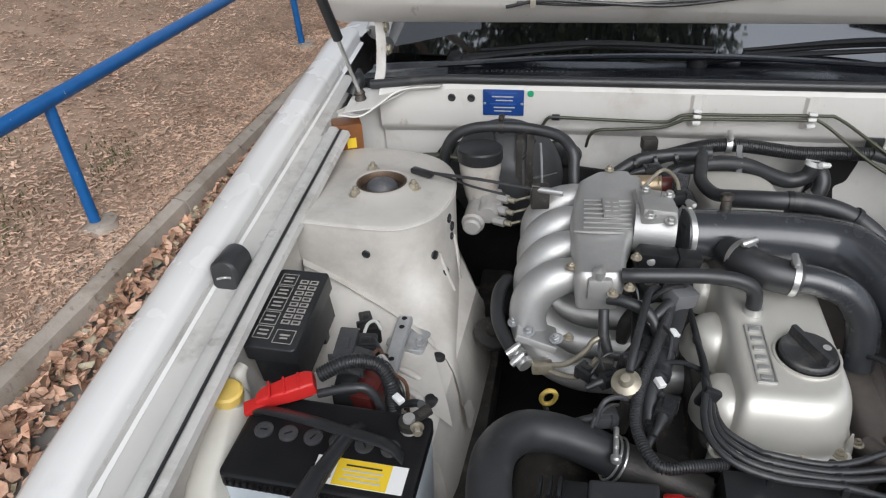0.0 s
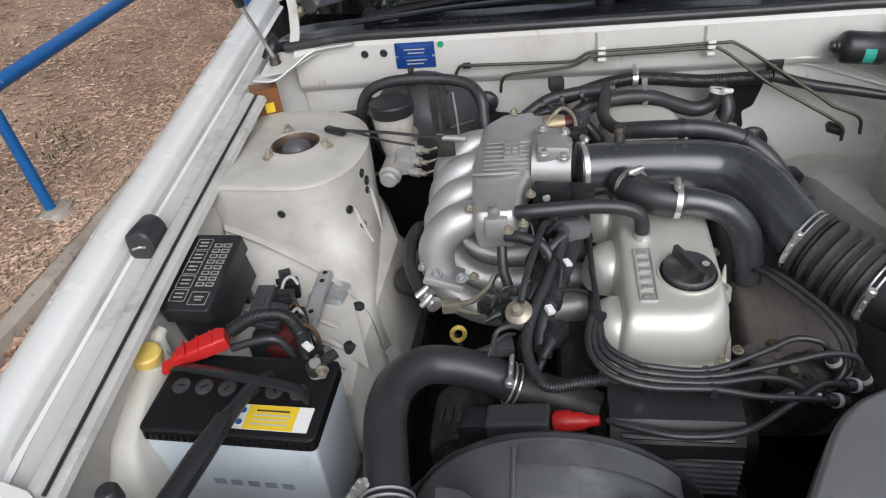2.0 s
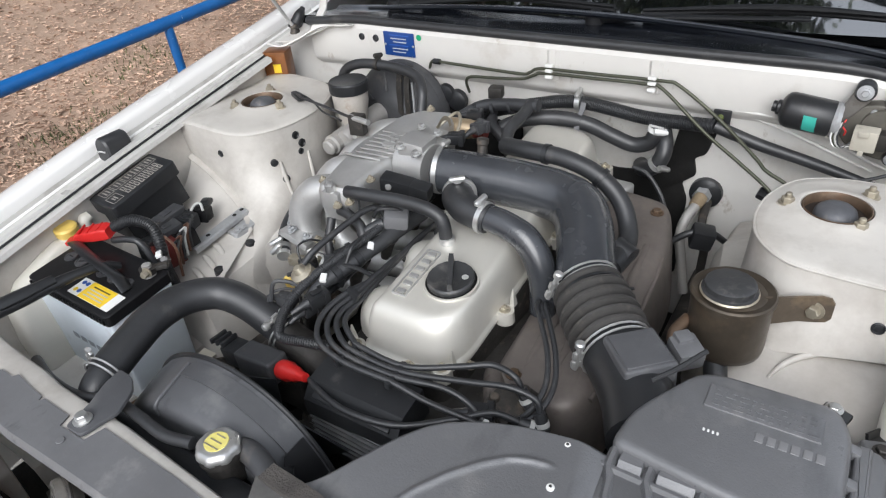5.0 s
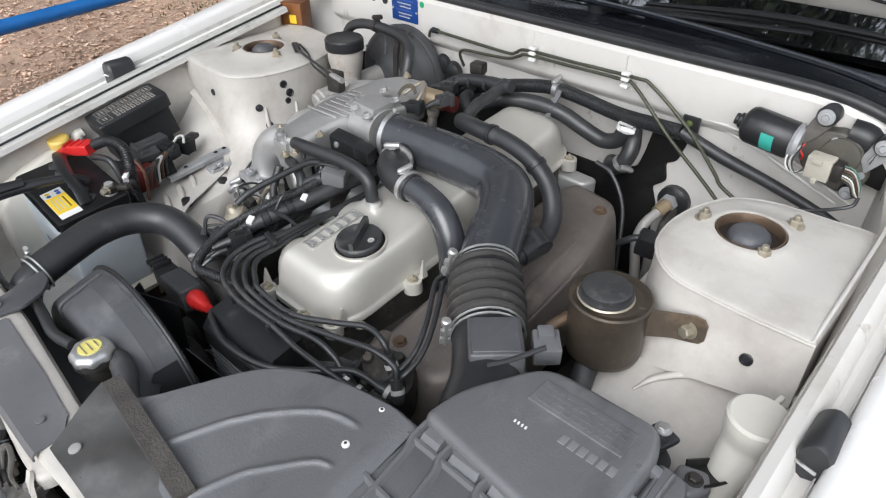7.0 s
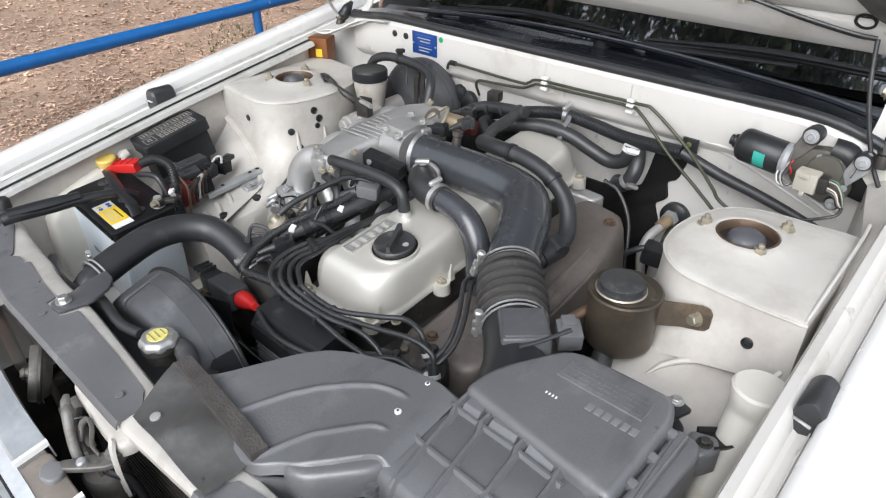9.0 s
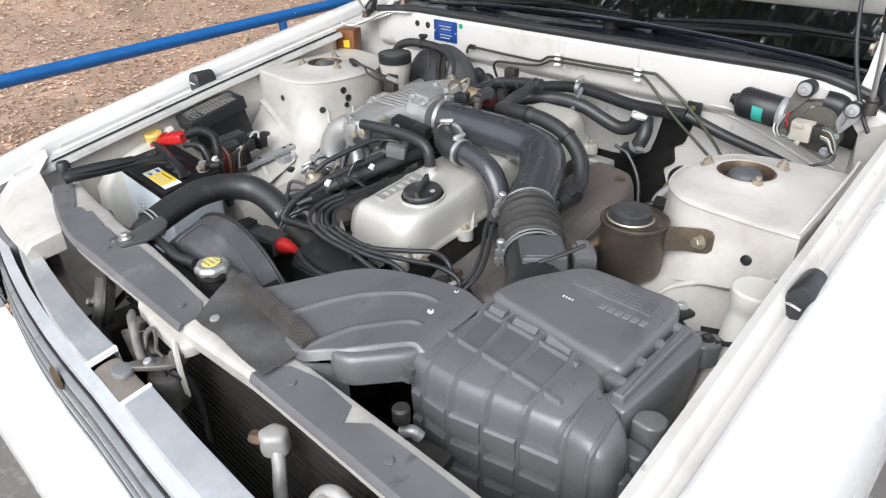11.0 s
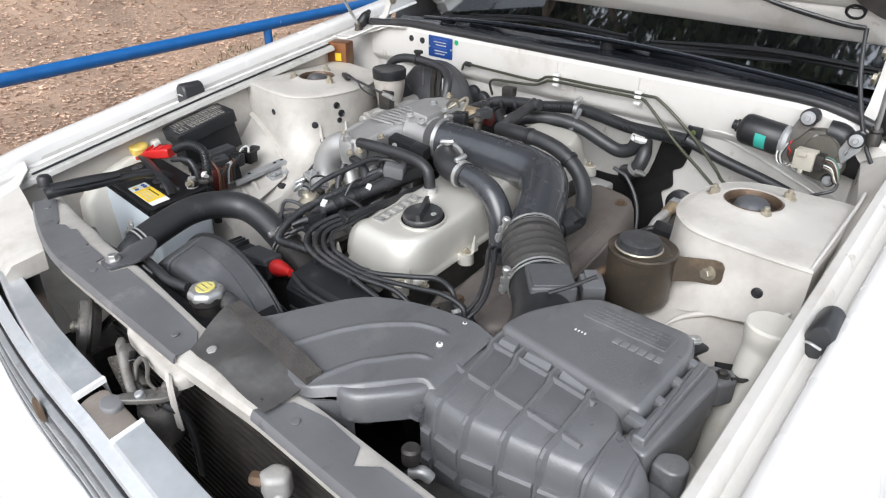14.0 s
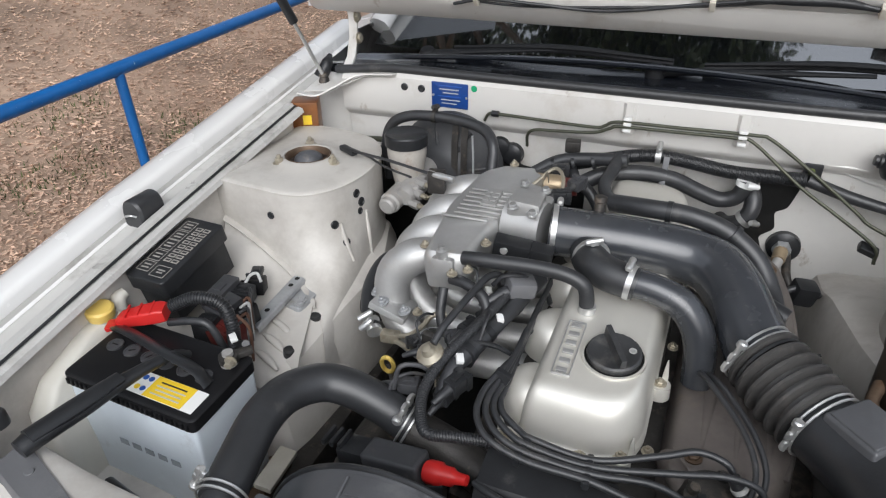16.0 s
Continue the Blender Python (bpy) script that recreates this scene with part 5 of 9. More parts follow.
# rocker cover: flange, body with a rounded top, lobes over the plugs
def cover_ring(d, z):
    """The cover's outline drawn in by d, at height z."""
    pts = [(-0.004 + 0.6 * d, -0.131 + d * 0.9), (0.147 - 0.5 * d, -0.131 + d * 0.9), (0.150 - 0.5 * d, 0.45 - d * 1.4), (0.002 + 0.6 * d, 0.45 - d * 1.4)]
    return [V(x, y, ez(y, z)) for x, y in rounded(pts, [max(0.010, r - 0.6 * d) for r in (0.022, 0.066, 0.075, 0.04)], 9)]


cover_rings = [cover_ring(d, z) for d, z in ((-0.006, 0.738), (-0.006, 0.7465), (-0.001, 0.7485), (0.001, 0.753), (0.003, 0.766), (0.006, 0.780), (0.0085, 0.789), (0.0115, 0.7965), (0.0150, 0.8030), (0.0195, 0.8085), (0.0250, 0.8125), (0.032, 0.8150), (0.040, 0.8160))]
rc = part("rocker_cover", loft(cover_rings), cover_silver, engine, "champagne-silver rocker cover with broad rounded shoulders", 60)
bm = bmesh.new()
for k in range(4):
    y = -0.070 + 0.115 * k
    rings = []
    for d, z in ((0.0, 0.738), (0.001, 0.752), (0.004, 0.768), (0.011, 0.782), (0.020, 0.790), (0.032, 0.794)):
        rings.append([V(0.002 - (0.046 - d) * math.cos(t) * (1 if math.cos(t) > 0 else 0.3), y + (0.046 - d) * math.sin(t), ez(y, z)) for t in [2 * PI * j / 20 for j in range(20)]])
    add_loft(bm, rings)
part("plug_lobe", bm, cover_silver, rc, "rounded lobes beside the plugs", 50)
for x, y in ((-0.024, -0.128), (0.138, -0.112), (0.160, 0.030), (0.162, 0.215)):
    part("guide_fin", loft([[V(x + a * w, y + b * w * 1.4, ez(y, 0.744) + h) for a, b in ((-1, -1), (1, -1), (1, 1), (-1, 1))] for w, h in ((0.0040, 0.0), (0.0032, 0.010), (0.0008, 0.030))]), cover_silver, rc, sharp=30)
edge = [[V(x, y, ez(y, z)) for x, y in shrink(rounded([(0.025, -0.086), (0.049, -0.086), (0.049, 0.014), (0.025, 0.014)], 0.002), d)] for d, z in ((0.0, 0.816), (0.0, 0.8192), (0.0015, 0.8192), (0.0015, 0.8165))]
part("badge_frame", loft(edge, True, False), aluminium, rc, "bare-metal badge border")
for k in range(6):
    y = -0.078 + 0.0168 * k
    part("badge_bar", box((0.037, y, ez(y, 0.8180)), (0.014, 0.0075, 0.003), (6.6, 0, 0), 0.0008), aluminium, rc)
# Flat dark disc painted in as the shaded gap round the cap.
part("cap_recess", lathe([(0.038, -0.003), (0.038, 0.0008), (0.0, 0.0009)], (0.094, -0.033, ez(-0.035, 0.8176)), (0, -SL, 1), 40), shade_grime, rc)
part("cap_seat", lathe([(0.0415, -0.003), (0.041, 0.002), (0.038, 0.002), (0.037, 0.0)], (0.094, -0.033, ez(-0.035, 0.8172)), (0, -SL, 1), 40), cover_silver, rc)
cap = part("filler_cap", lathe([(0.034, 0.0), (0.035, 0.003), (0.035, 0.009), (0.033, 0.0112), (0.030, 0.0112), (0.028, 0.0098), (0.0, 0.0098)], (0.094, -0.033, ez(-0.035, 0.8165)), (0, -SL, 1), 40, 20, 0.015), cap_grey, rc, "black oil filler cap with a grip bar")
part("grip", loft([[Matrix.Translation((0.094, -0.033, ez(-0.033, 0.8265))) @ pose(0, 0, 0, 6, 0, 28) @ V(a * w, y, h) for a, h in ((-1, 0.0), (-0.8, 0.014), (0.8, 0.014), (1, 0.0))] for y, w in ((-0.033, 0.0038), (-0.028, 0.0046), (0.028, 0.0046), (0.033, 0.0038))]), cap_grey, cap)
part("cap_mark", lathe([(0.005, 0), (0.005, 0.0006), (0.0035, 0.0006), (0.0035, 0)], (0.116, -0.030, ez(-0.03, 0.8292)), (0, -SL, 1), 16), label_grey, cap)
for x, y in ((-0.014, -0.136), (0.126, -0.122), (0.155, 0.012), (0.156, 0.20), (0.158, 0.415), (0.080, -0.138)):
    lug = part("cover_lug", lathe([(0.015, -0.010), (0.014, 0.010), (0.0, 0.011)], (x, y, ez(y, 0.738)), (0, 0, 1), 18), cover_silver, rc)
    part("cover_bolt", bolt((x, y, ez(y, 0.748)), (0, 0, 1), 0.0062, 0.006, 0.003), tarnished, lug)
part("rear_flange", prism(rounded([(0.05, 0.395), (0.205, 0.395), (0.215, 0.43), (0.05, 0.44)], 0.012), 0.735, 0.768, 0.006), aluminium, engine, "dull cast rear flange")

# exhaust shield
out = rounded([(0.175, -0.105), (0.305, -0.10), (0.330, -0.03), (0.330, 0.25), (0.30, 0.36), (0.20, 0.375), (0.180, 0.30)], 0.03)
rings = [[V(x, y, z + 0.17 * y) for x, y in shrink(out, d)] for d, z in ((-0.012, 0.600), (-0.006, 0.665), (0.0, 0.706), (0.005, 0.719), (0.012, 0.725), (0.022, 0.727))]
sh = part("exhaust_shield", loft(rings), shield_brown, engine, "brown heat-stained exhaust shield", 50)
for x, y in ((0.21, -0.07), (0.285, 0.32), (0.22, 0.18)):
    part("shield_bolt", bolt((x, y, 0.726 + 0.17 * y), (0, 0, 1), 0.008, 0.007), rusty, sh)
for x0 in (0.222, 0.262, 0.300):
    part("stamped_ridge", tube([(x0 - 0.004, -0.055, 0.7255 - 0.17 * 0.055), (x0, 0.08, 0.7275 + 0.17 * 0.08), (x0 - 0.006, 0.24, 0.7265 + 0.17 * 0.24)], [0.004, 0.010, 0.005], 10, 8, flat=0.45), shield_brown, sh)
part("shield_seam", tube([(0.318, -0.06, 0.706), (0.326, 0.0, 0.716), (0.326, 0.20, 0.750), (0.30, 0.33, 0.772)], 0.004, 8, 6), shield_brown, sh)
part("manifold_stub", tube([(0.18, -0.07, 0.70), (0.20, -0.11, 0.705), (0.22, -0.15, 0.69)], 0.016, 12, 4), shield_brown, engine)

# ---- intake manifold ----
intake = thing("intake_manifold", (-0.2, 0.15, 0.70), "cast aluminium intake manifold with four curved runners", "intake manifold")
PT = lambda y: 0.873 + 0.19 * (min(y, 0.118) - 0.033) + 0.05 * max(0.0, y - 0.118)
out = rounded([(-0.198, 0.030), (-0.138, 0.034), (-0.132, 0.10), (-0.105, 0.20), (-0.098, 0.305), (-0.165, 0.318), (-0.198, 0.28), (-0.208, 0.16)], 0.012)
pl = part("plenum", loft([[V(x, y, PT(y) + z) for x, y in shrink(out, d)] for d, z in ((0.0, -0.06), (-0.004, -0.03), (-0.004, -0.012), (-0.001, -0.004), (0.004, 0.0))]), aluminium, intake, "ribbed cast plenum", 40)
for k in range(7):
    y = 0.132 + 0.0135 * k
    part("plenum_rib", box((-0.156, y, PT(y) + 0.001), (0.072, 0.0022, 0.003), (6.8, 0, 3), 0.0008), aluminium, pl)
part("plenum_panel", box((-0.150, 0.190, PT(0.19) + 0.0018), (0.026, 0.048, 0.006), (6.8, 0, 3), 0.002), aluminium, pl)
for dx, dy in ((-0.006, -0.012), (0.006, -0.012), (-0.006, 0.0), (0.006, 0.0), (-0.006, 0.012), (0.006, 0.012)):
    part("cast_bar", box((-0.150 + dx, 0.190 + dy, PT(0.19 + dy) + 0.0052), (0.008, 0.006, 0.002), (6.8, 0, 3), 0.0006), aluminium, pl)
part("plenum_step", box((-0.170, 0.119, PT(0.118) + 0.001), (0.074, 0.0035, 0.004), (8, 0, 3), 0.001), aluminium, pl)
for k in range(4):
    y = 0.062 + 0.066 * k
    z = 0.118 * (y - 0.06)
    part("runner", tube([(-0.165, y + 0.02, 0.832 + z), (-0.205, y + 0.012, 0.841 + z), (-0.241, y + 0.002, 0.830 + z), (-0.264, y - 0.008, 0.800 + z), (-0.262, y - 0.018, 0.755 + z), (-0.235, y - 0.03, 0.715 + z), (-0.18, y - 0.035, 0.692 + z), (-0.10, y - 0.03, 0.690 + z), (-0.03, y - 0.02, 0.690 + z)], [0.022, 0.026, 0.029, 0.029, 0.027, 0.025, 0.025, 0.024, 0.024], 18, 6), aluminium, intake, "curved cast runner")
part("runner_flange", box((-0.252, 0.024, 0.765), (0.062, 0.058, 0.012), (-8, 18, 0), 0.003), aluminium, intake)
for x, y, z in ((-0.262, 0.010, 0.778), (-0.222, 0.004, 0.775), (-0.285, 0.035, 0.775)):
    part("flange_bolt", bolt((x, y, z), (-0.2, -0.2, 1), 0.007, 0.007, 0.004), galvanised, intake)
part("sensor_block", box((-0.168, 0.032, 0.852), (0.034, 0.022, 0.034), (0, 0, 4), 0.004), aluminium, intake, "pale cast sensor block")
part("sensor_tip", lathe([(0.009, 0), (0.009, 0.012), (0.005, 0.014), (0.005, 0.02)], (-0.170, 0.030, 0.868), (0, 0, 1), 12), steel, intake)
part("plenum_end", box((-0.135, 0.312, 0.872), (0.045, 0.035, 0.046), (0, 0, 10), 0.008), aluminium, intake)
sol = part("idle_valve", lathe([(0.012, 0.0), (0.0175, 0.002), (0.0185, 0.006), (0.0185, 0.046), (0.0170, 0.050), (0.0165, 0.058), (0, 0.058)], (-0.120, 0.316, 0.872), (1, 0.06, 0.03), 28), brassy, intake, "brass-coloured idle valve")
part("valve_plug", tube([(-0.062, 0.320, 0.873), (-0.040, 0.322, 0.874)], 0.0155, 14, 2, smooth=False), maroon, sol, "dull red plug")
tb = part("throttle_body", tube([(-0.115, 0.17, 0.872), (-0.055, 0.165, 0.872)], 0.038, 24, 2, smooth=False), aluminium, intake, "cast throttle body")
part("throttle_box", box((-0.085, 0.215, 0.885), (0.06, 0.055, 0.04), (0, 8, 4), 0.006), aluminium, tb)
part("throttle_box", box((-0.085, 0.165, 0.905), (0.05, 0.05, 0.03), (0, 5, 2), 0.006), aluminium, tb)
part("throttle_lever", loft([[V(-0.075, 0.235 + r_ * math.cos(t), 0.905 + r_ * math.sin(t)) for t in [PI * 1.5 * j / 12 for j in range(13)]] for r_ in (0.018, 0.026)], False), tarnished, tb)
for x, y, z in ((-0.098, 0.135, 0.912), (-0.068, 0.135, 0.905), (-0.065, 0.20, 0.915), (-0.10, 0.205, 0.92)):
    part("throttle_screw", bolt((x, y, z), (0, -0.2, 1), 0.006, 0.008), steel, tb)
sw = part("throttle_switch", box((-0.086, 0.102, 0.860), (0.058, 0.026, 0.034), (10, 8, 8), 0.004), black_plastic, tb, "black throttle switch")
part("switch_screw", lathe([(0.006, 0), (0.006, 0.002), (0, 0.003)], (-0.095, 0.087, 0.864), (0, -1, 0.3), 12), steel, sw)
part("switch_plug", box((-0.042, 0.103, 0.860), (0.034, 0.024, 0.026), (10, 8, 8), 0.003), black_plastic, sw)
part("linkage_rod", tube([(-0.10, 0.25, 0.90), (-0.07, 0.27, 0.925), (-0.05, 0.25, 0.92), (-0.045, 0.22, 0.90)], 0.003, 8, 5), tarnished, tb)

# ---- large intake duct to the air-flow meter ----
duct = thing("intake_duct", (0.15, 0.1, 0.80), "satin black intake duct with a ribbed bellows", "intake duct")
DU = [(-0.045, 0.163, 0.870), (0.03, 0.174, 0.866), (0.10, 0.183, 0.861), (0.160, 0.186, 0.854), (0.198, 0.173, 0.848), (0.224, 0.140, 0.839), (0.246, 0.092, 0.824), (0.268, 0.045, 0.805)]
part("duct_tube", tube(DU, [0.0385, 0.039, 0.0395, 0.041, 0.043, 0.0425, 0.042, 0.0425], 32, 8), duct_rubber, duct, "smooth satin black duct")
part("duct_band", clamp((-0.040, 0.164, 0.870), (1, 0.2, -0.05), 0.0395, 0.008, (0.1, 0.3, 1)), steel, duct, "bright hose band")
part("vent_nipple", lathe([(0.009, -0.01), (0.008, 0.012), (0.010, 0.014), (0.010, 0.022), (0.006, 0.024)], (0.02, 0.200, 0.898), (0, 0.2, 1), 14), dark_metal, duct, "small vent nipple")
BE = [(0.268, 0.045, 0.805), (0.292, 0.018, 0.798), (0.316, -0.008, 0.790), (0.338, -0.033, 0.785)]
part("bellows", tube(BE, [0.045, 0.048, 0.049, 0.046], 28, 10, 0.005, 0.0175), bellows_rubber, duct, "dusty ribbed bellows", 60)
part("wire_clamp", wire_clamp((0.266, 0.047, 0.806), (-0.68, 0.7, 0.2), 0.0462, (-0.62, -0.70, 0.22)), steel, duct, "bright double-wire clamp")
part("wire_clamp", wire_clamp((0.339, -0.034, 0.785), (-0.68, 0.7, 0.15), 0.0475, (-0.66, -0.72, 0.05)), steel, duct, "bright double-wire clamp")
part("cable_tie", lathe([(0.0468, -0.002), (0.0485, -0.002), (0.0485, 0.002), (0.0468, 0.002)], (0.278, 0.034, 0.802), (0.68, -0.7, -0.2), 28), black_plastic, duct)
part("cable_tie", box((0.318, 0.040, 0.824), (0.032, 0.004, 0.002), (0, -10, 22)), black_plastic, duct)
meter = thing("air_flow_meter", (0.385, -0.10, 0.74), "black air-flow meter between bellows and air cleaner", "air flow meter")
part("meter_tube", tube([(0.333, -0.028, 0.785), (0.385, -0.090, 0.778), (0.415, -0.150, 0.775)], 0.045, 24, 4), black_plastic, meter)
hm = Matrix.Translation((0.376, -0.065, 0.808)) @ pose(0, 0, 0, 0, 0, -47)
bm = prism(rounded([(-0.034, -0.033), (0.034, -0.033), (0.034, 0.033), (-0.034, 0.033)], 0.005), -0.045, 0.020, 0.004, m=hm, taper=0.003)
hs = part("meter_housing", bm, shroud_black, meter, "square dark grey sensor housing")
part("housing_lid", prism(rect(0.060, 0.058, 0.003), 0.020, 0.0225, 0.0015, m=hm), shroud_black, hs)
part("housing_stripe", prism(rect(0.046, 0.014, 0.002), 0.0, 0.0015, 0.0004, m=hm @ pose(-0.0375, 0.0, -0.008, 90, 0, -90)), green_dark, hs, "dark green label stripe")
part("meter_plug", box((0.420, -0.022, 0.806), (0.036, 0.034, 0.028), (0, 8, -47), 0.004), airbox_grey, meter, "grey plug")
part("plug_tab", box((0.414, -0.016, 0.822), (0.018, 0.020, 0.010), (0, 8, -47), 0.003), airbox_grey, meter)
part("meter_strap", tube([(0.405, -0.115, 0.835), (0.425, -0.098, 0.845), (0.45, -0.07, 0.86)], 0.003, 8, 4), black_plastic, meter)
part("mesh_sleeve", tube([(0.375, -0.130, 0.800), (0.40, -0.118, 0.812), (0.425, -0.112, 0.800)], 0.0065, 10, 6, 0.0008, 0.003), black_plastic, meter)

# ---- breather pipe, PCV hose, vacuum hoses ----
breather = thing("breather_hose", (0.1, 0.06, 0.8), "black breather hose with two bright clamps", "hose")
part("rubber_elbow", tube([(0.018, 0.130, 0.862), (0.032, 0.098, 0.868), (0.055, 0.080, 0.865), (0.085, 0.073, 0.862), (0.10, 0.072, 0.860)], [0.024, 0.026, 0.025, 0.024, 0.023], 20, 6), rubber, breather, "matt rubber elbow")
part("pipe", tube([(0.088, 0.073, 0.862), (0.125, 0.071, 0.859), (0.163, 0.067, 0.845), (0.188, 0.061, 0.814), (0.198, 0.056, 0.777), (0.200, 0.05, 0.735)], [0.0205, 0.0205, 0.0215, 0.022, 0.022, 0.021], 20, 7), duct_rubber, breather, "smooth black pipe")
part("hose_clamp", clamp((0.030, 0.106, 0.869), (0.5, -0.8, 0.1), 0.0262, 0.007, (0.1, -0.3, 1)), steel, breather)
part("hose_clamp", clamp((0.092, 0.072, 0.861), (1, -0.1, -0.1), 0.0237, 0.008, (-0.1, -0.1, 1)), steel, breather)
pcv = thing("ventilation_hose", (0.03, 0.05, 0.82), "thin black ventilation hose into the rocker cover", "hose")
part("hose", tube([(-0.138, 0.034, 0.872), (-0.118, 0.032, 0.875), (-0.080, 0.035, 0.876), (-0.03, 0.040, 0.876), (0.010, 0.042, 0.872), (0.033, 0.042, 0.862), (0.040, 0.041, 0.845), (0.041, 0.041, 0.824)], 0.0105, 14, 6), rubber, pcv)
part("ferrule", lathe([(0.0125, 0), (0.0125, 0.010), (0.0105, 0.011)], (0.042, 0.042, 0.820), (0, 0, 1), 18), steel, pcv, "bright ferrule")

bypass = thing("air_bypass_hose", (0.2, 0.2, 0.8), "black rubber hose behind the intake duct", "hose")
part("hose", tube([(0.03, 0.262, 0.884), (0.09, 0.238, 0.896), (0.15, 0.234, 0.896), (0.205, 0.230, 0.882), (0.250, 0.218, 0.853), (0.277, 0.188, 0.820), (0.284, 0.145, 0.806), (0.274, 0.105, 0.800), (0.262, 0.075, 0.795)], 0.0145, 16, 7), rubber, bypass)
part("joint", tube([(0.284, 0.150, 0.807), (0.277, 0.112, 0.801)], 0.0185, 16, 2, smooth=False), black_plastic, bypass)
part("joint", tube([(0.272, 0.150, 0.816), (0.300, 0.140, 0.808)], 0.015, 12, 2, smooth=False), black_plastic, bypass)
part("tie", lathe([(0.0150, -0.004), (0.0168, -0.004), (0.0168, 0.004), (0.0150, 0.004)], (0.12, 0.235, 0.897), (1, -0.05, 0), 20), black_plastic, bypass)
part("tie", lathe([(0.0150, -0.004), (0.0168, -0.004), (0.0168, 0.004), (0.0150, 0.004)], (0.215, 0.228, 0.878), (0.8, -0.1, -0.5), 20), black_plastic, bypass)

# ---- cooling: hose, radiator, cap, fan shroud ----
cool = thing("radiator_hose", (-0.25, -0.25, 0.75), "thick black upper radiator hose", "radiator hose")
part("hose", tube([(-0.130, -0.155, 0.712), (-0.170, -0.155, 0.735), (-0.218, -0.158, 0.756), (-0.258, -0.172, 0.768), (-0.284, -0.212, 0.776), (-0.288, -0.262, 0.778), (-0.278, -0.318, 0.772), (-0.266, -0.374, 0.762)], 0.0258, 22, 7), rubber, cool)
part("neck", tube([(-0.268, -0.366, 0.763), (-0.263, -0.390, 0.752), (-0.258, -0.404, 0.728)], 0.0235, 18, 4), black_plastic, cool)
part("wire_clamp", wire_clamp((-0.267, -0.370, 0.763), (0.15, -0.9, -0.15), 0.028, (-0.85, 0.1, 0.5)), steel, cool)
part("wire_clamp", wire_clamp((-0.143, -0.155, 0.720), (1, 0.0, -0.45), 0.028, (0, -0.1, 1)), steel, cool)
part("thermostat_neck", tube([(-0.135, -0.155, 0.714), (-0.08, -0.16, 0.700), (-0.03, -0.175, 0.69)], 0.027, 18, 4), dark_metal, cool, "grimy cast neck")
rad = thing("radiator", (0.05, -0.42, 0.42), "black radiator with a top tank and pressure cap", "radiator")
part("core", box((0.06, -0.425, 0.56), (0.66, 0.035, 0.32), bevel=0.004), shade_grime, rad)
part("top_tank", box((0.02, -0.422, 0.735), (0.62, 0.05, 0.045), bevel=0.014, seg=4), black_plastic, rad, "black top tank")
nk = part("filler_neck", lathe([(0.022, -0.035), (0.022, 0.0), (0.026, 0.004), (0.026, 0.014)], (-0.004, -0.394, 0.772), (0, 0, 1), 24), dark_metal, rad)
part("cap_base", lathe([(0.0255, 0.0), (0.027, 0.003), (0.0265, 0.009), (0.023, 0.0135), (0.0195, 0.0145), (0.0, 0.0145)], (-0.004, -0.394, 0.782), (0, 0, 1), 64, 8, 0.06), steel, nk, "bright radiator cap")
part("cap_label", lathe([(0.0142, -0.001), (0.0142, 0.0012), (0, 0.0014)], (-0.004, -0.394, 0.7965), (0, 0, 1), 28), faded_yellow, nk, "faded yellow round label")
for k in range(3):
    part("label_line", box((-0.004, -0.402 + 0.008 * k, 0.7982), (0.022 - 0.004 * k, 0.0015, 0.0006)), tarnished, nk)
part("tank_pipe", tube([(-0.006, -0.384, 0.768), (0.014, -0.374, 0.772), (0.046, -0.380, 0.770), (0.080, -0.396, 0.762), (0.11, -0.41, 0.752)], [0.012, 0.014, 0.0145, 0.0145, 0.013], 16, 6), strip_dark, rad, "dusty black pipe beside the cap")
shroud = thing("fan_shroud", (-0.08, -0.33, 0.6), "black plastic fan shroud with a scuffed rim", "fan shroud")


def arch(cx, cz, rx, rz, y, a0=-10, a1=190, n=26):
    return [V(cx - rx * math.cos(radians(a0 + (a1 - a0) * k / n)), y, cz + rz * math.sin(radians(a0 + (a1 - a0) * k / n))) for k in range(n + 1)]


AX, AZ = -0.087, 0.63
prof = [(-0.385, 0.150, 0.140), (-0.384, 0.160, 0.154), (-0.379, 0.165, 0.160), (-0.368, 0.168, 0.164), (-0.345, 0.172, 0.171), (-0.322, 0.176, 0.177), (-0.308, 0.177, 0.1785), (-0.304, 0.174, 0.176), (-0.303, 0.165, 0.168)]
part("shroud_arch", sheet([arch(AX, AZ, rx, rz, y) for y, rx, rz in prof], 0.003), shroud_black, shroud)
part("shroud_face", sheet([arch(AX, AZ, 0.150, 0.140, -0.385), arch(AX, AZ, 0.12, 0.03, -0.386)], 0.003), shroud_black, shroud)
part("rim_edge", tube(arch(AX, AZ, 0.177, 0.1795, -0.309), 0.0036, 8, 2), black_plastic, shroud, "worn black rim")
part("shroud_seam", tube([V(AX - 0.045, y, AZ + rz * 0.972) for y, rx, rz in prof[:6]], 0.0028, 8, 3), shroud_black, shroud)
part("shroud_step", sheet([[V(AX + 0.1768 * math.sin(t), y, AZ + (0.1785 - 0.06 * max(0, -0.335 - y)) * math.cos(t)) for y in (-0.318, -0.33, -0.343)] for t in [-0.22 + 0.1 * k for k in range(14)]], 0.0015), shroud_black, shroud)
tears = (0.004, 0.012, 0.002, 0.009, 0.016, 0.006, 0.0, 0.008)
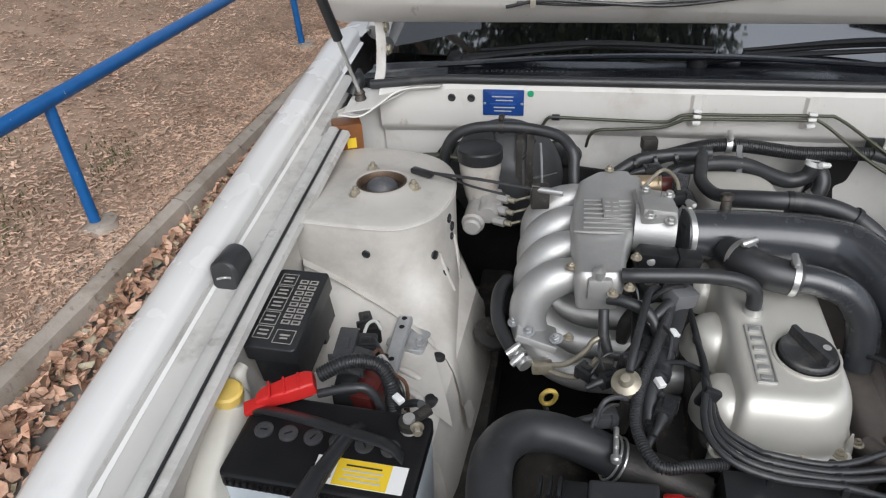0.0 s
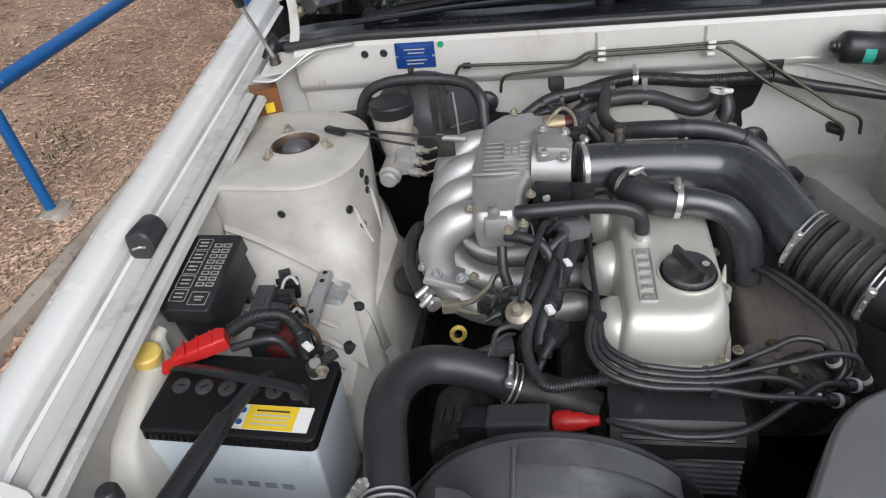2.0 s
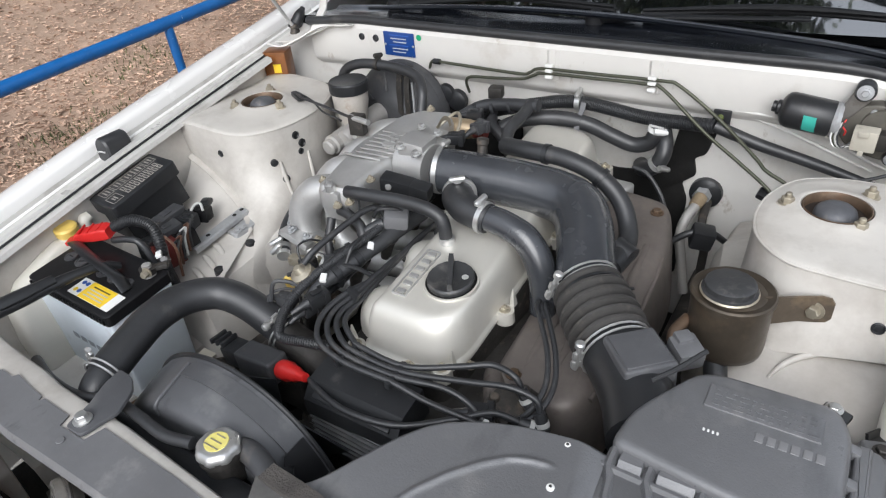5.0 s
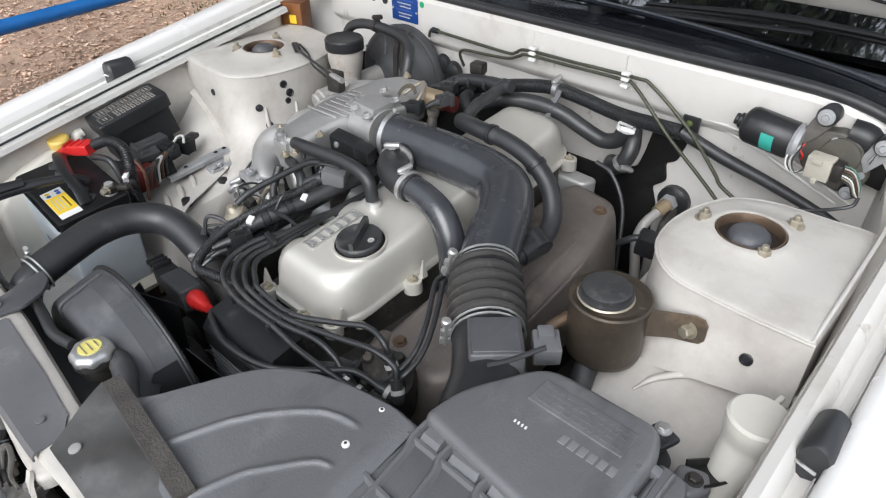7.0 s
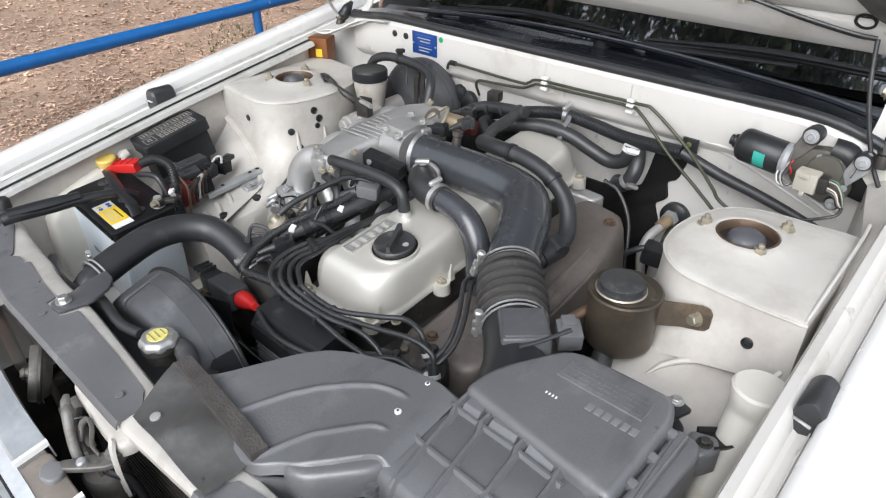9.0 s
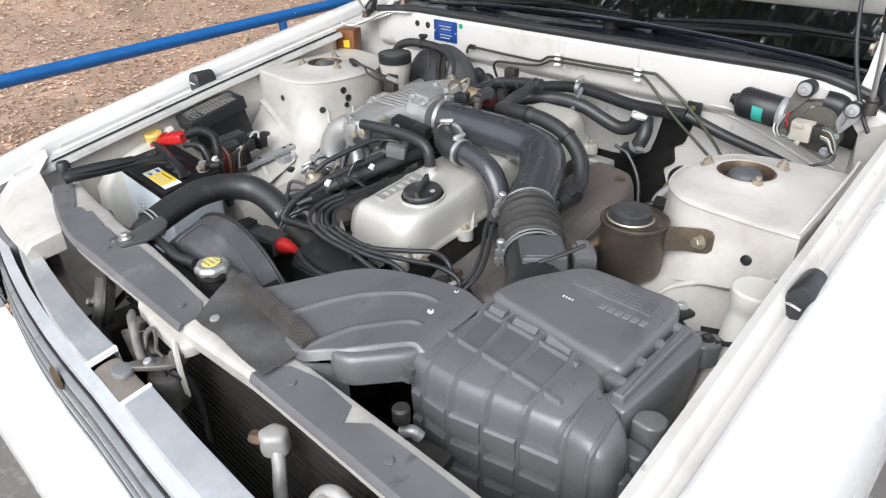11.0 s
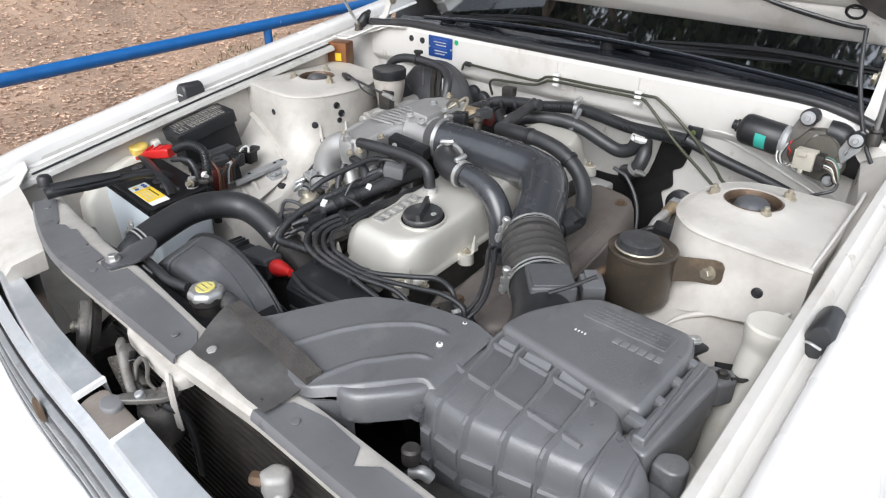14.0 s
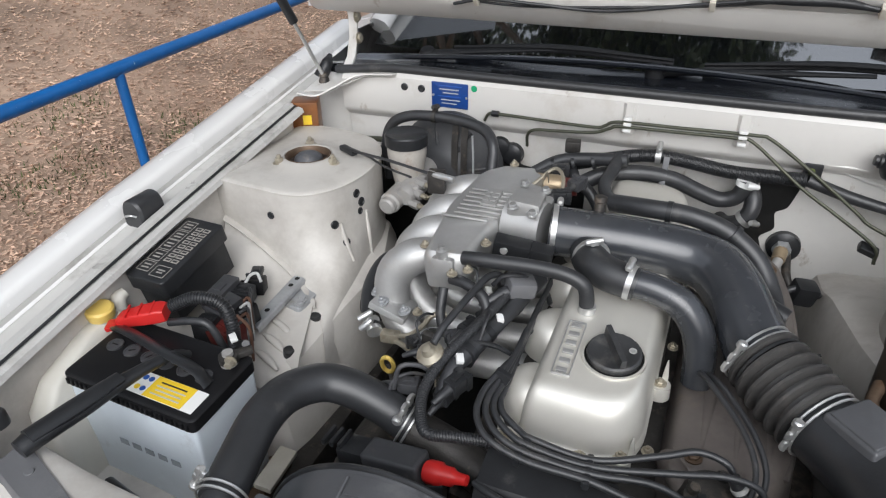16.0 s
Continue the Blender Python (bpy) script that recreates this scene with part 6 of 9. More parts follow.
part("label_patch", sheet([[V(AX + 0.1795 * math.sin(t), y, AZ + (0.1815 - 0.05 * max(0, -0.335 - y)) * math.cos(t)) for y in (-0.316, -0.335, -0.345 - d)] for t, d in zip([0.84 + 0.045 * k for k in range(8)], tears)], 0.001), battery_black, shroud, "torn glossy black sticker")

fan = thing("cooling_fan", (-0.085, -0.27, 0.6), "dark cooling fan behind the radiator", "fan")
part("hub", lathe([(0.055, -0.02), (0.06, 0.0), (0.05, 0.03), (0.02, 0.035), (0, 0.035)], (-0.085, -0.27, 0.60), (0, 1, 0), 24), dark_metal, fan)
for k in range(7):
    t = 2 * PI * k / 7
    m = Matrix.Translation((-0.085, -0.275, 0.60)) @ pose(0, 0, 0, 0, 360 * k / 7, 0)
    part("blade", sheet([[m @ V(x, y_, z) for x, y_, z in ((-0.03, -0.012, 0.05), (0.03, 0.012, 0.05))], [m @ V(x, y_, z) for x, y_, z in ((-0.04, -0.014, 0.155), (0.035, 0.014, 0.155))]], 0.002), black_plastic, fan)
pul = thing("drive_belt", (-0.05, -0.22, 0.5), "dark drive belt and pulleys on the engine front", "pulley")
for x, z, r in ((-0.04, 0.58, 0.06), (-0.20, 0.56, 0.035), (0.12, 0.55, 0.05)):
    part("pulley", lathe([(r * 0.3, -0.02), (r, -0.02), (r, -0.014), (r * 0.86, -0.008), (r * 0.86, 0.008), (r, 0.014), (r, 0.02), (r * 0.3, 0.02)], (x, -0.215, z), (0, 1, 0), 28), dark_metal, pul)
part("alternator", lathe([(0.02, -0.07), (0.055, -0.06), (0.062, -0.04), (0.062, 0.04), (0.05, 0.06), (0.01, 0.065)], (-0.21, -0.12, 0.58), (0, 1, 0), 28), dark_metal, pul, "dull cast alternator")
hose_low = thing("bypass_hose", (-0.2, -0.25, 0.65), "thin black coolant hose beside the shroud", "hose")
part("hose", tube([(-0.30, -0.30, 0.62), (-0.25, -0.245, 0.625), (-0.19, -0.235, 0.63), (-0.15, -0.25, 0.61)], 0.010, 12, 6), rubber, hose_low)

# ---- ignition ----
coil = thing("ignition_coil", (-0.12, -0.215, 0.68), "black ignition coil with a red boot", "ignition coil")
part("coil_body", box((-0.132, -0.216, 0.712), (0.082, 0.038, 0.040), (0, -9, -4), 0.006, 3), strip_dark, coil)
part("coil_plug", box((-0.192, -0.211, 0.703), (0.040, 0.034, 0.030), (0, -8, -4), 0.004), black_plastic, coil)
for k in range(3):
    part("plug_rib", box((-0.232 + 0.012 * k, -0.210, 0.718 + 0.001 * k), (0.005, 0.03, 0.008), (0, -8, -4), 0.001), black_plastic, coil)
part("red_boot", lathe([(0.0130, 0), (0.0148, 0.004), (0.0148, 0.020), (0.0118, 0.024), (0.0115, 0.036), (0.0085, 0.040), (0.0075, 0.046), (0.0065, 0.056), (0.0, 0.057)], (-0.088, -0.220, 0.722), (0.064, -0.006, 0.014), 24), red_plastic, coil, "bright red rubber boot")
part("coil_bracket", box((-0.12, -0.205, 0.665), (0.10, 0.012, 0.07), bevel=0.003), dark_metal, coil)
ign = thing("ignition_module", (0.04, -0.21, 0.62), "black ribbed ignition module below the leads", "ignition module")
part("module_body", box((0.056, -0.212, 0.655), (0.155, 0.055, 0.10), (0, 0, -2), 0.004), black_plastic, ign)
part("module_lid", loft([[V(x, y, z) for y, z in ((-0.246, 0.690), (-0.246, 0.718), (-0.228, 0.742), (-0.180, 0.750), (-0.172, 0.700))] for x in (-0.022, -0.016, 0.128, 0.134)]), black_plastic, ign, "sloping black lid", 20)
part("lid_step", box((0.056, -0.240, 0.724), (0.13, 0.008, 0.010), (30, 0, -1), 0.002), black_plastic, ign)
for k in range(7):
    part("fin", box((0.056, -0.242, 0.628 + 0.0105 * k), (0.158, 0.008, 0.004), (0, 0, -2), 0.001), airbox_grey, ign)


def lead(pts, r=0.0042):
    ld = thing("ignition_lead", pts[0], "grey-black rubber ignition lead", "cable", "ignition leads")
    part("cable", tube(pts, r, 10, 7), rubber, ld)
    d = (Vector(pts[-1]) - Vector(pts[-2])).normalized()
    part("boot", tube([Vector(pts[-1]) - d * 0.006, Vector(pts[-1]) + d * 0.016, Vector(pts[-1]) + d * 0.026], [0.0075, 0.0085, 0.0065], 12, 3), rubber, ld)
    part("collar", lathe([(0.0095, -0.003), (0.0095, 0.003)], Vector(pts[-1]) + d * 0.010, d, 14), label_grey, ld)


tails = ([(0.15, -0.200, 0.756), (0.20, -0.195, 0.748), (0.240, -0.185, 0.735)], [(0.161, -0.178, 0.765), (0.194, -0.175, 0.755), (0.216, -0.177, 0.740)],
         [(0.19, -0.160, 0.772), (0.241, -0.147, 0.775), (0.277, -0.142, 0.765), (0.286, -0.148, 0.745)], [(0.169, -0.144, 0.775), (0.209, -0.126, 0.780), (0.241, -0.127, 0.775), (0.254, -0.130, 0.755)])
for k, tail in enumerate(tails):
    y0 = (-0.055, 0.02, 0.11, 0.19)[k]
    rise = [] if k == 0 else [(-0.030, y0 * 0.3 - 0.05, 0.800 - 0.004 * k)]
    lead([(-0.026, y0 + 0.006, 0.768), (-0.032, y0 - 0.008, 0.790)] + rise + [(-0.038 + 0.004 * k, -0.105, 0.800 - 0.006 * k), (-0.045 + 0.007 * k, -0.142 + 0.003 * k, 0.797 - 0.005 * k), (-0.041 + 0.009 * k, -0.174 + 0.008 * k, 0.791 - 0.004 * k), (-0.018 + 0.010 * k, -0.199 + 0.011 * k, 0.784 - 0.003 * k), (0.030, -0.207 + 0.0115 * k, 0.775), (0.100, -0.202 + 0.0105 * k, 0.768)] + tail)
lead([(-0.024, -0.226, 0.736), (0.0, -0.238, 0.740), (0.06, -0.252, 0.742), (0.131, -0.240, 0.740), (0.191, -0.200, 0.742), (0.232, -0.172, 0.748), (0.269, -0.160, 0.735)], 0.0045)
comb = thing("lead_comb", (0.1, -0.2, 0.77), "black plastic comb holding the leads", "clip")
part("comb", box((0.098, -0.187, 0.765), (0.009, 0.046, 0.012), (0, 0, 3), 0.003), black_plastic, comb)
part("comb", box((0.022, -0.190, 0.772), (0.009, 0.046, 0.012), (0, 0, -6), 0.003), black_plastic, comb)
part("comb", box((-0.034, -0.106, 0.792), (0.022, 0.010, 0.030), (0, 24, 0), 0.003), black_plastic, comb)
distr = thing("distributor", (0.24, -0.13, 0.68), "dark distributor cap low beside the engine", "distributor")
part("distributor_cap", lathe([(0.045, -0.05), (0.048, 0.0), (0.042, 0.02), (0.015, 0.026), (0, 0.026)], (0.24, -0.13, 0.700), (0.2, -0.2, 1), 28, 6, 0.06), dark_metal, distr)
for k in range(4):
    part("tower_tip", lathe([(0.009, 0), (0.008, 0.02), (0.006, 0.024)], (0.24 + 0.03 * math.cos(k * 1.57), -0.13 + 0.03 * math.sin(k * 1.57), 0.712), (0.2, -0.2, 1), 12), dark_metal, distr)
for k in range(2):
    c = thing("loom_cable", (0.2, 0.0, 0.7), "thin black cable beside the bellows", "cable", "bellows cables")
    part("cable", tube([(0.198 + 0.010 * k, 0.045, 0.760), (0.208 + 0.012 * k, 0.012, 0.778), (0.222 + 0.014 * k, -0.012, 0.780), (0.256 + 0.012 * k, -0.062, 0.772), (0.274 + 0.011 * k, -0.105, 0.758), (0.270 + 0.010 * k, -0.140, 0.742), (0.25 + 0.008 * k, -0.155, 0.72)], 0.0038, 8, 6), rubber, c)

# ---- injector rail and wiring between manifold and rocker cover ----
railing = thing("fuel_rail", (-0.1, 0.05, 0.74), "dark fuel rail with injectors and wiring plugs", "fuel rail")
part("rail_pipe", tube([(-0.115, -0.12, 0.752), (-0.108, 0.0, 0.764), (-0.100, 0.12, 0.778), (-0.095, 0.24, 0.79)], 0.010, 12, 6), black_plastic, railing)
for k in range(4):
    y = -0.07 + 0.085 * k
    inj = part("injector", tube([(-0.110 + 0.004 * k, y, 0.762 + 0.1 * y), (-0.125 + 0.004 * k, y - 0.01, 0.735 + 0.1 * y), (-0.13 + 0.004 * k, y - 0.015, 0.705 + 0.1 * y)], [0.011, 0.013, 0.009], 12, 4), dark_metal, railing)
    part("injector_plug", box((-0.100 + 0.004 * k, y + 0.005, 0.785 + 0.1 * y), (0.030, 0.022, 0.020), (10, 20 * (-1) ** k, 30), 0.004), black_plastic, inj)
part("big_plug", box((-0.056, 0.048, 0.836), (0.040, 0.036, 0.026), (6, 8, 32), 0.005), strip_grey, railing, "worn grey plug")
part("plug_neck", tube([(-0.070, 0.030, 0.832), (-0.086, 0.014, 0.826), (-0.100, 0.002, 0.815)], [0.010, 0.008, 0.006], 12, 4), rubber, railing)
part("big_plug", box((-0.055, 0.108, 0.822), (0.040, 0.030, 0.024), (6, -8, -12), 0.004), black_plastic, railing)
for x, y, z in ((-0.067, -0.011, 0.814), (-0.092, -0.099, 0.803), (-0.105, 0.05, 0.812)):
    part("white_clip", box((x, y, z), (0.010, 0.014, 0.007), (12, 10, 30), 0.001), label_white, railing, "white plastic clip")
big_loom = thing("wiring_loom", (-0.12, -0.1, 0.75), "black corrugated engine loom looping beside the leads", "wiring", "engine looms")
part("loom", tube([(-0.060, 0.072, 0.828), (-0.068, 0.035, 0.832), (-0.077, 0.002, 0.824), (-0.098, -0.058, 0.810), (-0.117, -0.110, 0.795), (-0.121, -0.156, 0.778), (-0.099, -0.199, 0.766), (-0.060, -0.194, 0.765), (-0.02, -0.180, 0.760)], 0.0072, 12, 9, 0.0006, 0.0035), rubber, big_loom)
rail_loom = thing("wiring_loom", (-0.08, -0.02, 0.78), "thick taped loom along the fuel rail", "wiring", "engine looms")
part("loom", tube([(-0.040, 0.100, 0.820), (-0.054, 0.045, 0.815), (-0.070, -0.010, 0.805), (-0.086, -0.060, 0.797), (-0.100, -0.105, 0.786), (-0.105, -0.14, 0.765)], [0.012, 0.013, 0.012, 0.0135, 0.011, 0.009], 14, 7), rubber, rail_loom)
for t in (0.030, -0.035, -0.075):
    part("tape", lathe([(0.0128, -0.006), (0.0142, -0.005), (0.0142, 0.005), (0.0128, 0.006)], (-0.0735 + 0.28 * (t + 0.02), t, 0.8035 + 0.14 * (t + 0.02)), (0.27, 0.95, 0.14), 18), black_plastic, rail_loom)
vac_line = thing("vacuum_line", (-0.11, 0.0, 0.84), "thin black hose from the plenum to the regulator", "hose")
part("hose", tube([(-0.130, -0.098, 0.816), (-0.124, -0.070, 0.830), (-0.110, -0.010, 0.844), (-0.100, 0.030, 0.850), (-0.088, 0.047, 0.846), (-0.080, 0.05, 0.832)], 0.0052, 12, 7), rubber, vac_line)
for pts, r in (([(-0.155, 0.028, 0.836), (-0.130, 0.020, 0.838), (-0.100, 0.010, 0.828), (-0.085, -0.005, 0.806)], 0.0085), ([(-0.160, 0.010, 0.830), (-0.158, -0.008, 0.800), (-0.150, -0.020, 0.775)], 0.0075)):
    stub = thing("short_hose", pts[0], "short black hose below the sensor block", "hose", "short hoses")
    part("hose", tube(pts, r, 12, 6), rubber, stub)
regulator = thing("pressure_regulator", (-0.185, -0.08, 0.74), "tarnished fuel pressure regulator", "regulator")
part("regulator_can", lathe([(0.008, -0.05), (0.010, -0.018), (0.018, -0.014), (0.0195, -0.006), (0.0165, -0.003), (0.0195, 0.0), (0.0185, 0.008), (0.010, 0.012), (0.006, 0.020), (0, 0.021)], (-0.132, -0.100, 0.796), (-0.2, -0.45, 1), 26), tarnished, regulator)
part("fuel_pipe", tube([(-0.235, -0.012, 0.738), (-0.205, -0.020, 0.752), (-0.182, -0.018, 0.775), (-0.170, -0.012, 0.792), (-0.150, -0.005, 0.795)], 0.0042, 10, 6), tarnished, regulator, "tarnished brass fuel pipe")
part("fuel_pipe", tube([(-0.235, -0.014, 0.732), (-0.200, -0.032, 0.738), (-0.178, -0.036, 0.752), (-0.165, -0.030, 0.775)], 0.0042, 10, 6), tarnished, regulator, "tarnished brass fuel pipe")
part("pipe_nut", box((-0.240, -0.013, 0.735), (0.030, 0.017, 0.017), (0, 0, 8), 0.003), tarnished, regulator)
part("regulator_bracket", box((-0.158, -0.055, 0.775), (0.018, 0.012, 0.05), (10, 10, 0), 0.004), dark_metal, regulator)

fuel = thing("fuel_hose", (-0.31, 0.05, 0.72), "black fuel hose beside the manifold", "hose")
part("hose", tube([(-0.262, -0.018, 0.742), (-0.290, 0.010, 0.752), (-0.312, 0.055, 0.765), (-0.315, 0.10, 0.780), (-0.305, 0.13, 0.785), (-0.305, 0.16, 0.75), (-0.31, 0.19, 0.68)], 0.0105, 14, 6), rubber, fuel)
part("hose_clamp", clamp((-0.276, -0.006, 0.747), (-0.5, 0.6, 0.2), 0.0115, 0.008, (-0.4, -0.4, 1)), steel, fuel)
part("hose_clamp", clamp((-0.265, -0.018, 0.743), (-0.5, 0.6, 0.2), 0.0105, 0.008, (-0.6, -0.4, 0.8)), steel, fuel)
dip = thing("dipstick", (-0.2, -0.09, 0.72), "yellow ring handle of the oil dipstick", "dipstick")
rg_ = [V(-0.228 + 0.010 * math.cos(t) + 0.003 * math.sin(t), -0.050 - 0.006 * math.sin(t), 0.712 + 0.019 * math.sin(t)) for t in [2 * PI * k / 16 for k in range(17)]]
part("ring", tube(rg_, 0.0035, 8, 1, smooth=False), yellow_plastic, dip)
part("stem", tube([(-0.238, -0.030, 0.694), (-0.215, -0.05, 0.64), (-0.19, -0.07, 0.55)], 0.004, 8, 3), dark_metal, dip)
mount = thing("mount_disc", (-0.34, 0.1, 0.70), "grimy round fitting on the frame rail", "fitting")
part("disc", lathe([(0.03, -0.01), (0.03, 0.0), (0.012, 0.003), (0.012, 0.012), (0, 0.013)], (-0.325, 0.10, 0.70), (0.3, -0.3, 1), 24), dark_metal, mount)


# ---- plugs, clips and short wires crowding the inlet side of the engine ----
def connector(x, y, z, size, turn, material=None, tilt=0.0):
    """A wiring plug: body, collar, latch and the boot that its wires leave by."""
    material = material or black_plastic
    m = pose(x, y, z, tilt, 0, turn)
    sx, sy, sz = size
    pg = thing("wiring_plug", (x, y, z), "small wiring plug among the engine looms", "plug", "wiring plugs")
    bm = bmesh.new()
    add_box(bm, (0, 0, 0), size, bevel=min(size) * 0.14, m=m)
    body = part("body", bm, material, pg)
    part("collar", add_box(bmesh.new(), (0, 0, 0), (sx * 0.28, sy * 1.18, sz * 1.18), bevel=0.001, m=m @ pose(sx * 0.32, 0, 0)), material, body)
    part("latch", add_box(bmesh.new(), (0, 0, 0), (sx * 0.55, sy * 0.4, sz * 0.22), bevel=0.0008, m=m @ pose(0, 0, sz * 0.55)), material, body)
    part("boot", tube([m @ V(-sx * 0.45, 0, 0), m @ V(-sx * 0.8, 0, -0.001), m @ V(-sx * 1.3, 0.002, -0.006)], [sz * 0.42, sz * 0.3, sz * 0.22], 10, 4), rubber, body)


for x, y, z, s, t, m_ in (
        (-0.105, -0.030, 0.800, (0.032, 0.020, 0.018), 70, black_plastic),
        (-0.085, -0.125, 0.785, (0.034, 0.022, 0.020), 70, black_plastic), (-0.122, -0.050, 0.790, (0.028, 0.018, 0.016), 120, strip_dark), (-0.150, -0.075, 0.780, (0.026, 0.018, 0.016), 30, black_plastic),
        (-0.098, -0.132, 0.768, (0.030, 0.020, 0.018), 80, black_plastic), (-0.155, -0.125, 0.758, (0.030, 0.020, 0.018), 10, strip_dark), (-0.180, -0.050, 0.765, (0.026, 0.018, 0.016), 140, black_plastic),
        (-0.045, 0.225, 0.900, (0.030, 0.020, 0.018), 20, black_plastic), (-0.035, 0.290, 0.895, (0.030, 0.022, 0.018), 75, strip_dark), (-0.075, 0.345, 0.890, (0.030, 0.020, 0.018), 15, black_plastic),
        (0.215, -0.170, 0.735, (0.034, 0.024, 0.020), 20, black_plastic)):
    connector(x, y, z, s, t, m_)
wr = random.Random(23)
for k in range(10):
    a = V(wr.uniform(-0.17, -0.06), wr.uniform(-0.15, 0.06), 0)
    a.z = 0.775 + 0.35 * (a.y + 0.15) * 0.9 + wr.uniform(-0.012, 0.012)
    t, l = wr.uniform(0.2, 2.6), wr.uniform(0.03, 0.075)
    d = V(math.cos(t), math.sin(t), wr.uniform(-0.15, 0.35)) * l
    bow = V(wr.uniform(-0.012, 0.012), wr.uniform(-0.012, 0.012), wr.uniform(0.004, 0.018))
    wt = thing("thin_wire", a, "thin wire among the engine looms", "wire", "loom wires")
    part("wire", tube([a - d * 0.5 - V(0, 0, 0.012), a - d * 0.2 + bow, a + d * 0.2 + bow * 0.6, a + d * 0.5 - V(0, 0, 0.010)], wr.choice((0.0014, 0.0018, 0.0024, 0.0034)), 7, 6), wr.choice((rubber, rubber, black_plastic, tarnished, rubber, strip_dark, strip_dark)), wt)
for x, y, z in ((-0.205, 0.012, 0.772), (-0.150, 0.018, 0.850), (-0.128, 0.024, 0.858), (-0.118, 0.072, 0.878), (-0.208, 0.055, 0.866), (-0.150, 0.310, 0.903), (0.156, -0.095, 0.728), (0.162, 0.10, 0.748)):
    fx = thing("engine_bolt", (x, y, z), "dull zinc bolt head on a casting", "bolt", "casting bolts")
    part("head", bolt((x, y, z), (0, -0.1, 1), 0.0055, 0.007, 0.003), tarnished, fx)


# ---- air cleaner, resonator and snorkel ----
cleaner = thing("air_cleaner", (0.50, -0.15, 0.66), "dusty black air cleaner with a label panel on its lid", "air cleaner")
lid = rounded([(0.390, -0.206), (0.396, -0.150), (0.448, -0.056), (0.588, -0.052), (0.603, -0.090), (0.603, -0.230)], [0.015, 0.03, 0.03, 0.018, 0.015, 0.015])
part("lower_case", prism(shrink(lid, 0.004), 0.60, 0.765, 0.004), airbox_grey, cleaner)
ld = part("lid", prism(lid, 0.766, 0.824, 0.010, (-0.0, 0.0), steps=4), airbox_grey, cleaner, "smooth dusty lid", 50)
fl = rounded([(0.60, -0.075), (0.632, -0.078), (0.640, -0.098), (0.630, -0.265), (0.598, -0.262)], 0.008)
part("clamp_flange", prism(fl, 0.755, 0.803, 0.005), airbox_grey, cleaner, "stepped clamping flange")
part("flange_step", prism(rounded([(0.606, -0.085), (0.622, -0.085), (0.622, -0.255), (0.606, -0.255)], 0.004), 0.80, 0.813, 0.004), airbox_grey, cleaner)
for k in range(4):
    part("flange_tooth", box((0.600, -0.098 - 0.045 * k, 0.812), (0.022, 0.012, 0.012), (0, 12, 0), 0.003), airbox_grey, cleaner)
part("flange_skirt", box((0.622, -0.165, 0.72), (0.02, 0.17, 0.09), bevel=0.004), airbox_grey, cleaner)
pm = Matrix.Translation((0.5185, -0.0975, 0.8238))
part("label_panel", prism(rect(0.114, 0.036, 0.002), 0, 0.0022, 0.001, m=pm), airbox_grey, ld, "moulded label panel")
for r in range(4):
    y = 0.0115 - 0.0075 * r
    x = -0.050
    while x < 0.044:
        w = rng.uniform(0.003, 0.010)
        part("moulded_bar", prism(rect(w, 0.0034), 0, 0.0008, m=pm @ pose(x + w / 2, y, 0.0022)), airbox_grey, ld)
        x += w + 0.004
for k in range(6):
    m = pose(0.521 + 0.0112 * k, -0.1345, 0.8238, 0, 0, 0)
    part("raised_bar", prism(rect(0.0080, 0.0118, 0.0006), -0.001, 0.0011, 0.0005, m=m), raised_grey, ld)
for k in range(4):
    part("chalk_mark", prism(rect(0.0022, 0.0040, 0.0008), 0, 0.0004, m=pose(0.470 + 0.0046 * k, -0.148, 0.8240, 0, 0, 8)), label_white, ld)
part("lid_clip", bolt((0.583, -0.036, 0.802), (0, 0, 1), 0.0065, 0.006), steel, cleaner)
part("clip_tab", box((0.584, -0.042, 0.797), (0.030, 0.028, 0.008), (0, 0, -20), 0.003), black_plastic, cleaner)
part("rear_plate", prism(rounded([(0.525, -0.072), (0.535, -0.048), (0.585, -0.036), (0.606, -0.052), (0.606, -0.075)], 0.008), 0.770, 0.786, 0.003), black_plastic, cleaner)
tab = part("bracket_tab", prism(rounded([(0.612, -0.090), (0.640, -0.082), (0.652, -0.060), (0.640, -0.042), (0.612, -0.050)], 0.006), 0.755, 0.789, 0.006), airbox_grey, cleaner, "moulded mounting ear")
part("ear_bolt", bolt((0.633, -0.062, 0.788), (0, 0, 1), 0.0065, 0.007), dark_metal, tab)
br = part("mount_bracket", sheet([[V(0.616, -0.046, 0.792), V(0.618, -0.050, 0.784), V(0.644, -0.062, 0.784), V(0.646, -0.066, 0.792)], [V(0.640, 0.006, 0.766), V(0.642, 0.002, 0.757), V(0.664, -0.008, 0.757), V(0.666, -0.012, 0.766)], [V(0.644, 0.014, 0.763), V(0.646, 0.010, 0.754), V(0.667, 0.000, 0.754), V(0.669, -0.004, 0.763)]], 0.003), battery_black, cleaner, "black steel mounting bracket", 30)
part("bracket_bolt", bolt((0.653, -0.006, 0.759), (0.2, 0.4, 1), 0.007, 0.008), dark_metal, br)

reson = thing("intake_resonator", (0.5, -0.3, 0.5), "large ribbed black plastic intake resonator", "air duct")
RT = 0.806
out = rounded([(0.384, -0.356), (0.459, -0.356), (0.504, -0.347), (0.600, -0.328), (0.602, -0.252), (0.568, -0.203), (0.384, -0.200)], [0.020, 0.02, 0.02, 0.020, 0.02, 0.020, 0.020])


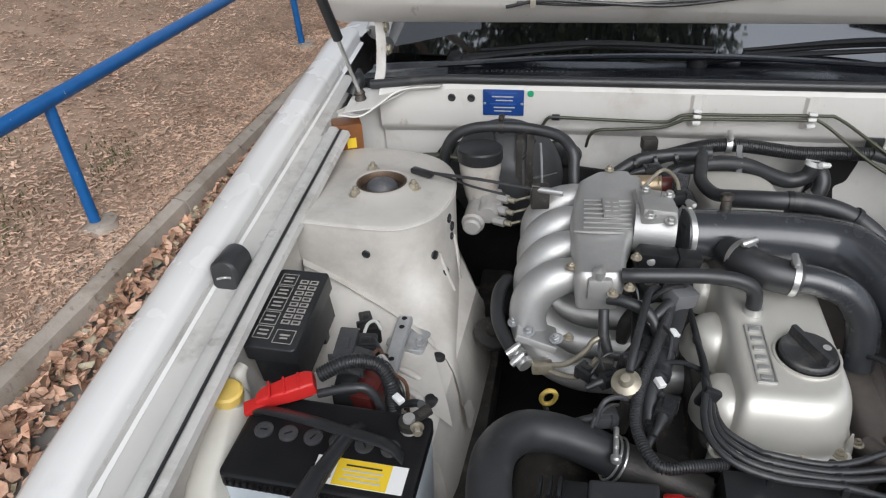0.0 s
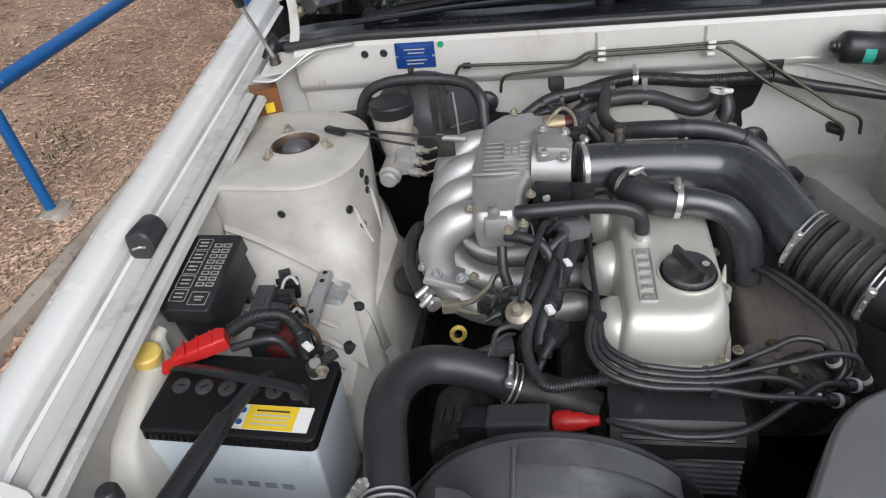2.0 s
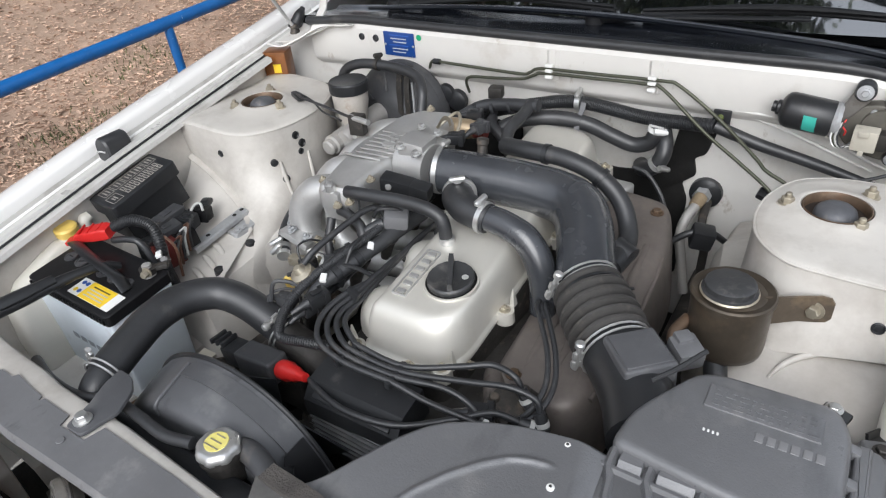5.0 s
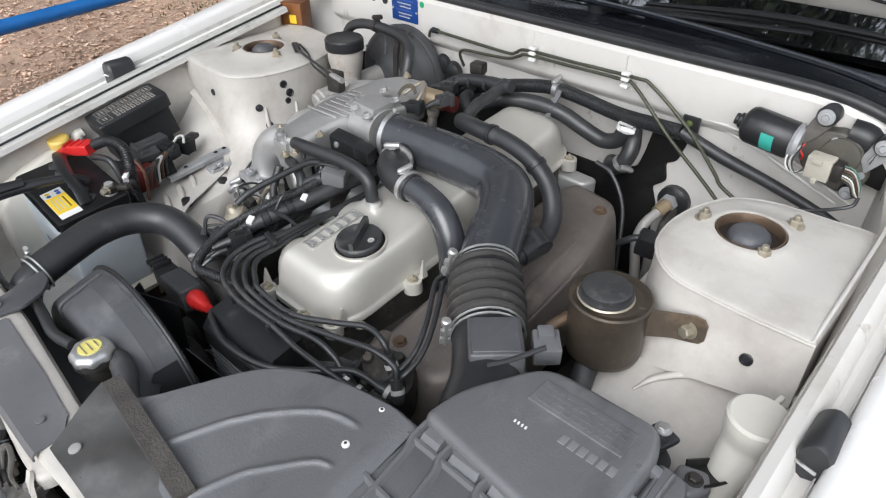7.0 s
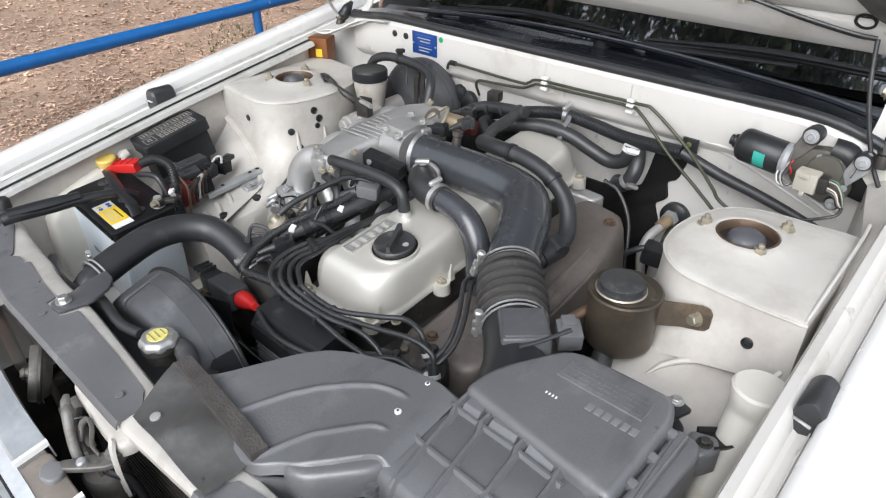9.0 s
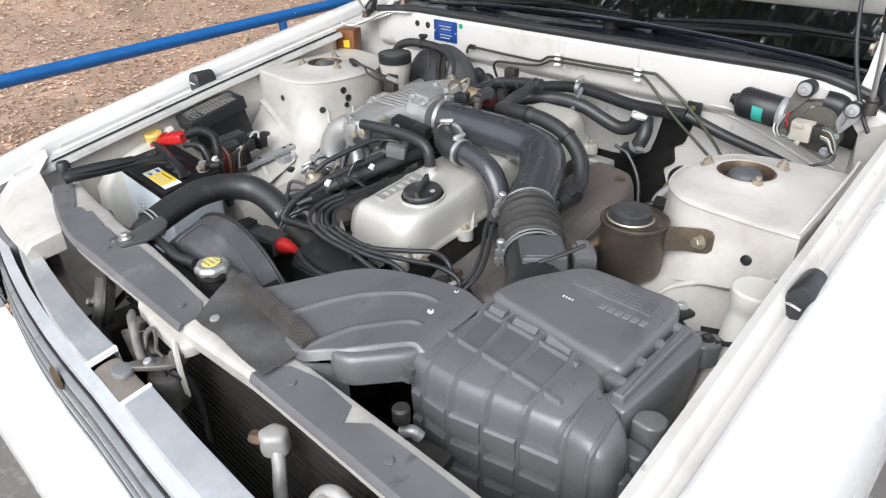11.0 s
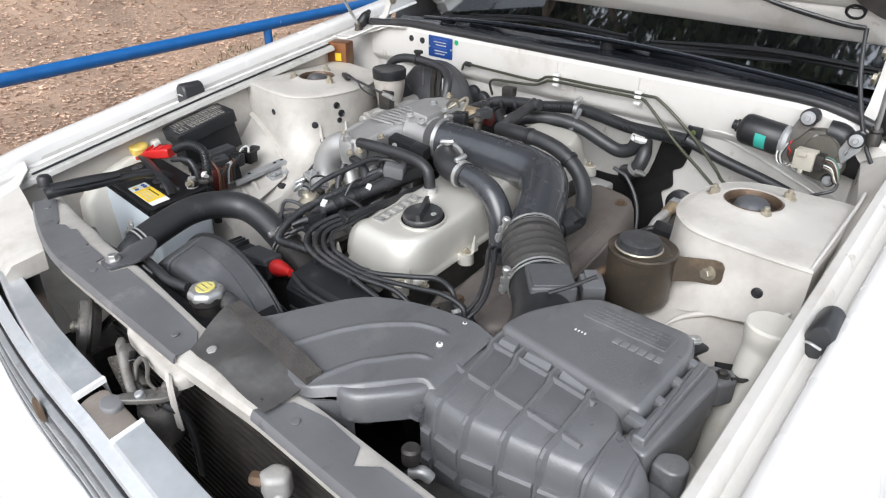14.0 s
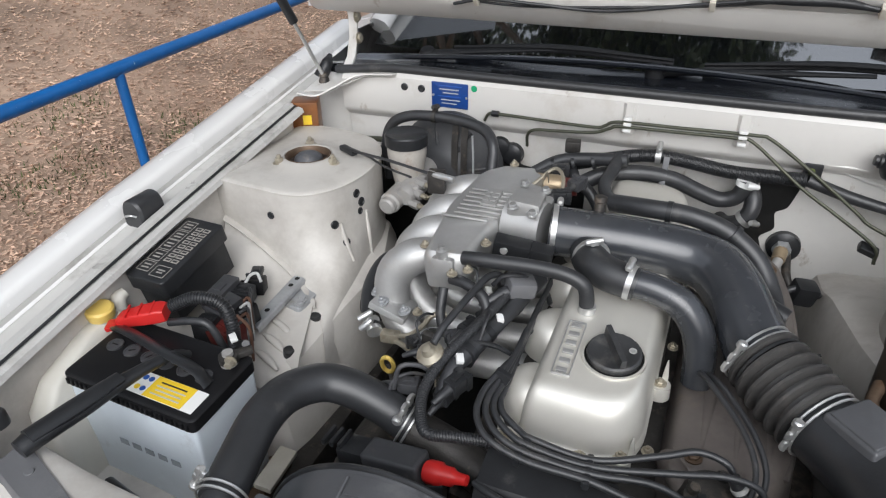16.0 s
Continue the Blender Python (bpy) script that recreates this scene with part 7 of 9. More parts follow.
rings = [[V(x, y, z) for x, y in shrink(out, d)] for d, z in ((0.002, 0.50), (0.002, 0.60), (0.0, 0.745), (-0.001, 0.764), (0.0, 0.782), (0.0012, 0.790), (0.0035, 0.7975), (0.0075, 0.8030), (0.012, RT))]
rb = part("resonator_body", loft(rings), airbox_grey, reson, "box-shaped body with raised ribs", 45)
mouth = rounded([(0.312, -0.420), (0.344, -0.416), (0.398, -0.352), (0.396, -0.24), (0.350, -0.250), (0.316, -0.34)], [0.016, 0.018, 0.016, 0.016, 0.02, 0.02])
part("mouth", loft([[V(x, y, z) for x, y in shrink(mouth, d)] for d, z in ((0.006, 0.766), (0.001, 0.769), (0.0, 0.775), (0.0, 0.796), (0.001, 0.8025), (0.003, 0.8070), (0.0065, 0.8092), (0.011, 0.8100))]), airbox_grey, rb, "rounded mouth below the snorkel", 45)


def rib(line, w, h):
    """A low moulded rib with sloping sides along a line."""
    rows = []
    for i, (x, y, z) in enumerate(line):
        a, b = Vector(line[max(0, i - 1)]), Vector(line[min(len(line) - 1, i + 1)])
        t = (b - a).normalized()
        side_ = t.cross(V(0, -0.6, 0.8) if abs(t.z) > 0.5 else V(0, 0, 1)).normalized()
        n = side_.cross(t).normalized()
        c = V(x, y, z)
        rows.append([c - side_ * w - n * 0.002, c - side_ * w * 0.32 + n * h, c + side_ * w * 0.32 + n * h, c + side_ * w - n * 0.002])
    return loft(rows)


RIBS = [((0.418, -0.354), (0.397, -0.203)), ((0.459, -0.355), (0.436, -0.203)), ((0.504, -0.346), (0.488, -0.205)), ((0.549, -0.337), (0.540, -0.206))]
for (fx, fy), (bx, by) in RIBS:
    way = [(bx, by, RT + 0.004), (bx, by - 0.024, RT + 0.002)] + [(bx + (fx - bx) * u, by + (fy + 0.020 - by) * u, RT) for u in (0.3, 0.6, 1.0)]
    part("rib", rib(way + [(fx, fy + 0.009, RT - 0.0015), (fx, fy + 0.003, RT - 0.007), (fx, fy - 0.0005, RT - 0.018), (fx, fy - 0.001, 0.765), (fx, fy - 0.001, 0.68), (fx, fy - 0.001, 0.54)], 0.0064, 0.0052), airbox_grey, rb, sharp=30)
part("rib", rib([(0.384, -0.288, RT), (0.408, -0.292, RT), (0.495, -0.296, RT), (0.543, -0.299, RT), (0.574, -0.302, RT)], 0.0056, 0.0046), airbox_grey, rb, sharp=30)
part("rib", rib([(0.375, -0.224, RT), (0.398, -0.226, RT), (0.486, -0.229, RT), (0.552, -0.235, RT)], 0.0056, 0.0046), airbox_grey, rb, sharp=30)
rows = []
for x, fy, by, zt in ((0.588, -0.330, -0.247, RT - 0.001), (0.600, -0.331, -0.253, RT + 0.0005), (0.612, -0.332, -0.260, RT), (0.624, -0.332, -0.268, RT - 0.001), (0.636, -0.3315, -0.276, RT - 0.005), (0.646, -0.328, -0.282, RT - 0.013), (0.652, -0.321, -0.286, RT - 0.026), (0.655, -0.314, -0.290, RT - 0.052)):
    rows.append([V(x, y, z) for y, z in [(fy, 0.52), (fy - 0.001, zt - 0.03)] + [(fy + 0.016 - 0.016 * math.cos(a), zt - 0.018 + 0.018 * math.sin(a)) for a in (0.3, 0.6, 0.9, 1.2, 1.57)] + [(by - 0.010, zt), (by - 0.002, zt - 0.003), (by, zt - 0.012), (by, 0.52)]])
part("end_hood", loft(rows), airbox_grey, rb, "rounded shoulder of the body", 40)
for x, back, zt in ((0.599, -0.258, RT - 0.001), (0.631, -0.276, RT - 0.005)):
    part("rib", rib([(x - 0.006, back, zt), (x - 0.003, -0.295, zt), (x, -0.314, zt - 0.0005), (x, -0.323, zt - 0.003), (x, -0.329, zt - 0.009), (x, -0.3315, zt - 0.019), (x, -0.332, 0.765), (x, -0.332, 0.68), (x, -0.332, 0.54)], 0.0060, 0.0046), airbox_grey, rb, sharp=30)
for y, dx in ((-0.288, 0.384), (-0.224, 0.375)):
    part("rib_end", lathe([(0.005, -0.003), (0.0048, 0.0035), (0.003, 0.0045), (0.0, 0.0047)], (dx, y + 0.003, RT), (0, 0, 1), 14), airbox_grey, rb)
# raised blocks between the ribs, next to the air cleaner, and proud panels down the front
for (xa, xb) in ((0.400, 0.434), (0.440, 0.486), (0.492, 0.538)):
    part("rib_block", loft([[V(x, y, z) for x, z in ((xa + e, RT - 0.004), (xa + e + 0.003, RT + h), (xb - e - 0.003, RT + h), (xb - e, RT - 0.004))] for y, e, h in ((-0.227, 0.002, 0.0005), (-0.218, 0.002, 0.009), (-0.206, 0.003, 0.011), (-0.198, 0.005, 0.004))]), airbox_grey, rb, sharp=30)
fronts = [(0.396, -0.354), (0.418, -0.354), (0.459, -0.355), (0.504, -0.346), (0.549, -0.337), (0.604, -0.3275)]
for (xa, ya), (xb, yb) in zip(fronts, fronts[1:]):
    for zt, zb in ((0.765, 0.727), (0.722, 0.684), (0.679, 0.640), (0.635, 0.590)):
        rows = []
        for x, y in ((xa + 0.002, ya), (xa + 0.004, ya), (xb - 0.004, yb), (xb - 0.002, yb)):
            e = 0.0 if x in (xa + 0.002, xb - 0.002) else 1.0
            rows.append([V(x, y + 0.004, zt), V(x, y - 0.006 * e, zt - 0.001 - 0.002 * (1 - e)), V(x, y - 0.0085 * e, zt - 0.005), V(x, y - 0.0065 * e, zb + 0.006), V(x, y + 0.004, zb)])
        part("front_panel", loft(rows), airbox_grey, rb, sharp=30)
# rounded pillars of the end next to the wing
for pts, z in (([(0.636, -0.312), (0.660, -0.308), (0.662, -0.288), (0.636, -0.286)], 0.752), ([(0.634, -0.284), (0.664, -0.281), (0.665, -0.259), (0.634, -0.256)], 0.768), ([(0.632, -0.254), (0.656, -0.256), (0.668, -0.246), (0.666, -0.226), (0.650, -0.220), (0.632, -0.232)], 0.789)):
    part("end_pillar", prism(rounded(pts, 0.007), 0.52, z, 0.004, (0.0, 0.0), steps=3), airbox_grey, rb, sharp=50)
part("latch_tab", box((0.590, -0.240, 0.790), (0.044, 0.010, 0.005), (0, 0, 4), 0.002), black_plastic, reson)
part("latch_screw", bolt((0.602, -0.246, 0.792), (0, 0, 1), 0.0062, 0.006), tarnished, reson)
# stepped ledge along the mouth's side
for k, (z, o) in enumerate(((0.788, 0.003), (0.776, 0.007))):
    rows = [(0.326, -0.409), (0.344, -0.408), (0.360, -0.388), (0.384, -0.359), (0.402, -0.357)]
    part("hood_lip", loft([[V(x, y + 0.012, z + 0.004), V(x - 0.3 * o, y - o, z + 0.003), V(x - 0.4 * o, y - o * 1.2, z - 0.003), V(x, y + 0.012, z - 0.010)] for x, y in rows]), airbox_grey, rb, sharp=40)

snork = thing("intake_snorkel", (0.22, -0.35, 0.7), "flat dusty black intake snorkel across the radiator panel", "air duct")
S_back = curve_points([(0.105, -0.410), (0.135, -0.385), (0.162, -0.340), (0.192, -0.290), (0.230, -0.254), (0.285, -0.229), (0.345, -0.216), (0.392, -0.211)], 8)
S_front = curve_points([(0.275, -0.440), (0.295, -0.436), (0.316, -0.420), (0.336, -0.408), (0.354, -0.388), (0.370, -0.366), (0.384, -0.348), (0.402, -0.342)], 8)
RIDGES = (([(0.180, -0.46), (0.213, -0.407), (0.226, -0.379), (0.241, -0.349), (0.262, -0.32), (0.285, -0.293), (0.308, -0.273), (0.33, -0.264), (0.345, -0.262)], 0.0036, 0.0036), ([(0.285, -0.425), (0.298, -0.394), (0.309, -0.372), (0.325, -0.35), (0.341, -0.328), (0.354, -0.314), (0.364, -0.311)], 0.0030, 0.0032))


def ridge_height(x, y):
    """The two moulded ridges of the snorkel, and the step down beyond the first."""
    h = 0.0
    for line, up, wide in RIDGES:
        near = 9.0
        for a, b in zip(line, line[1:]):
            a, b, p = Vector(a), Vector(b), Vector((x, y))
            u = max(0.0, min(1.0, (p - a).dot(b - a) / (b - a).length_squared))
            near = min(near, (p - a.lerp(b, u)).length)
        h += up * math.exp(-(near / wide) ** 2)
    return h


rings = []
for i, (p, q) in enumerate(zip(S_back, S_front)):
    t = i / (len(S_back) - 1)
    zc = 0.808 + 0.013 * min(1, t * 2.0) - 0.0125 * max(0.0, (t - 0.90) / 0.10) ** 1.3
    row = []
    for k in range(97):
        u = k / 96
        c = Vector(p).lerp(Vector(q), u)
        drop = (0.012 if u > 0.5 else 0.007) * max(0.0, abs(2 * u - 1) - 0.92) / 0.08 + 0.05 * (k == 0) + 0.006 * u
        row.append(V(c.x, c.y, zc - drop * (1 - 0.6 * max(0.0, (t - 0.9) / 0.1)) + ridge_height(c.x, c.y) * (t < 0.97)))
    rings.append(row)
part("snorkel_top", sheet(rings, 0.003), airbox_grey, snork, "smooth dusty plastic duct", 60)
part("snorkel_front", sheet([[V(q[0], q[1], 0.790 - 0.03 * j) for j in range(3)] for q in S_front[:25]], 0.003), airbox_grey, snork)
def flap(u, w):
    """The loose metal flap: u across, w forwards, with a round dimple and a wavy edge."""
    dimple = 0.007 * math.exp(-(((u - 0.52) * 0.196) ** 2 + ((w - 0.42) * 0.078) ** 2) / 0.00030) - 0.004 * math.exp(-(((u - 0.52) * 0.196) ** 2 + ((w - 0.42) * 0.078) ** 2) / 0.00008)
    dimple += 0.0045 * math.exp(-(((u - 0.44) * 0.196) ** 2 + ((w - 0.74) * 0.078) ** 2) / 0.00012) + 0.006 * math.exp(-(u / 0.09) ** 2)
    return V(0.082 + 0.196 * u + 0.044 * w * (1 - 0.9 * u), -0.412 - 0.078 * w, 0.806 - 0.004 * w + dimple + 0.004 * math.sin(4.4 * u) + 0.002 * math.sin(9 * u + 5 * w))


part("front_flap", sheet([[flap(k / 24, j / 14) for j in range(15)] for k in range(25)], 0.0015), flap_grey, snork, "thin grey metal flap with a screw", 60)
part("foam_strip", loft([[V(x + a * 0.002, y + a * 0.0100, z + h) for a, h in ((-1, 0.0), (-1, 0.016), (1, 0.018), (1, 0.0))] for x, y, z in ((0.090, -0.404, 0.800), (0.14, -0.409, 0.804), (0.19, -0.415, 0.806), (0.245, -0.420, 0.805), (0.288, -0.424, 0.800))]), foam, snork, "crumbly grey foam strip")
part("flap_screw", lathe([(0.0068, 0), (0.0064, 0.0015), (0.004, 0.0024), (0, 0.002)], (0.146, -0.472, 0.8055), (0, -0.1, 1), 20), pipe_grey, snork)
for x, y in ((0.354, -0.229), (0.359, -0.284)):
    part("white_rivet", lathe([(0.0044, -0.003), (0.0042, 0.0012), (0.0024, 0.0019), (0, 0.0016)], (x, y, 0.8188), (0, 0, 1), 20), label_white, snork, "white plastic rivet")
    part("rivet_pin", lathe([(0.0016, 0), (0.0016, 0.0026), (0, 0.0026)], (x, y, 0.8188), (0, 0, 1), 10), ink, snork)

# ---- battery, holder, clamps ----
batt = thing("battery", (-0.49, -0.225, 0.57), "grey-cased car battery with a black lid and yellow label", "battery")
BM = Matrix.Translation((-0.488, -0.228, 0.0)) @ pose(0, 0, 0, 0, 0, -2.5)
out = rounded([(-0.116, -0.060), (0.116, -0.060), (0.116, 0.060), (-0.116, 0.060)], 0.008)
part("case", loft([[BM @ V(x, y, z) for x, y in shrink(out, d)] for d, z in ((0.008, 0.560), (0.004, 0.57), (0.0, 0.752))]), battery_grey, batt, "pale blue-grey plastic case")
for k in range(5):
    part("print_bar", prism(rect(0.016, 0.010), 0, 0.0006, m=BM @ pose(-0.035 + 0.024 * k, -0.0598, 0.665, 90, 0, 0)), faint_print, batt)
tl = part("lid", loft([[BM @ V(x, y, z + 0.10 * (y + 0.0)) for x, y in shrink(out, d)] for d, z in ((-0.002, 0.751), (-0.002, 0.7685), (0.0, 0.770), (0.003, 0.7705))]), battery_black, batt, "black ribbed lid")
for k in range(26):
    for s in (-1, 1):
        part("lid_rib", box(BM @ V(-0.108 + 0.0086 * k, s * 0.0625, 0.759 + 0.1 * s * 0.06), (0.004, 0.005, 0.010), bevel=0.001), battery_black, tl)
for k in range(6):
    x = -0.088 + 0.033 * k
    part("vent_plug", lathe([(0.012, 0), (0.012, 0.003), (0.009, 0.0035), (0.009, 0.0025), (0, 0.0025)], BM @ V(x, 0.006, 0.7708), (0, -0.1, 1), 20), strip_dark, tl)
    part("plug_slot", box(BM @ V(x, 0.006, 0.7732), (0.010, 0.002, 0.001), (0, 0, 30 * k)), shade_grime, tl)
LM = BM @ pose(0.050, -0.034, 0.7676, 5.7, 0, 0)
lb = part("label", plate(rect(0.112, 0.036, 0.001), LM, 0.0006, 0.0), label_white, batt, "white and yellow warning label")
part("yellow_field", plate(rect(0.066, 0.035), LM @ pose(0.004, 0, 0.0006), 0.0004, 0.0), label_yellow, lb)
for k in range(4):
    part("print_line", plate(rect(0.050 - 0.006 * (k % 2), 0.0022), LM @ pose(0.004, -0.010 + 0.0065 * k, 0.001), 0.0003, 0.0), ink if k == 3 else label_grey, lb)
for x, y, m_ in ((-0.046, 0.009, label_blue), (-0.036, 0.009, label_blue), (-0.046, -0.008, label_yellow), (-0.036, -0.008, label_blue)):
    part("print_spot", lathe([(0.0042, 0), (0.0042, 0.0006), (0, 0.0006)], LM @ V(x, y, 0.0006), (0, -0.1, 1), 14), m_, lb)
pp = part("post", lathe([(0.013, 0), (0.012, 0.006), (0.0085, 0.008), (0.0075, 0.024), (0.0, 0.025)], BM @ V(0.092, 0.040, 0.770), (0, 0, 1), 20), pipe_grey, batt, "lead terminal post")
part("terminal_clamp", lathe([(0.009, 0), (0.0135, 0.001), (0.0135, 0.011), (0.009, 0.012)], BM @ V(0.092, 0.040, 0.777), (0, 0, 1), 20), dark_metal, pp, "dull lead clamp")
part("terminal_arm", box(BM @ V(0.102, 0.056, 0.784), (0.030, 0.014, 0.009), (0, -8, 42), 0.003), dark_metal, pp)
part("terminal_bolt", bolt(BM @ V(0.104, 0.032, 0.788), (0.3, -1, 0), 0.006, 0.012), tarnished, pp)
part("carry_strap", tube([BM @ V(*q) for q in ((-0.100, 0.030, 0.776), (-0.092, 0.022, 0.790), (-0.04, 0.008, 0.802), (0.02, -0.002, 0.802), (0.075, -0.004, 0.792), (0.094, -0.004, 0.772))], 0.0125, 10, 6, flat=0.28), black_plastic, batt, "black carry strap")
cover = thing("terminal_cover", (-0.56, -0.17, 0.78), "red plastic cover over the positive terminal", "terminal cover")
CM = Matrix.Translation((-0.556, -0.173, 0.800)) @ pose(0, 0, 0, 6, -10, 22) @ Matrix.Diagonal((0.74, 0.62, 0.66, 1))
part("cover_body", loft([[CM @ V(x, y, z) for y, z in rounded([(-w, -0.014), (w, -0.014), (w * 0.85, h), (-w * 0.85, h)], 0.006)] for x, w, h in ((-0.058, 0.013, 0.004), (-0.045, 0.020, 0.012), (0.0, 0.026, 0.016), (0.034, 0.026, 0.018), (0.046, 0.022, 0.014))]), red_plastic, cover)
for k in range(3):
    part("cover_rib", box(CM @ V(-0.03 + 0.026 * k, 0.0, 0.0165), (0.003, 0.026, 0.004), (6, -12, 24), 0.001), red_plastic, cover)
part("cover_flap", box(CM @ V(-0.062, -0.006, -0.010), (0.03, 0.02, 0.008), (6, -14, 24), 0.002), red_plastic, cover)
cable = thing("battery_cable", (-0.5, -0.12, 0.78), "black ribbed battery cable", "cable")
part("conduit", tube([(-0.520, -0.155, 0.812), (-0.485, -0.140, 0.826), (-0.450, -0.130, 0.818), (-0.432, -0.135, 0.79), (-0.430, -0.14, 0.74), (-0.43, -0.13, 0.66)], 0.0095, 14, 8, 0.0006, 0.004), black_plastic, cable)
part("cable", tube([(-0.52, -0.165, 0.79), (-0.48, -0.16, 0.80), (-0.455, -0.155, 0.795), (-0.44, -0.15, 0.75), (-0.435, -0.14, 0.68)], 0.006, 10, 6), rubber, cable)
part("cable", tube([(-0.385, -0.165, 0.79), (-0.40, -0.15, 0.775), (-0.425, -0.14, 0.75), (-0.43, -0.135, 0.66)], 0.0055, 10, 6), rubber, cable)
part("thin_cable", tube([(-0.43, -0.125, 0.80), (-0.415, -0.12, 0.775), (-0.415, -0.125, 0.72)], 0.0025, 8, 6), brown_plastic, cable)
part("white_tag", box((-0.418, -0.152, 0.782), (0.016, 0.010, 0.006), (10, 0, -40), 0.001), label_white, cable)
stay = thing("battery_loom", (-0.53, -0.33, 0.78), "thick black taped loom from battery to front panel", "wiring")
part("loom", tube([(-0.452, -0.205, 0.782), (-0.456, -0.225, 0.795), (-0.463, -0.262, 0.802), (-0.472, -0.305, 0.803), (-0.478, -0.355, 0.805), (-0.485, -0.41, 0.808), (-0.488, -0.430, 0.806)], [0.007, 0.008, 0.009, 0.011, 0.013, 0.014, 0.013], 14, 6, flat=0.85), black_plastic, stay)
part("sleeve", tube([(-0.470, -0.300, 0.812), (-0.477, -0.36, 0.814), (-0.486, -0.418, 0.815)], [0.010, 0.013, 0.012], 12, 5, flat=0.7), black_plastic, stay)
tray = thing("battery_tray", (-0.49, -0.225, 0.545), "rusty black battery tray", "tray")
part("tray_bar", box((-0.338, -0.206, 0.604), (0.028, 0.075, 0.010), (0, 8, 4), 0.002), plug_cream, tray, "cream end of the hold-down bar")
part("tray_bar_leg", box((-0.352, -0.206, 0.578), (0.010, 0.05, 0.050), (0, 0, 4), 0.002), rusty, tray)
part("tray", box((-0.49, -0.228, 0.552), (0.27, 0.16, 0.014), (0, 0, -2.5), 0.004), rusty, tray)

# ---- coolant bottle ----
bottle = thing("coolant_bottle", (-0.62, -0.25, 0.55), "milky white coolant bottle with a yellow cap", "bottle")
prof = [(0.56, (-0.648, -0.33, -0.590, -0.19)), (0.64, (-0.650, -0.335, -0.592, -0.185)), (0.71, (-0.650, -0.33, -0.600, -0.180)), (0.745, (-0.650, -0.30, -0.612, -0.165)), (0.765, (-0.652, -0.245, -0.620, -0.150)), (0.775, (-0.650, -0.215, -0.626, -0.152))]
part("tank", loft([[V(x, y, z) for x, y in rounded([(b[0], b[1]), (b[2], b[1]), (b[2], b[3]), (b[0], b[3])], 0.016)] for z, b in prof]), bottle_white, bottle, "", 60)
part("neck", lathe([(0.019, -0.03), (0.019, 0.0)], (-0.640, -0.180, 0.785), (0.1, -0.1, 1), 22), bottle_white, bottle)
part("cap", lathe([(0.0200, -0.006), (0.0210, 0.0), (0.0210, 0.008), (0.018, 0.011), (0, 0.0115)], (-0.640, -0.180, 0.786), (0.1, -0.1, 1), 30, 20, 0.02), yellow_plastic, bottle, "yellow screw cap")
part("spout", tube([(-0.642, -0.150, 0.755), (-0.643, -0.143, 0.785), (-0.640, -0.130, 0.792)], [0.014, 0.012, 0.009], 14, 5), bottle_white, bottle)

# ---- fuse box and relays ----
fuse = thing("fuse_box", (-0.59, -0.065, 0.72), "black fuse box with a white diagram on its lid", "fuse box")
FM = Matrix.Translation((-0.601, -0.040, 0.7905)) @ pose(0, 0, 0, 11.7, 0, -2) @ Matrix.Diagonal((0.80, 0.88, 1, 1))
out = rounded([(-0.046, -0.082), (0.046, -0.082), (0.046, 0.082), (-0.046, 0.082)], 0.006)
part("box_base", prism(shrink(out, 0.006), -0.045, 0.018, 0.002, m=FM), black_plastic, fuse)
fl_ = part("box_lid", prism(shrink(out, -0.003), 0.017, 0.045, 0.003, m=FM), black_plastic, fuse, "black lid with printed panel")
for j, (y0, h) in enumerate(((-0.066, 0.024), (-0.038, 0.026), (-0.008, 0.026), (0.020, 0.024), (0.048, 0.024))):
    x0, w = -0.036, 0.030
    for dx, dy, lw, lh in ((0, 0, w, 0.0012), (0, h, w, 0.0012), (0, 0, 0.0012, h), (w, 0, 0.0012, h)):
        part("frame_line", prism(rect(lw, lh), 0, 0.0005, m=FM @ pose(x0 + dx + (lw / 2 if lw > 0.002 else 0), y0 + dy + (lh / 2 if lh > 0.002 else 0), 0.0452)), fuse_print, fl_)
    for q in range(2):
        part("print_bar", prism(rect(0.018, 0.003), 0, 0.0005, m=FM @ pose(x0 + w / 2, y0 + h / 2 - 0.004 + 0.008 * q, 0.0452)), fuse_print, fl_)
for j in range(8):
    for i in range(2):
        x0, y0 = 0.006 + 0.019 * i, -0.030 + 0.0125 * j
        part("print_cell", prism(rect(0.016, 0.0085), 0, 0.0005, m=FM @ pose(x0 + 0.004, y0, 0.0452)), fuse_print, fl_)
        part("print_gap", prism(rect(0.010, 0.004), 0, 0.0006, m=FM @ pose(x0 + 0.004, y0, 0.0454)), black_plastic, fl_)
for dx, dy, lw, lh in ((0.02, -0.072, 0.034, 0.0012), (0.02, -0.046, 0.034, 0.0012), (0.003, -0.059, 0.0012, 0.026), (0.037, -0.059, 0.0012, 0.026), (0.02, -0.056, 0.018, 0.003), (0.02, -0.062, 0.014, 0.003)):
    part("frame_line", prism(rect(lw, lh), 0, 0.0005, m=FM @ pose(dx, dy, 0.0452)), fuse_print, fl_)
for dx, dy in ((-0.02, -0.05), (0.02, 0.05)):
    part("box_foot", box(FM @ V(dx, dy, -0.045), (0.018, 0.018, 0.06), bevel=0.003), black_plastic, fuse)
relays = thing("relay_block", (-0.50, -0.05, 0.71), "cluster of black relays and plugs beside the fuse box", "relay")
rr_ = random.Random(5)
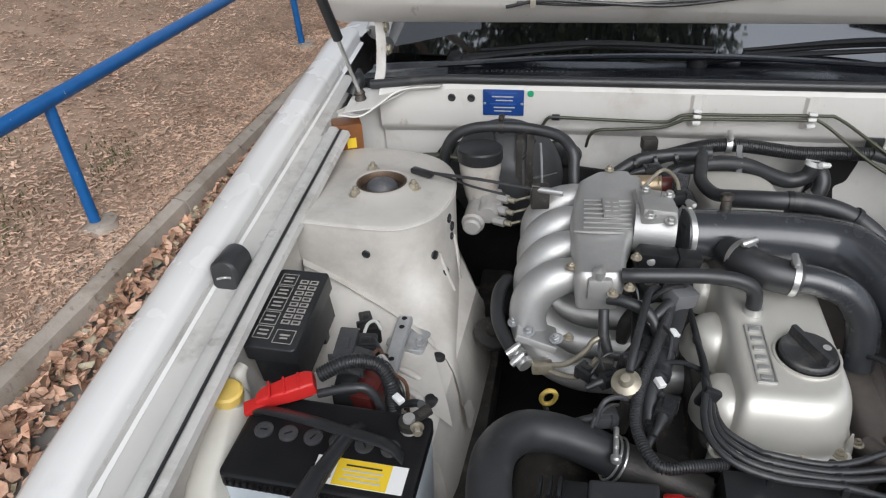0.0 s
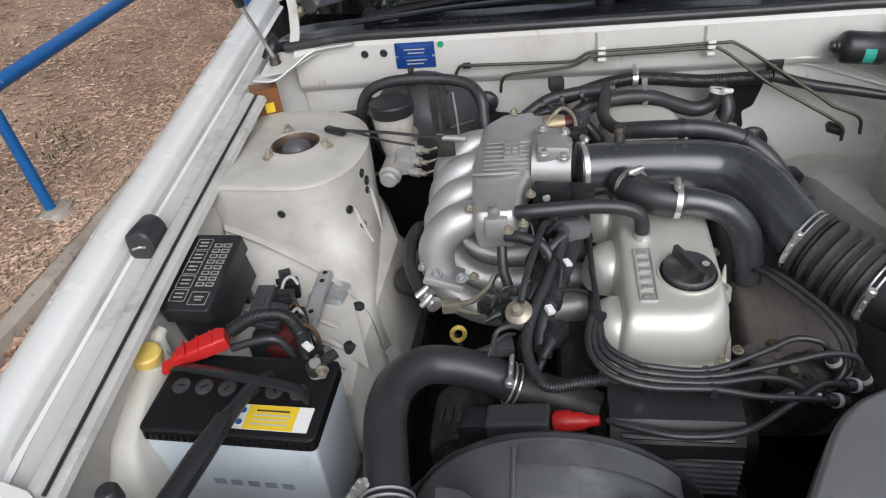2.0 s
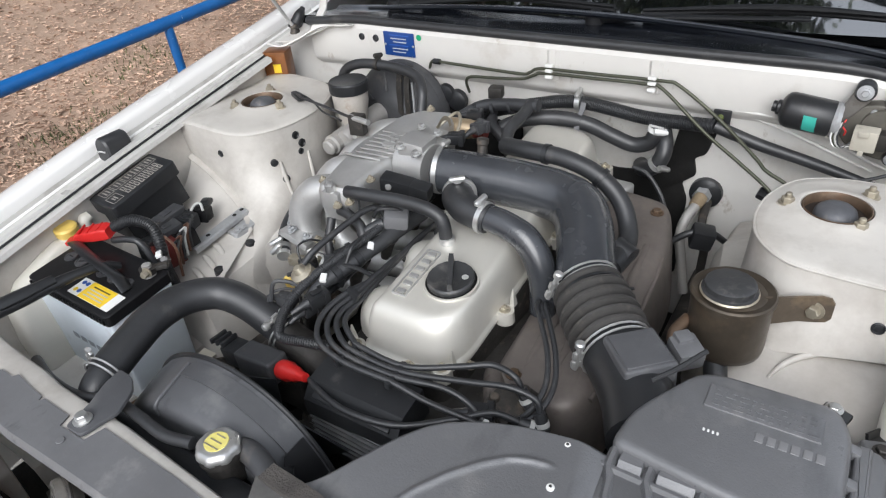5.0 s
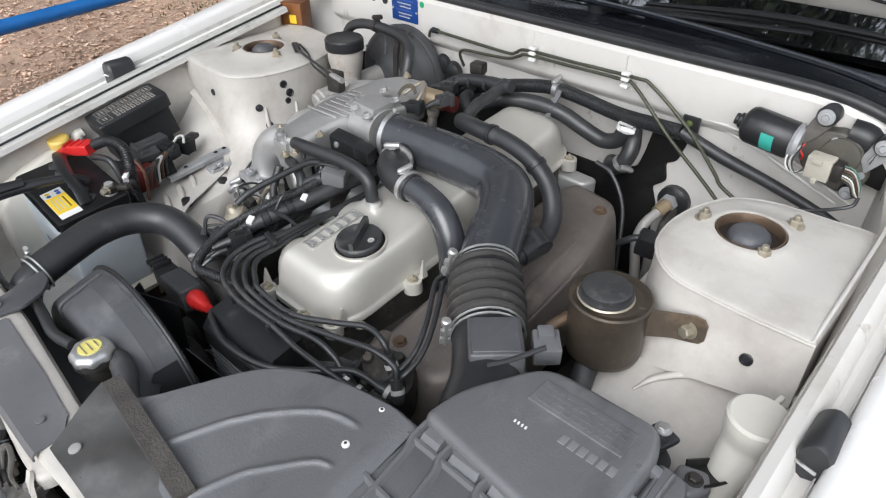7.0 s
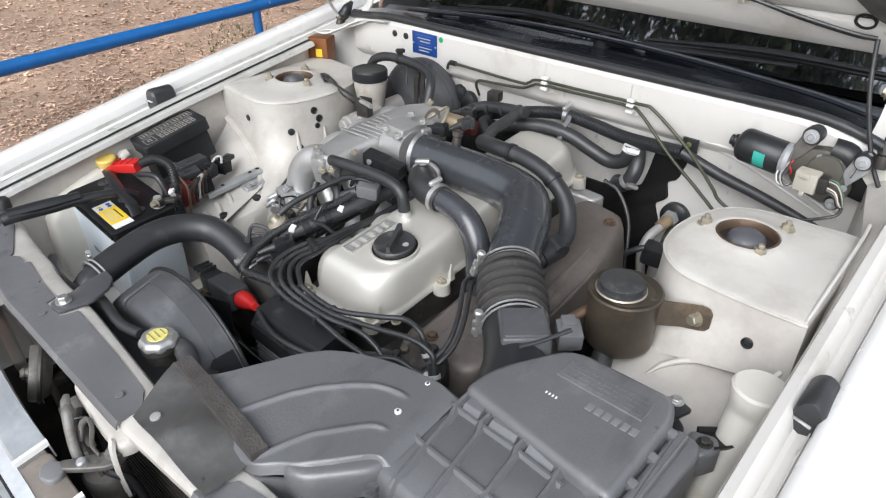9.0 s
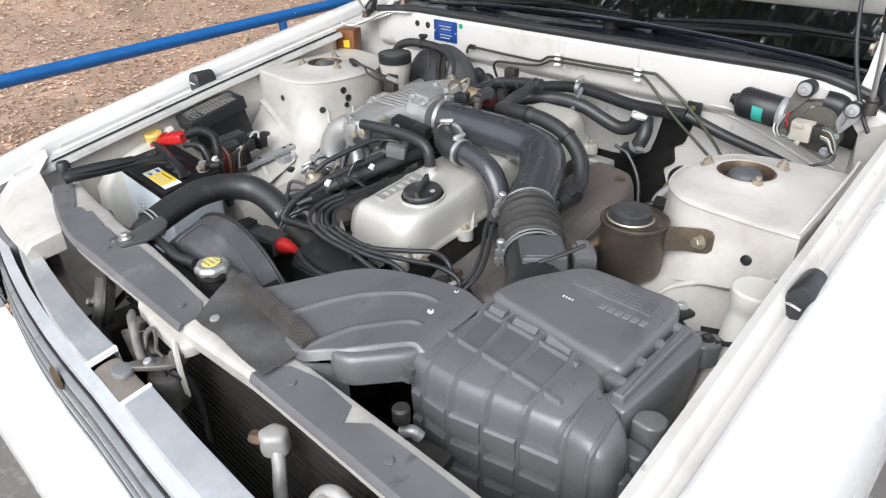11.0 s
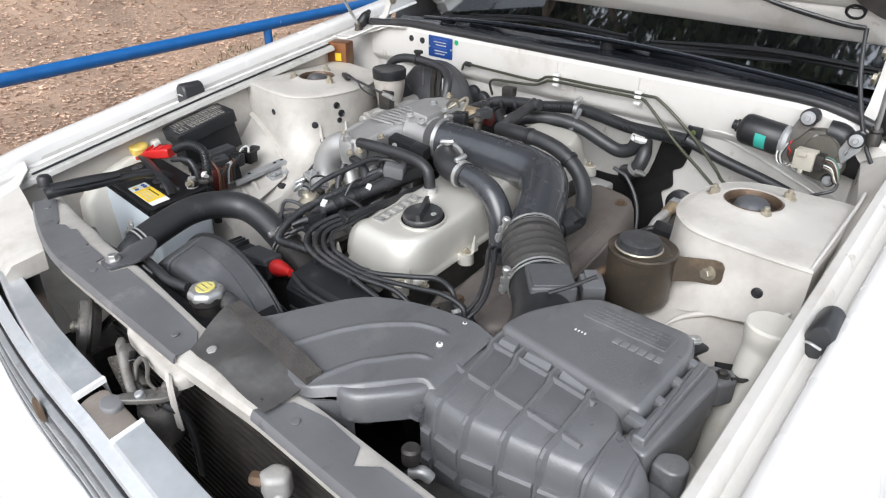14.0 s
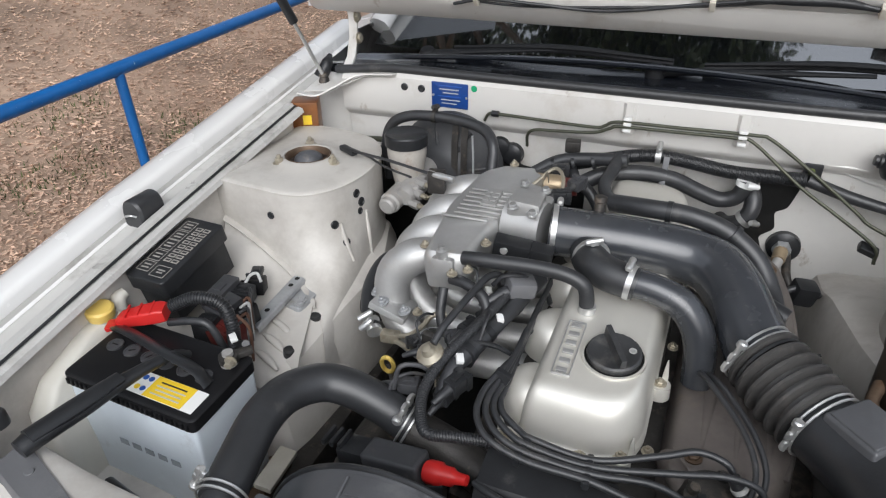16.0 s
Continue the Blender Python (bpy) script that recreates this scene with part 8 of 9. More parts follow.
for x, y, z, s, r_, m_ in ((-0.520, -0.055, 0.790, (0.028, 0.070, 0.024), 6, strip_dark), (-0.500, -0.075, 0.778, (0.034, 0.050, 0.028), -8, strip_dark), (-0.497, -0.030, 0.776, (0.030, 0.032, 0.028), 12, black_plastic), (-0.502, 0.008, 0.772, (0.032, 0.026, 0.026), 20, battery_black),
                           (-0.478, -0.062, 0.760, (0.030, 0.045, 0.036), -10, battery_black), (-0.470, -0.108, 0.757, (0.036, 0.050, 0.045), -16, maroon), (-0.50, -0.115, 0.766, (0.032, 0.030, 0.040), 8, black_plastic), (-0.515, 0.030, 0.780, (0.020, 0.030, 0.010), 25, black_plastic)):
    rl = part("relay", box((x, y, z - 0.018), s, (rr_.uniform(-8, 8), rr_.uniform(-8, 8), r_), 0.003), m_, relays)
    part("relay_clip", box((x, y, z - 0.018 + s[2] / 2), (s[0] * 0.5, s[1] * 0.3, 0.004), (0, 0, r_), 0.001), m_, rl)
    part("relay_lip", box((x, y - s[1] * 0.40, z - 0.018), (s[0] * 1.12, 0.004, s[2] * 1.1), (0, 0, r_), 0.001), m_, rl)
for k in range(7):
    a = V(-0.50 + 0.008 * k, -0.03 - 0.012 * k, 0.762)
    part("wire", tube([a, a + V(0.012, 0.006, 0.008), a + V(0.028, -0.012, 0.000), a + V(0.034, -0.02, -0.03)], 0.0026, 6, 5), [rubber, rubber, brown_plastic, label_grey, rubber, brown_plastic, rubber][k], relays)
part("pale_loop", tube([(-0.505, -0.015, 0.768), (-0.500, -0.004, 0.780), (-0.490, 0.002, 0.782), (-0.480, -0.004, 0.772)], 0.0026, 8, 6), label_grey, relays)
brk = thing("mounting_bracket", (-0.46, 0.02, 0.71), "galvanised steel bracket bolted to the inner wing", "bracket")
part("channel", sheet([[V(-0.464 + dx, -0.062 + 0.138 * k / 6, 0.7195 + 0.012 * k / 6 + dz) for dx, dz in ((-0.0125, -0.004), (-0.012, 0.004), (-0.009, 0.0065), (0.009, 0.0065), (0.012, 0.004), (0.0125, -0.004))] for k in range(7)], 0.0018), galvanised, brk, "galvanised channel", 30)
for dy in (-0.045, -0.02, 0.05, 0.07):
    part("channel_hole", lathe([(0.0045, 0.0), (0.0035, 0.0008), (0, 0.0004)], (-0.464, dy, 0.7267 + 0.087 * (dy + 0.062)), (0, -0.08, 1), 14), shade_grime, brk)
part("base_plate", prism(rounded([(-0.485, 0.02), (-0.425, 0.012), (-0.418, 0.060), (-0.455, 0.092), (-0.488, 0.088)], 0.008), 0.712, 0.7205, 0.002, (0, 0.05)), galvanised, brk, "bolted foot plate")
for x, y in ((-0.478, 0.078), (-0.432, 0.035), (-0.430, 0.022)):
    part("bracket_bolt", bolt((x, y, 0.7235), (0, 0, 1), 0.006, 0.005), galvanised, brk)
for x, y, z in ((-0.395, -0.065, 0.695), (-0.40, 0.02, 0.702)):
    h = thing("hole_plug", (x, y, z), "black rubber plug in the inner wing", "plug", "plugs")
    part("plug", lathe([(0.010, -0.01), (0.010, 0.003), (0.008, 0.004), (0, 0.002)], (x, y, z + 0.004), (0.1, 0, 1), 16), black_plastic, h)

# ---- rear corner: amber unit, brake parts ----
amber = thing("amber_unit", (-0.62, 0.43, 0.85), "amber-brown plastic relay with a yellow label", "relay")
part("case", box((-0.650, 0.425, 0.893), (0.056, 0.050, 0.078), (0, 0, 24), 0.004), amber_plastic, amber)
part("label", plate(rect(0.018, 0.020), Matrix.Translation((-0.6355, 0.4035, 0.895)) @ pose(0, 0, 0, 90, 0, 24), 0.0008, 0), label_yellow, amber)
part("foot", box((-0.650, 0.43, 0.850), (0.060, 0.055, 0.012), (0, 0, 24), 0.002), black_plastic, amber)
brake = thing("brake_master", (-0.375, 0.35, 0.78), "brake master cylinder with a milky reservoir", "brake master cylinder")
part("reservoir", lathe([(0.020, -0.074), (0.0275, -0.068), (0.030, -0.055), (0.0375, -0.015), (0.0385, 0.010), (0.036, 0.016)], (-0.376, 0.346, 0.893), (0, 0, 1), 30), fluid, brake, "milky reservoir stained by amber fluid")
part("reservoir_cap", lathe([(0.041, 0.0), (0.0415, 0.004), (0.0415, 0.020), (0.039, 0.023), (0.036, 0.0215), (0, 0.0225)], (-0.376, 0.346, 0.898), (0, 0, 1), 36, 30, 0.012), black_plastic, brake, "dusty black screw cap")
part("cylinder", tube([(-0.372, 0.44, 0.815), (-0.374, 0.36, 0.812), (-0.378, 0.30, 0.808), (-0.380, 0.278, 0.806)], [0.024, 0.022, 0.021, 0.019], 20, 4), pale_cast, brake, "pale cast cylinder")
part("cylinder_end", lathe([(0.020, -0.006), (0.021, 0.004), (0.0165, 0.007), (0.0165, 0.017), (0.013, 0.020), (0, 0.0205)], (-0.380, 0.276, 0.806), (-0.05, -1, -0.12), 24), pale_cast, brake)
part("second_end", lathe([(0.019, -0.02), (0.0195, 0.004), (0.016, 0.009), (0, 0.010)], (-0.356, 0.292, 0.817), (-0.05, -1, -0.12), 24), pale_cast, brake)
part("boss", box((-0.352, 0.322, 0.822), (0.040, 0.05, 0.034), (8, 0, 4), 0.008), pale_cast, brake)
part("neck", lathe([(0.019, 0.0), (0.022, 0.012), (0.021, 0.014), (0.024, 0.032)], (-0.378, 0.340, 0.808), (0, 0, 1), 20), pale_cast, brake)
for x, y, z in ((-0.330, 0.315, 0.838), (-0.332, 0.300, 0.822), (-0.334, 0.288, 0.806)):
    part("union", tube([(x - 0.01, y, z), (x + 0.010, y - 0.008, z)], 0.0085, 6, 2, smooth=False), pale_cast, brake)
    part("union_nut", tube([(x + 0.010, y - 0.008, z), (x + 0.022, y - 0.012, z)], 0.0052, 6, 2, smooth=False), tarnished, brake)
    part("brake_pipe", tube([(x + 0.02, y - 0.011, z), (x + 0.042, y - 0.008, z + 0.006), (x + 0.062, y + 0.03, z - 0.01), (x + 0.058, y + 0.08, z - 0.08)], 0.0024, 8, 6), tarnished, brake)
boost = thing("brake_booster", (-0.342, 0.47, 0.69), "large black brake booster on the firewall", "brake booster")
part("drum", lathe([(0.03, -0.040), (0.050, -0.036), (0.060, -0.024), (0.094, -0.020), (0.110, -0.008), (0.115, 0.004), (0.110, 0.010), (0.115, 0.016), (0.112, 0.034)], (-0.342, 0.468, 0.806), (0, 1, 0), 44), strip_dark, boost, "", 50)
for k in range(8):
    t = 2 * PI * k / 8 + 0.2
    part("drum_rib", tube([(-0.342 + 0.060 * math.cos(t), 0.441, 0.806 + 0.060 * math.sin(t)), (-0.342 + 0.106 * math.cos(t), 0.453, 0.806 + 0.106 * math.sin(t))], 0.003, 6, 2, smooth=False), strip_dark, boost)
for x in (-0.318, -0.298):
    part("drum_bracket", sheet([[V(x + 0.013 * j, y, z) for j in (0, 1)] for y, z in ((0.455, 0.925), (0.438, 0.915), (0.430, 0.88), (0.428, 0.83), (0.430, 0.79))], 0.002), dark_metal, boost, "dull steel bracket")
part("drum_link", tube([(-0.272, 0.425, 0.90), (-0.268, 0.42, 0.86), (-0.264, 0.41, 0.80)], 0.0022, 8, 4), galvanised, boost)
vac = thing("vacuum_hose", (-0.3, 0.42, 0.9), "black vacuum hose arching over the brake reservoir", "hose")
part("hose", tube([(-0.450, 0.412, 0.79), (-0.455, 0.411, 0.86), (-0.438, 0.411, 0.909), (-0.398, 0.412, 0.930), (-0.34, 0.412, 0.935), (-0.28, 0.410, 0.932), (-0.235, 0.398, 0.924), (-0.212, 0.375, 0.905), (-0.208, 0.36, 0.875), (-0.205, 0.345, 0.85)], 0.0105, 14, 7), rubber, vac)
part("hose_clip", clamp((-0.345, 0.412, 0.935), (1, 0, 0), 0.0112, 0.008, (0, 0.2, 1)), dark_metal, vac)
accel = thing("throttle_cable", (-0.45, 0.25, 0.9), "thin black throttle cable crossing to the manifold", "cable")
part("cable", tube([(-0.49, 0.30, 0.893), (-0.44, 0.272, 0.900), (-0.36, 0.24, 0.908), (-0.28, 0.222, 0.905), (-0.235, 0.215, 0.904)], 0.0028, 8, 6), rubber, accel)
part("cable", tube([(-0.49, 0.312, 0.890), (-0.43, 0.29, 0.887), (-0.38, 0.26, 0.885), (-0.32, 0.245, 0.88)], 0.0022, 8, 6), rubber, accel)
part("adjuster", tube([(-0.275, 0.222, 0.905), (-0.225, 0.213, 0.904)], 0.0055, 10, 2, smooth=False), steel, accel, "bright cable adjuster")
part("cable_guide", box((-0.472, 0.290, 0.893), (0.045, 0.014, 0.010), (0, 0, -28), 0.003), black_plastic, accel)
part("guide_bracket", box((-0.262, 0.226, 0.890), (0.03, 0.02, 0.04), (0, 0, 10), 0.003), dark_metal, accel)
duct_l = thing("side_pipe", (-0.5, 0.42, 0.84), "dark pipe along the rear of the tower", "pipe")
part("pipe", tube([(-0.60, 0.43, 0.845), (-0.52, 0.425, 0.862), (-0.45, 0.415, 0.87), (-0.40, 0.41, 0.86)], 0.006, 10, 5), olive_pipe, duct_l)
booster_grommet = thing("grommet", (-0.19, 0.5, 0.87), "black grommet in the firewall", "grommet", "grommets")
part("grommet", lathe([(0.022, -0.004), (0.020, 0.006), (0.012, 0.010), (0, 0.010)], (-0.240, 0.505, 0.852), (0, -1, 0), 24), black_plastic, booster_grommet)
part("rubber_lobe", lathe([(0.024, -0.004), (0.022, 0.008), (0.012, 0.014), (0, 0.014)], (-0.215, 0.512, 0.838), (0, -1, 0), 24), black_plastic, booster_grommet)

# ---- firewall: data plate, pipes, looms, heater hoses ----
dp = thing("data_plate", (-0.35, 0.50, 0.925), "blue metal data plate riveted to the firewall", "plate")
DM = Matrix.Translation((-0.3505, FW - 0.002, 0.9495)) @ pose(0, 0, 0, 90, 0, 0)
part("plate", plate(rect(0.080, 0.052, 0.002), DM, 0.0012, 0.0003), plate_blue, dp)
for k in range(6):
    part("print_bar", prism(rect(0.050 - 0.008 * (k % 3), 0.0022), 0, 0.0003, m=DM @ pose(0.002 - 0.003 * (k % 2), 0.019 - 0.0072 * k, 0.0012)), label_blue if k % 3 == 0 else label_grey, dp)
for s in (-1, 1):
    part("rivet", lathe([(0.0028, 0), (0.0022, 0.0015), (0, 0.002)], DM @ V(s * 0.0365, -0.002, 0.0012), (0, -1, 0), 10), steel, dp)
dot = thing("round_sticker", (-0.298, 0.50, 0.968), "small round green sticker on the firewall", "sticker")
part("sticker", lathe([(0.0065, 0), (0.0065, 0.0006), (0, 0.0006)], (-0.298, FW - 0.0015, 0.968), (0, -1, 0), 20), green_dot, dot)
for x in (-0.453, -0.414):
    h = thing("hole_plug", (x, 0.50, 0.955), "black rubber plug in the firewall", "plug", "plugs")
    part("plug", lathe([(0.0078, -0.004), (0.0078, 0.002), (0.006, 0.003), (0, 0.001)], (x, FW - 0.001, 0.957), (0, -1, 0), 18), black_plastic, h)
pipes = thing("pipe_pair", (0.1, 0.48, 0.90), "two thin olive steel pipes clipped to the firewall", "pipe")
part("pipe", tube([(-0.272, 0.497, 0.908), (-0.262, 0.492, 0.924), (-0.245, 0.490, 0.927), (-0.15, 0.490, 0.925), (-0.05, 0.489, 0.924), (-0.03, 0.488, 0.930), (-0.005, 0.488, 0.940), (0.10, 0.488, 0.942), (0.225, 0.489, 0.944), (0.258, 0.489, 0.938), (0.335, 0.482, 0.888), (0.405, 0.450, 0.845), (0.425, 0.438, 0.832), (0.470, 0.428, 0.812), (0.478, 0.425, 0.78)], 0.0031, 10, 6), olive_pipe, pipes)
part("pipe", tube([(-0.185, 0.512, 0.86), (-0.180, 0.494, 0.890), (-0.165, 0.489, 0.904), (-0.12, 0.488, 0.908), (-0.05, 0.488, 0.914), (-0.02, 0.487, 0.926), (0.0, 0.487, 0.932), (0.10, 0.487, 0.934), (0.20, 0.486, 0.936), (0.232, 0.483, 0.930), (0.313, 0.464, 0.872), (0.38, 0.446, 0.835), (0.44, 0.425, 0.800), (0.447, 0.42, 0.77)], 0.0031, 10, 6), olive_pipe, pipes)
part("pipe_end", tube([(-0.255, 0.490, 0.927), (-0.240, 0.490, 0.927)], 0.006, 10, 2, smooth=False), black_plastic, pipes)
for x in (0.011, 0.209):
    for dz in (-0.008, 0.004, 0.014):
        part("white_clip", box((x, 0.485, 0.9345 + dz), (0.015, 0.010, 0.006), (0, 0, 0), 0.0025), label_white, pipes, "white nylon clip")
part("pipe_bracket", box((0.435, 0.43, 0.790), (0.032, 0.02, 0.012), (20, 20, 0), 0.003), black_plastic, pipes)
hl = thing("heater_hose", (0.1, 0.45, 0.85), "black heater hose along the firewall", "hose", "heater hoses")
part("hose", tube([(-0.13, 0.42, 0.835), (-0.09, 0.44, 0.858), (-0.03, 0.458, 0.872), (0.03, 0.477, 0.882), (0.075, 0.484, 0.885), (0.13, 0.488, 0.880), (0.20, 0.490, 0.871), (0.27, 0.490, 0.872), (0.325, 0.487, 0.875)], 0.0125, 14, 7, 0.0006, 0.004), black_plastic, hl)
part("hose_tail", tube([(0.325, 0.487, 0.876), (0.40, 0.490, 0.853), (0.48, 0.486, 0.838), (0.56, 0.474, 0.824), (0.63, 0.460, 0.808)], [0.011, 0.0105, 0.0095, 0.008, 0.007], 12, 7), rubber, hl)
part("tie", clamp((0.075, 0.484, 0.885), (1, 0, 0), 0.0145, 0.010, (0, -0.3, 1)), steel, hl)
hb = thing("heater_hose", (0.1, 0.45, 0.85), "black heater hose along the firewall", "hose", "heater hoses")
part("hose", tube([(-0.05, 0.40, 0.845), (-0.01, 0.42, 0.862), (0.05, 0.44, 0.866), (0.105, 0.452, 0.858), (0.15, 0.462, 0.838), (0.190, 0.468, 0.824), (0.218, 0.470, 0.832), (0.228, 0.472, 0.850), (0.230, 0.475, 0.862)], 0.0145, 14, 7), rubber, hb)
part("white_clamp", clamp((0.230, 0.475, 0.858), (0.2, 0.1, 1), 0.0152, 0.009, (0.5, -0.8, 0.2)), label_white, hb)
hc = thing("heater_hose", (0.22, 0.47, 0.8), "black heater hose along the firewall", "hose", "heater hoses")
part("hose", tube([(0.238, 0.49, 0.850), (0.248, 0.472, 0.830), (0.246, 0.462, 0.808), (0.232, 0.462, 0.788), (0.212, 0.475, 0.775), (0.20, 0.50, 0.77)], 0.0150, 14, 6), rubber, hc)
part("hose_clamp", clamp((0.240, 0.461, 0.797), (0.6, -0.1, 0.8), 0.0156, 0.009, (0.7, -0.6, 0)), steel, hc)
hd = thing("blue_grey_strap", (0.09, 0.46, 0.88), "grey metal strap holding the hoses", "bracket")
part("strap", sheet([[V(0.086 + 0.010 * j, y, z) for j in (0, 1)] for y, z in ((0.468, 0.892), (0.462, 0.88), (0.440, 0.868), (0.436, 0.845))], 0.003), strip_grey, hd)
part("strap", sheet([[V(-0.085 + 0.010 * j, y, z) for j in (0, 1)] for y, z in ((0.455, 0.905), (0.447, 0.895), (0.446, 0.875))], 0.003), strip_grey, hd)
dh = thing("junction_hoses", (-0.02, 0.36, 0.87), "black rubber hose junction behind the manifold", "hose")
part("hose", tube([(-0.135, 0.385, 0.86), (-0.09, 0.40, 0.885), (-0.03, 0.405, 0.895), (0.01, 0.40, 0.90), (0.03, 0.40, 0.903)], 0.012, 14, 6), rubber, dh)
part("hose", tube([(0.015, 0.405, 0.905), (0.010, 0.37, 0.892), (0.005, 0.33, 0.882), (0.02, 0.29, 0.878), (0.045, 0.268, 0.884)], 0.011, 14, 6), rubber, dh)
part("hose", tube([(-0.06, 0.385, 0.87), (-0.05, 0.36, 0.87), (-0.02, 0.345, 0.855), (0.0, 0.335, 0.83)], 0.010, 12, 6), rubber, dh)
part("fitting", box((-0.075, 0.43, 0.905), (0.028, 0.024, 0.022), (0, 0, 10), 0.004), dark_metal, dh)
for k in range(4):
    part("tie", lathe([(0.0122, -0.003), (0.0138, -0.003), (0.0138, 0.003), (0.0122, 0.003)], (-0.10 + 0.035 * k, 0.395 + 0.004 * k, 0.878 + 0.006 * k), (1, 0.2, 0.3), 18), black_plastic, dh)

ins = thing("firewall_pad", (0.22, 0.55, 0.7), "black sound-deadening pad on the firewall, and a dark sheet for shade behind the booster", "insulation pad")
pad = [(-0.05, 0.52), (0.285, 0.52), (0.288, 0.70), (0.275, 0.735), (0.300, 0.755), (0.292, 0.79), (0.312, 0.80), (0.325, 0.845), (0.318, 0.868), (0.262, 0.866), (0.250, 0.80), (0.240, 0.765), (0.20, 0.745), (0.15, 0.74), (0.06, 0.74), (-0.05, 0.73)]
part("pad", plate(rounded(pad, 0.008), Matrix.Translation((0, FW + 0.024, 0)) @ pose(0, 0, 0, 90, 0, 0), 0.006, 0.002), shade_grime, ins)
# Not insulation: a dark sheet added for the shaded void behind the booster.
part("pad", plate(rounded([(-0.56, 0.50), (-0.06, 0.50), (-0.06, 0.80), (-0.20, 0.815), (-0.215, 0.85), (-0.47, 0.86), (-0.50, 0.82), (-0.56, 0.80)], 0.01), Matrix.Translation((0, FW + 0.012, 0)) @ pose(0, 0, 0, 90, 0, 0), 0.006, 0.002), shade_grime, ins)
GM = Vector((-0.022, 0.0, -0.044))
gr = thing("grommet", (0.34, 0.5, 0.755), "black grommet with a bright pipe union", "grommet", "grommets")
part("grommet", lathe([(0.031, -0.01), (0.030, 0.004), (0.019, 0.011), (0.0, 0.011)], V(0.344, FW + 0.020, 0.765) + GM, (0, -1, 0), 30), black_plastic, gr)
part("union", tube([V(*q) + GM for q in ((0.344, 0.545, 0.770), (0.340, 0.505, 0.765), (0.336, 0.48, 0.758))], [0.014, 0.013, 0.012], 14, 3), brassy, gr, "bright metal union")
part("union_nut", lathe([(0.017, -0.008), (0.017, 0.008)], V(0.341, 0.512, 0.766) + GM, (0.1, 1, 0.2), 6), galvanised, gr)
part("metal_pipe", tube([V(*q) + GM for q in ((0.337, 0.482, 0.758), (0.328, 0.455, 0.742), (0.325, 0.44, 0.71), (0.335, 0.43, 0.67), (0.35, 0.42, 0.60))], 0.0095, 14, 6), pale_cast, gr, "dull aluminium pipe")
part("thin_pipe", tube([V(*q) + GM for q in ((0.352, 0.53, 0.758), (0.355, 0.47, 0.735), (0.37, 0.45, 0.70), (0.37, 0.44, 0.62))], 0.008, 12, 6), dark_metal, gr)
valve = thing("pipe_valve", (0.36, 0.40, 0.70), "dark valve and bracket behind the tower", "valve")
part("valve_body", box((0.352, 0.38, 0.715), (0.04, 0.035, 0.04), (10, 10, 20), 0.008), black_plastic, valve)
part("valve_hose", tube([(0.30, 0.36, 0.70), (0.335, 0.37, 0.725), (0.365, 0.39, 0.72), (0.385, 0.42, 0.69)], 0.006, 10, 6), rubber, valve)
clip_g = thing("green_clip", (0.332, 0.495, 0.883), "small green clip in a black slot on the firewall", "clip")
part("slot", box((0.332, FW - 0.003, 0.885), (0.030, 0.006, 0.032), bevel=0.002), black_plastic, clip_g)
part("clip", lathe([(0.006, 0), (0.005, 0.006), (0, 0.007)], (0.330, FW - 0.006, 0.888), (0, -1, 0), 12), grass_green, clip_g)
lower_cable = thing("ground_cable", (0.25, 0.4, 0.75), "thin black cable down the firewall", "cable")
part("cable", tube([(0.205, 0.43, 0.80), (0.235, 0.44, 0.78), (0.27, 0.43, 0.73), (0.29, 0.40, 0.66), (0.30, 0.38, 0.58)], 0.004, 8, 6), rubber, lower_cable)
wall_y = lambda z: FW + 0.022 * max(0.0, min(1.0, (0.902 - z) / 0.024))
for pts in ([(0.345, 0.900), (0.394, 0.900), (0.441, 0.893), (0.50, 0.866), (0.56, 0.842), (0.60, 0.828)], [(0.375, 0.888), (0.429, 0.870), (0.503, 0.846), (0.574, 0.822)]):
    seam = thing("firewall_bead", (0.5, 0.49, 0.87), "raised cream-white pressing on the firewall", "trim", kind="structure")
    part("bead", tube([(x, wall_y(z) + 0.001 - 0.012 * max(0.0, x - 0.45) / 0.15, z) for x, z in pts], [0.002] + [0.0040] * (len(pts) - 2) + [0.002], 8, 8), bay_white, seam)

# ---- wiper motor ----
wm = thing("wiper_motor", (0.50, 0.49, 0.90), "black wiper motor with a teal label on the firewall", "wiper motor")
ax0, ax1 = V(0.410, 0.473, 0.932), V(0.505, 0.474, 0.921)
d = (ax1 - ax0).normalized()
part("motor_can", lathe([(0.006, 0.0), (0.009, 0.001), (0.009, 0.006), (0.012, 0.008), (0.012, 0.012), (0.021, 0.016), (0.026, 0.020), (0.0285, 0.027), (0.0285, 0.088), (0.026, 0.091), (0.0, 0.091)], ax0, d, 32), black_plastic, wm, "black motor can", 40)
part("teal_label", loft([[ax0 + d * u + V(0, -math.cos(t), math.sin(t)) * 0.0290 for t in (-0.75, -0.5, -0.25, 0.0, 0.25)] for u in (0.050, 0.069)], False), teal_label, wm, "teal sticker")
WP = Matrix.Translation((0, 0.484, 0)) @ pose(0, 0, 0, 90, 0, 0)
gp = part("gear_plate", prism(rounded([(0.508, 0.905), (0.506, 0.926), (0.530, 0.948), (0.560, 0.954), (0.584, 0.944), (0.600, 0.920), (0.607, 0.890), (0.598, 0.868), (0.575, 0.864), (0.545, 0.871), (0.520, 0.885)], 0.008), -0.012, 0.010, 0.004, m=WP), gear_olive, wm, "dusty olive-grey gear plate", 40)
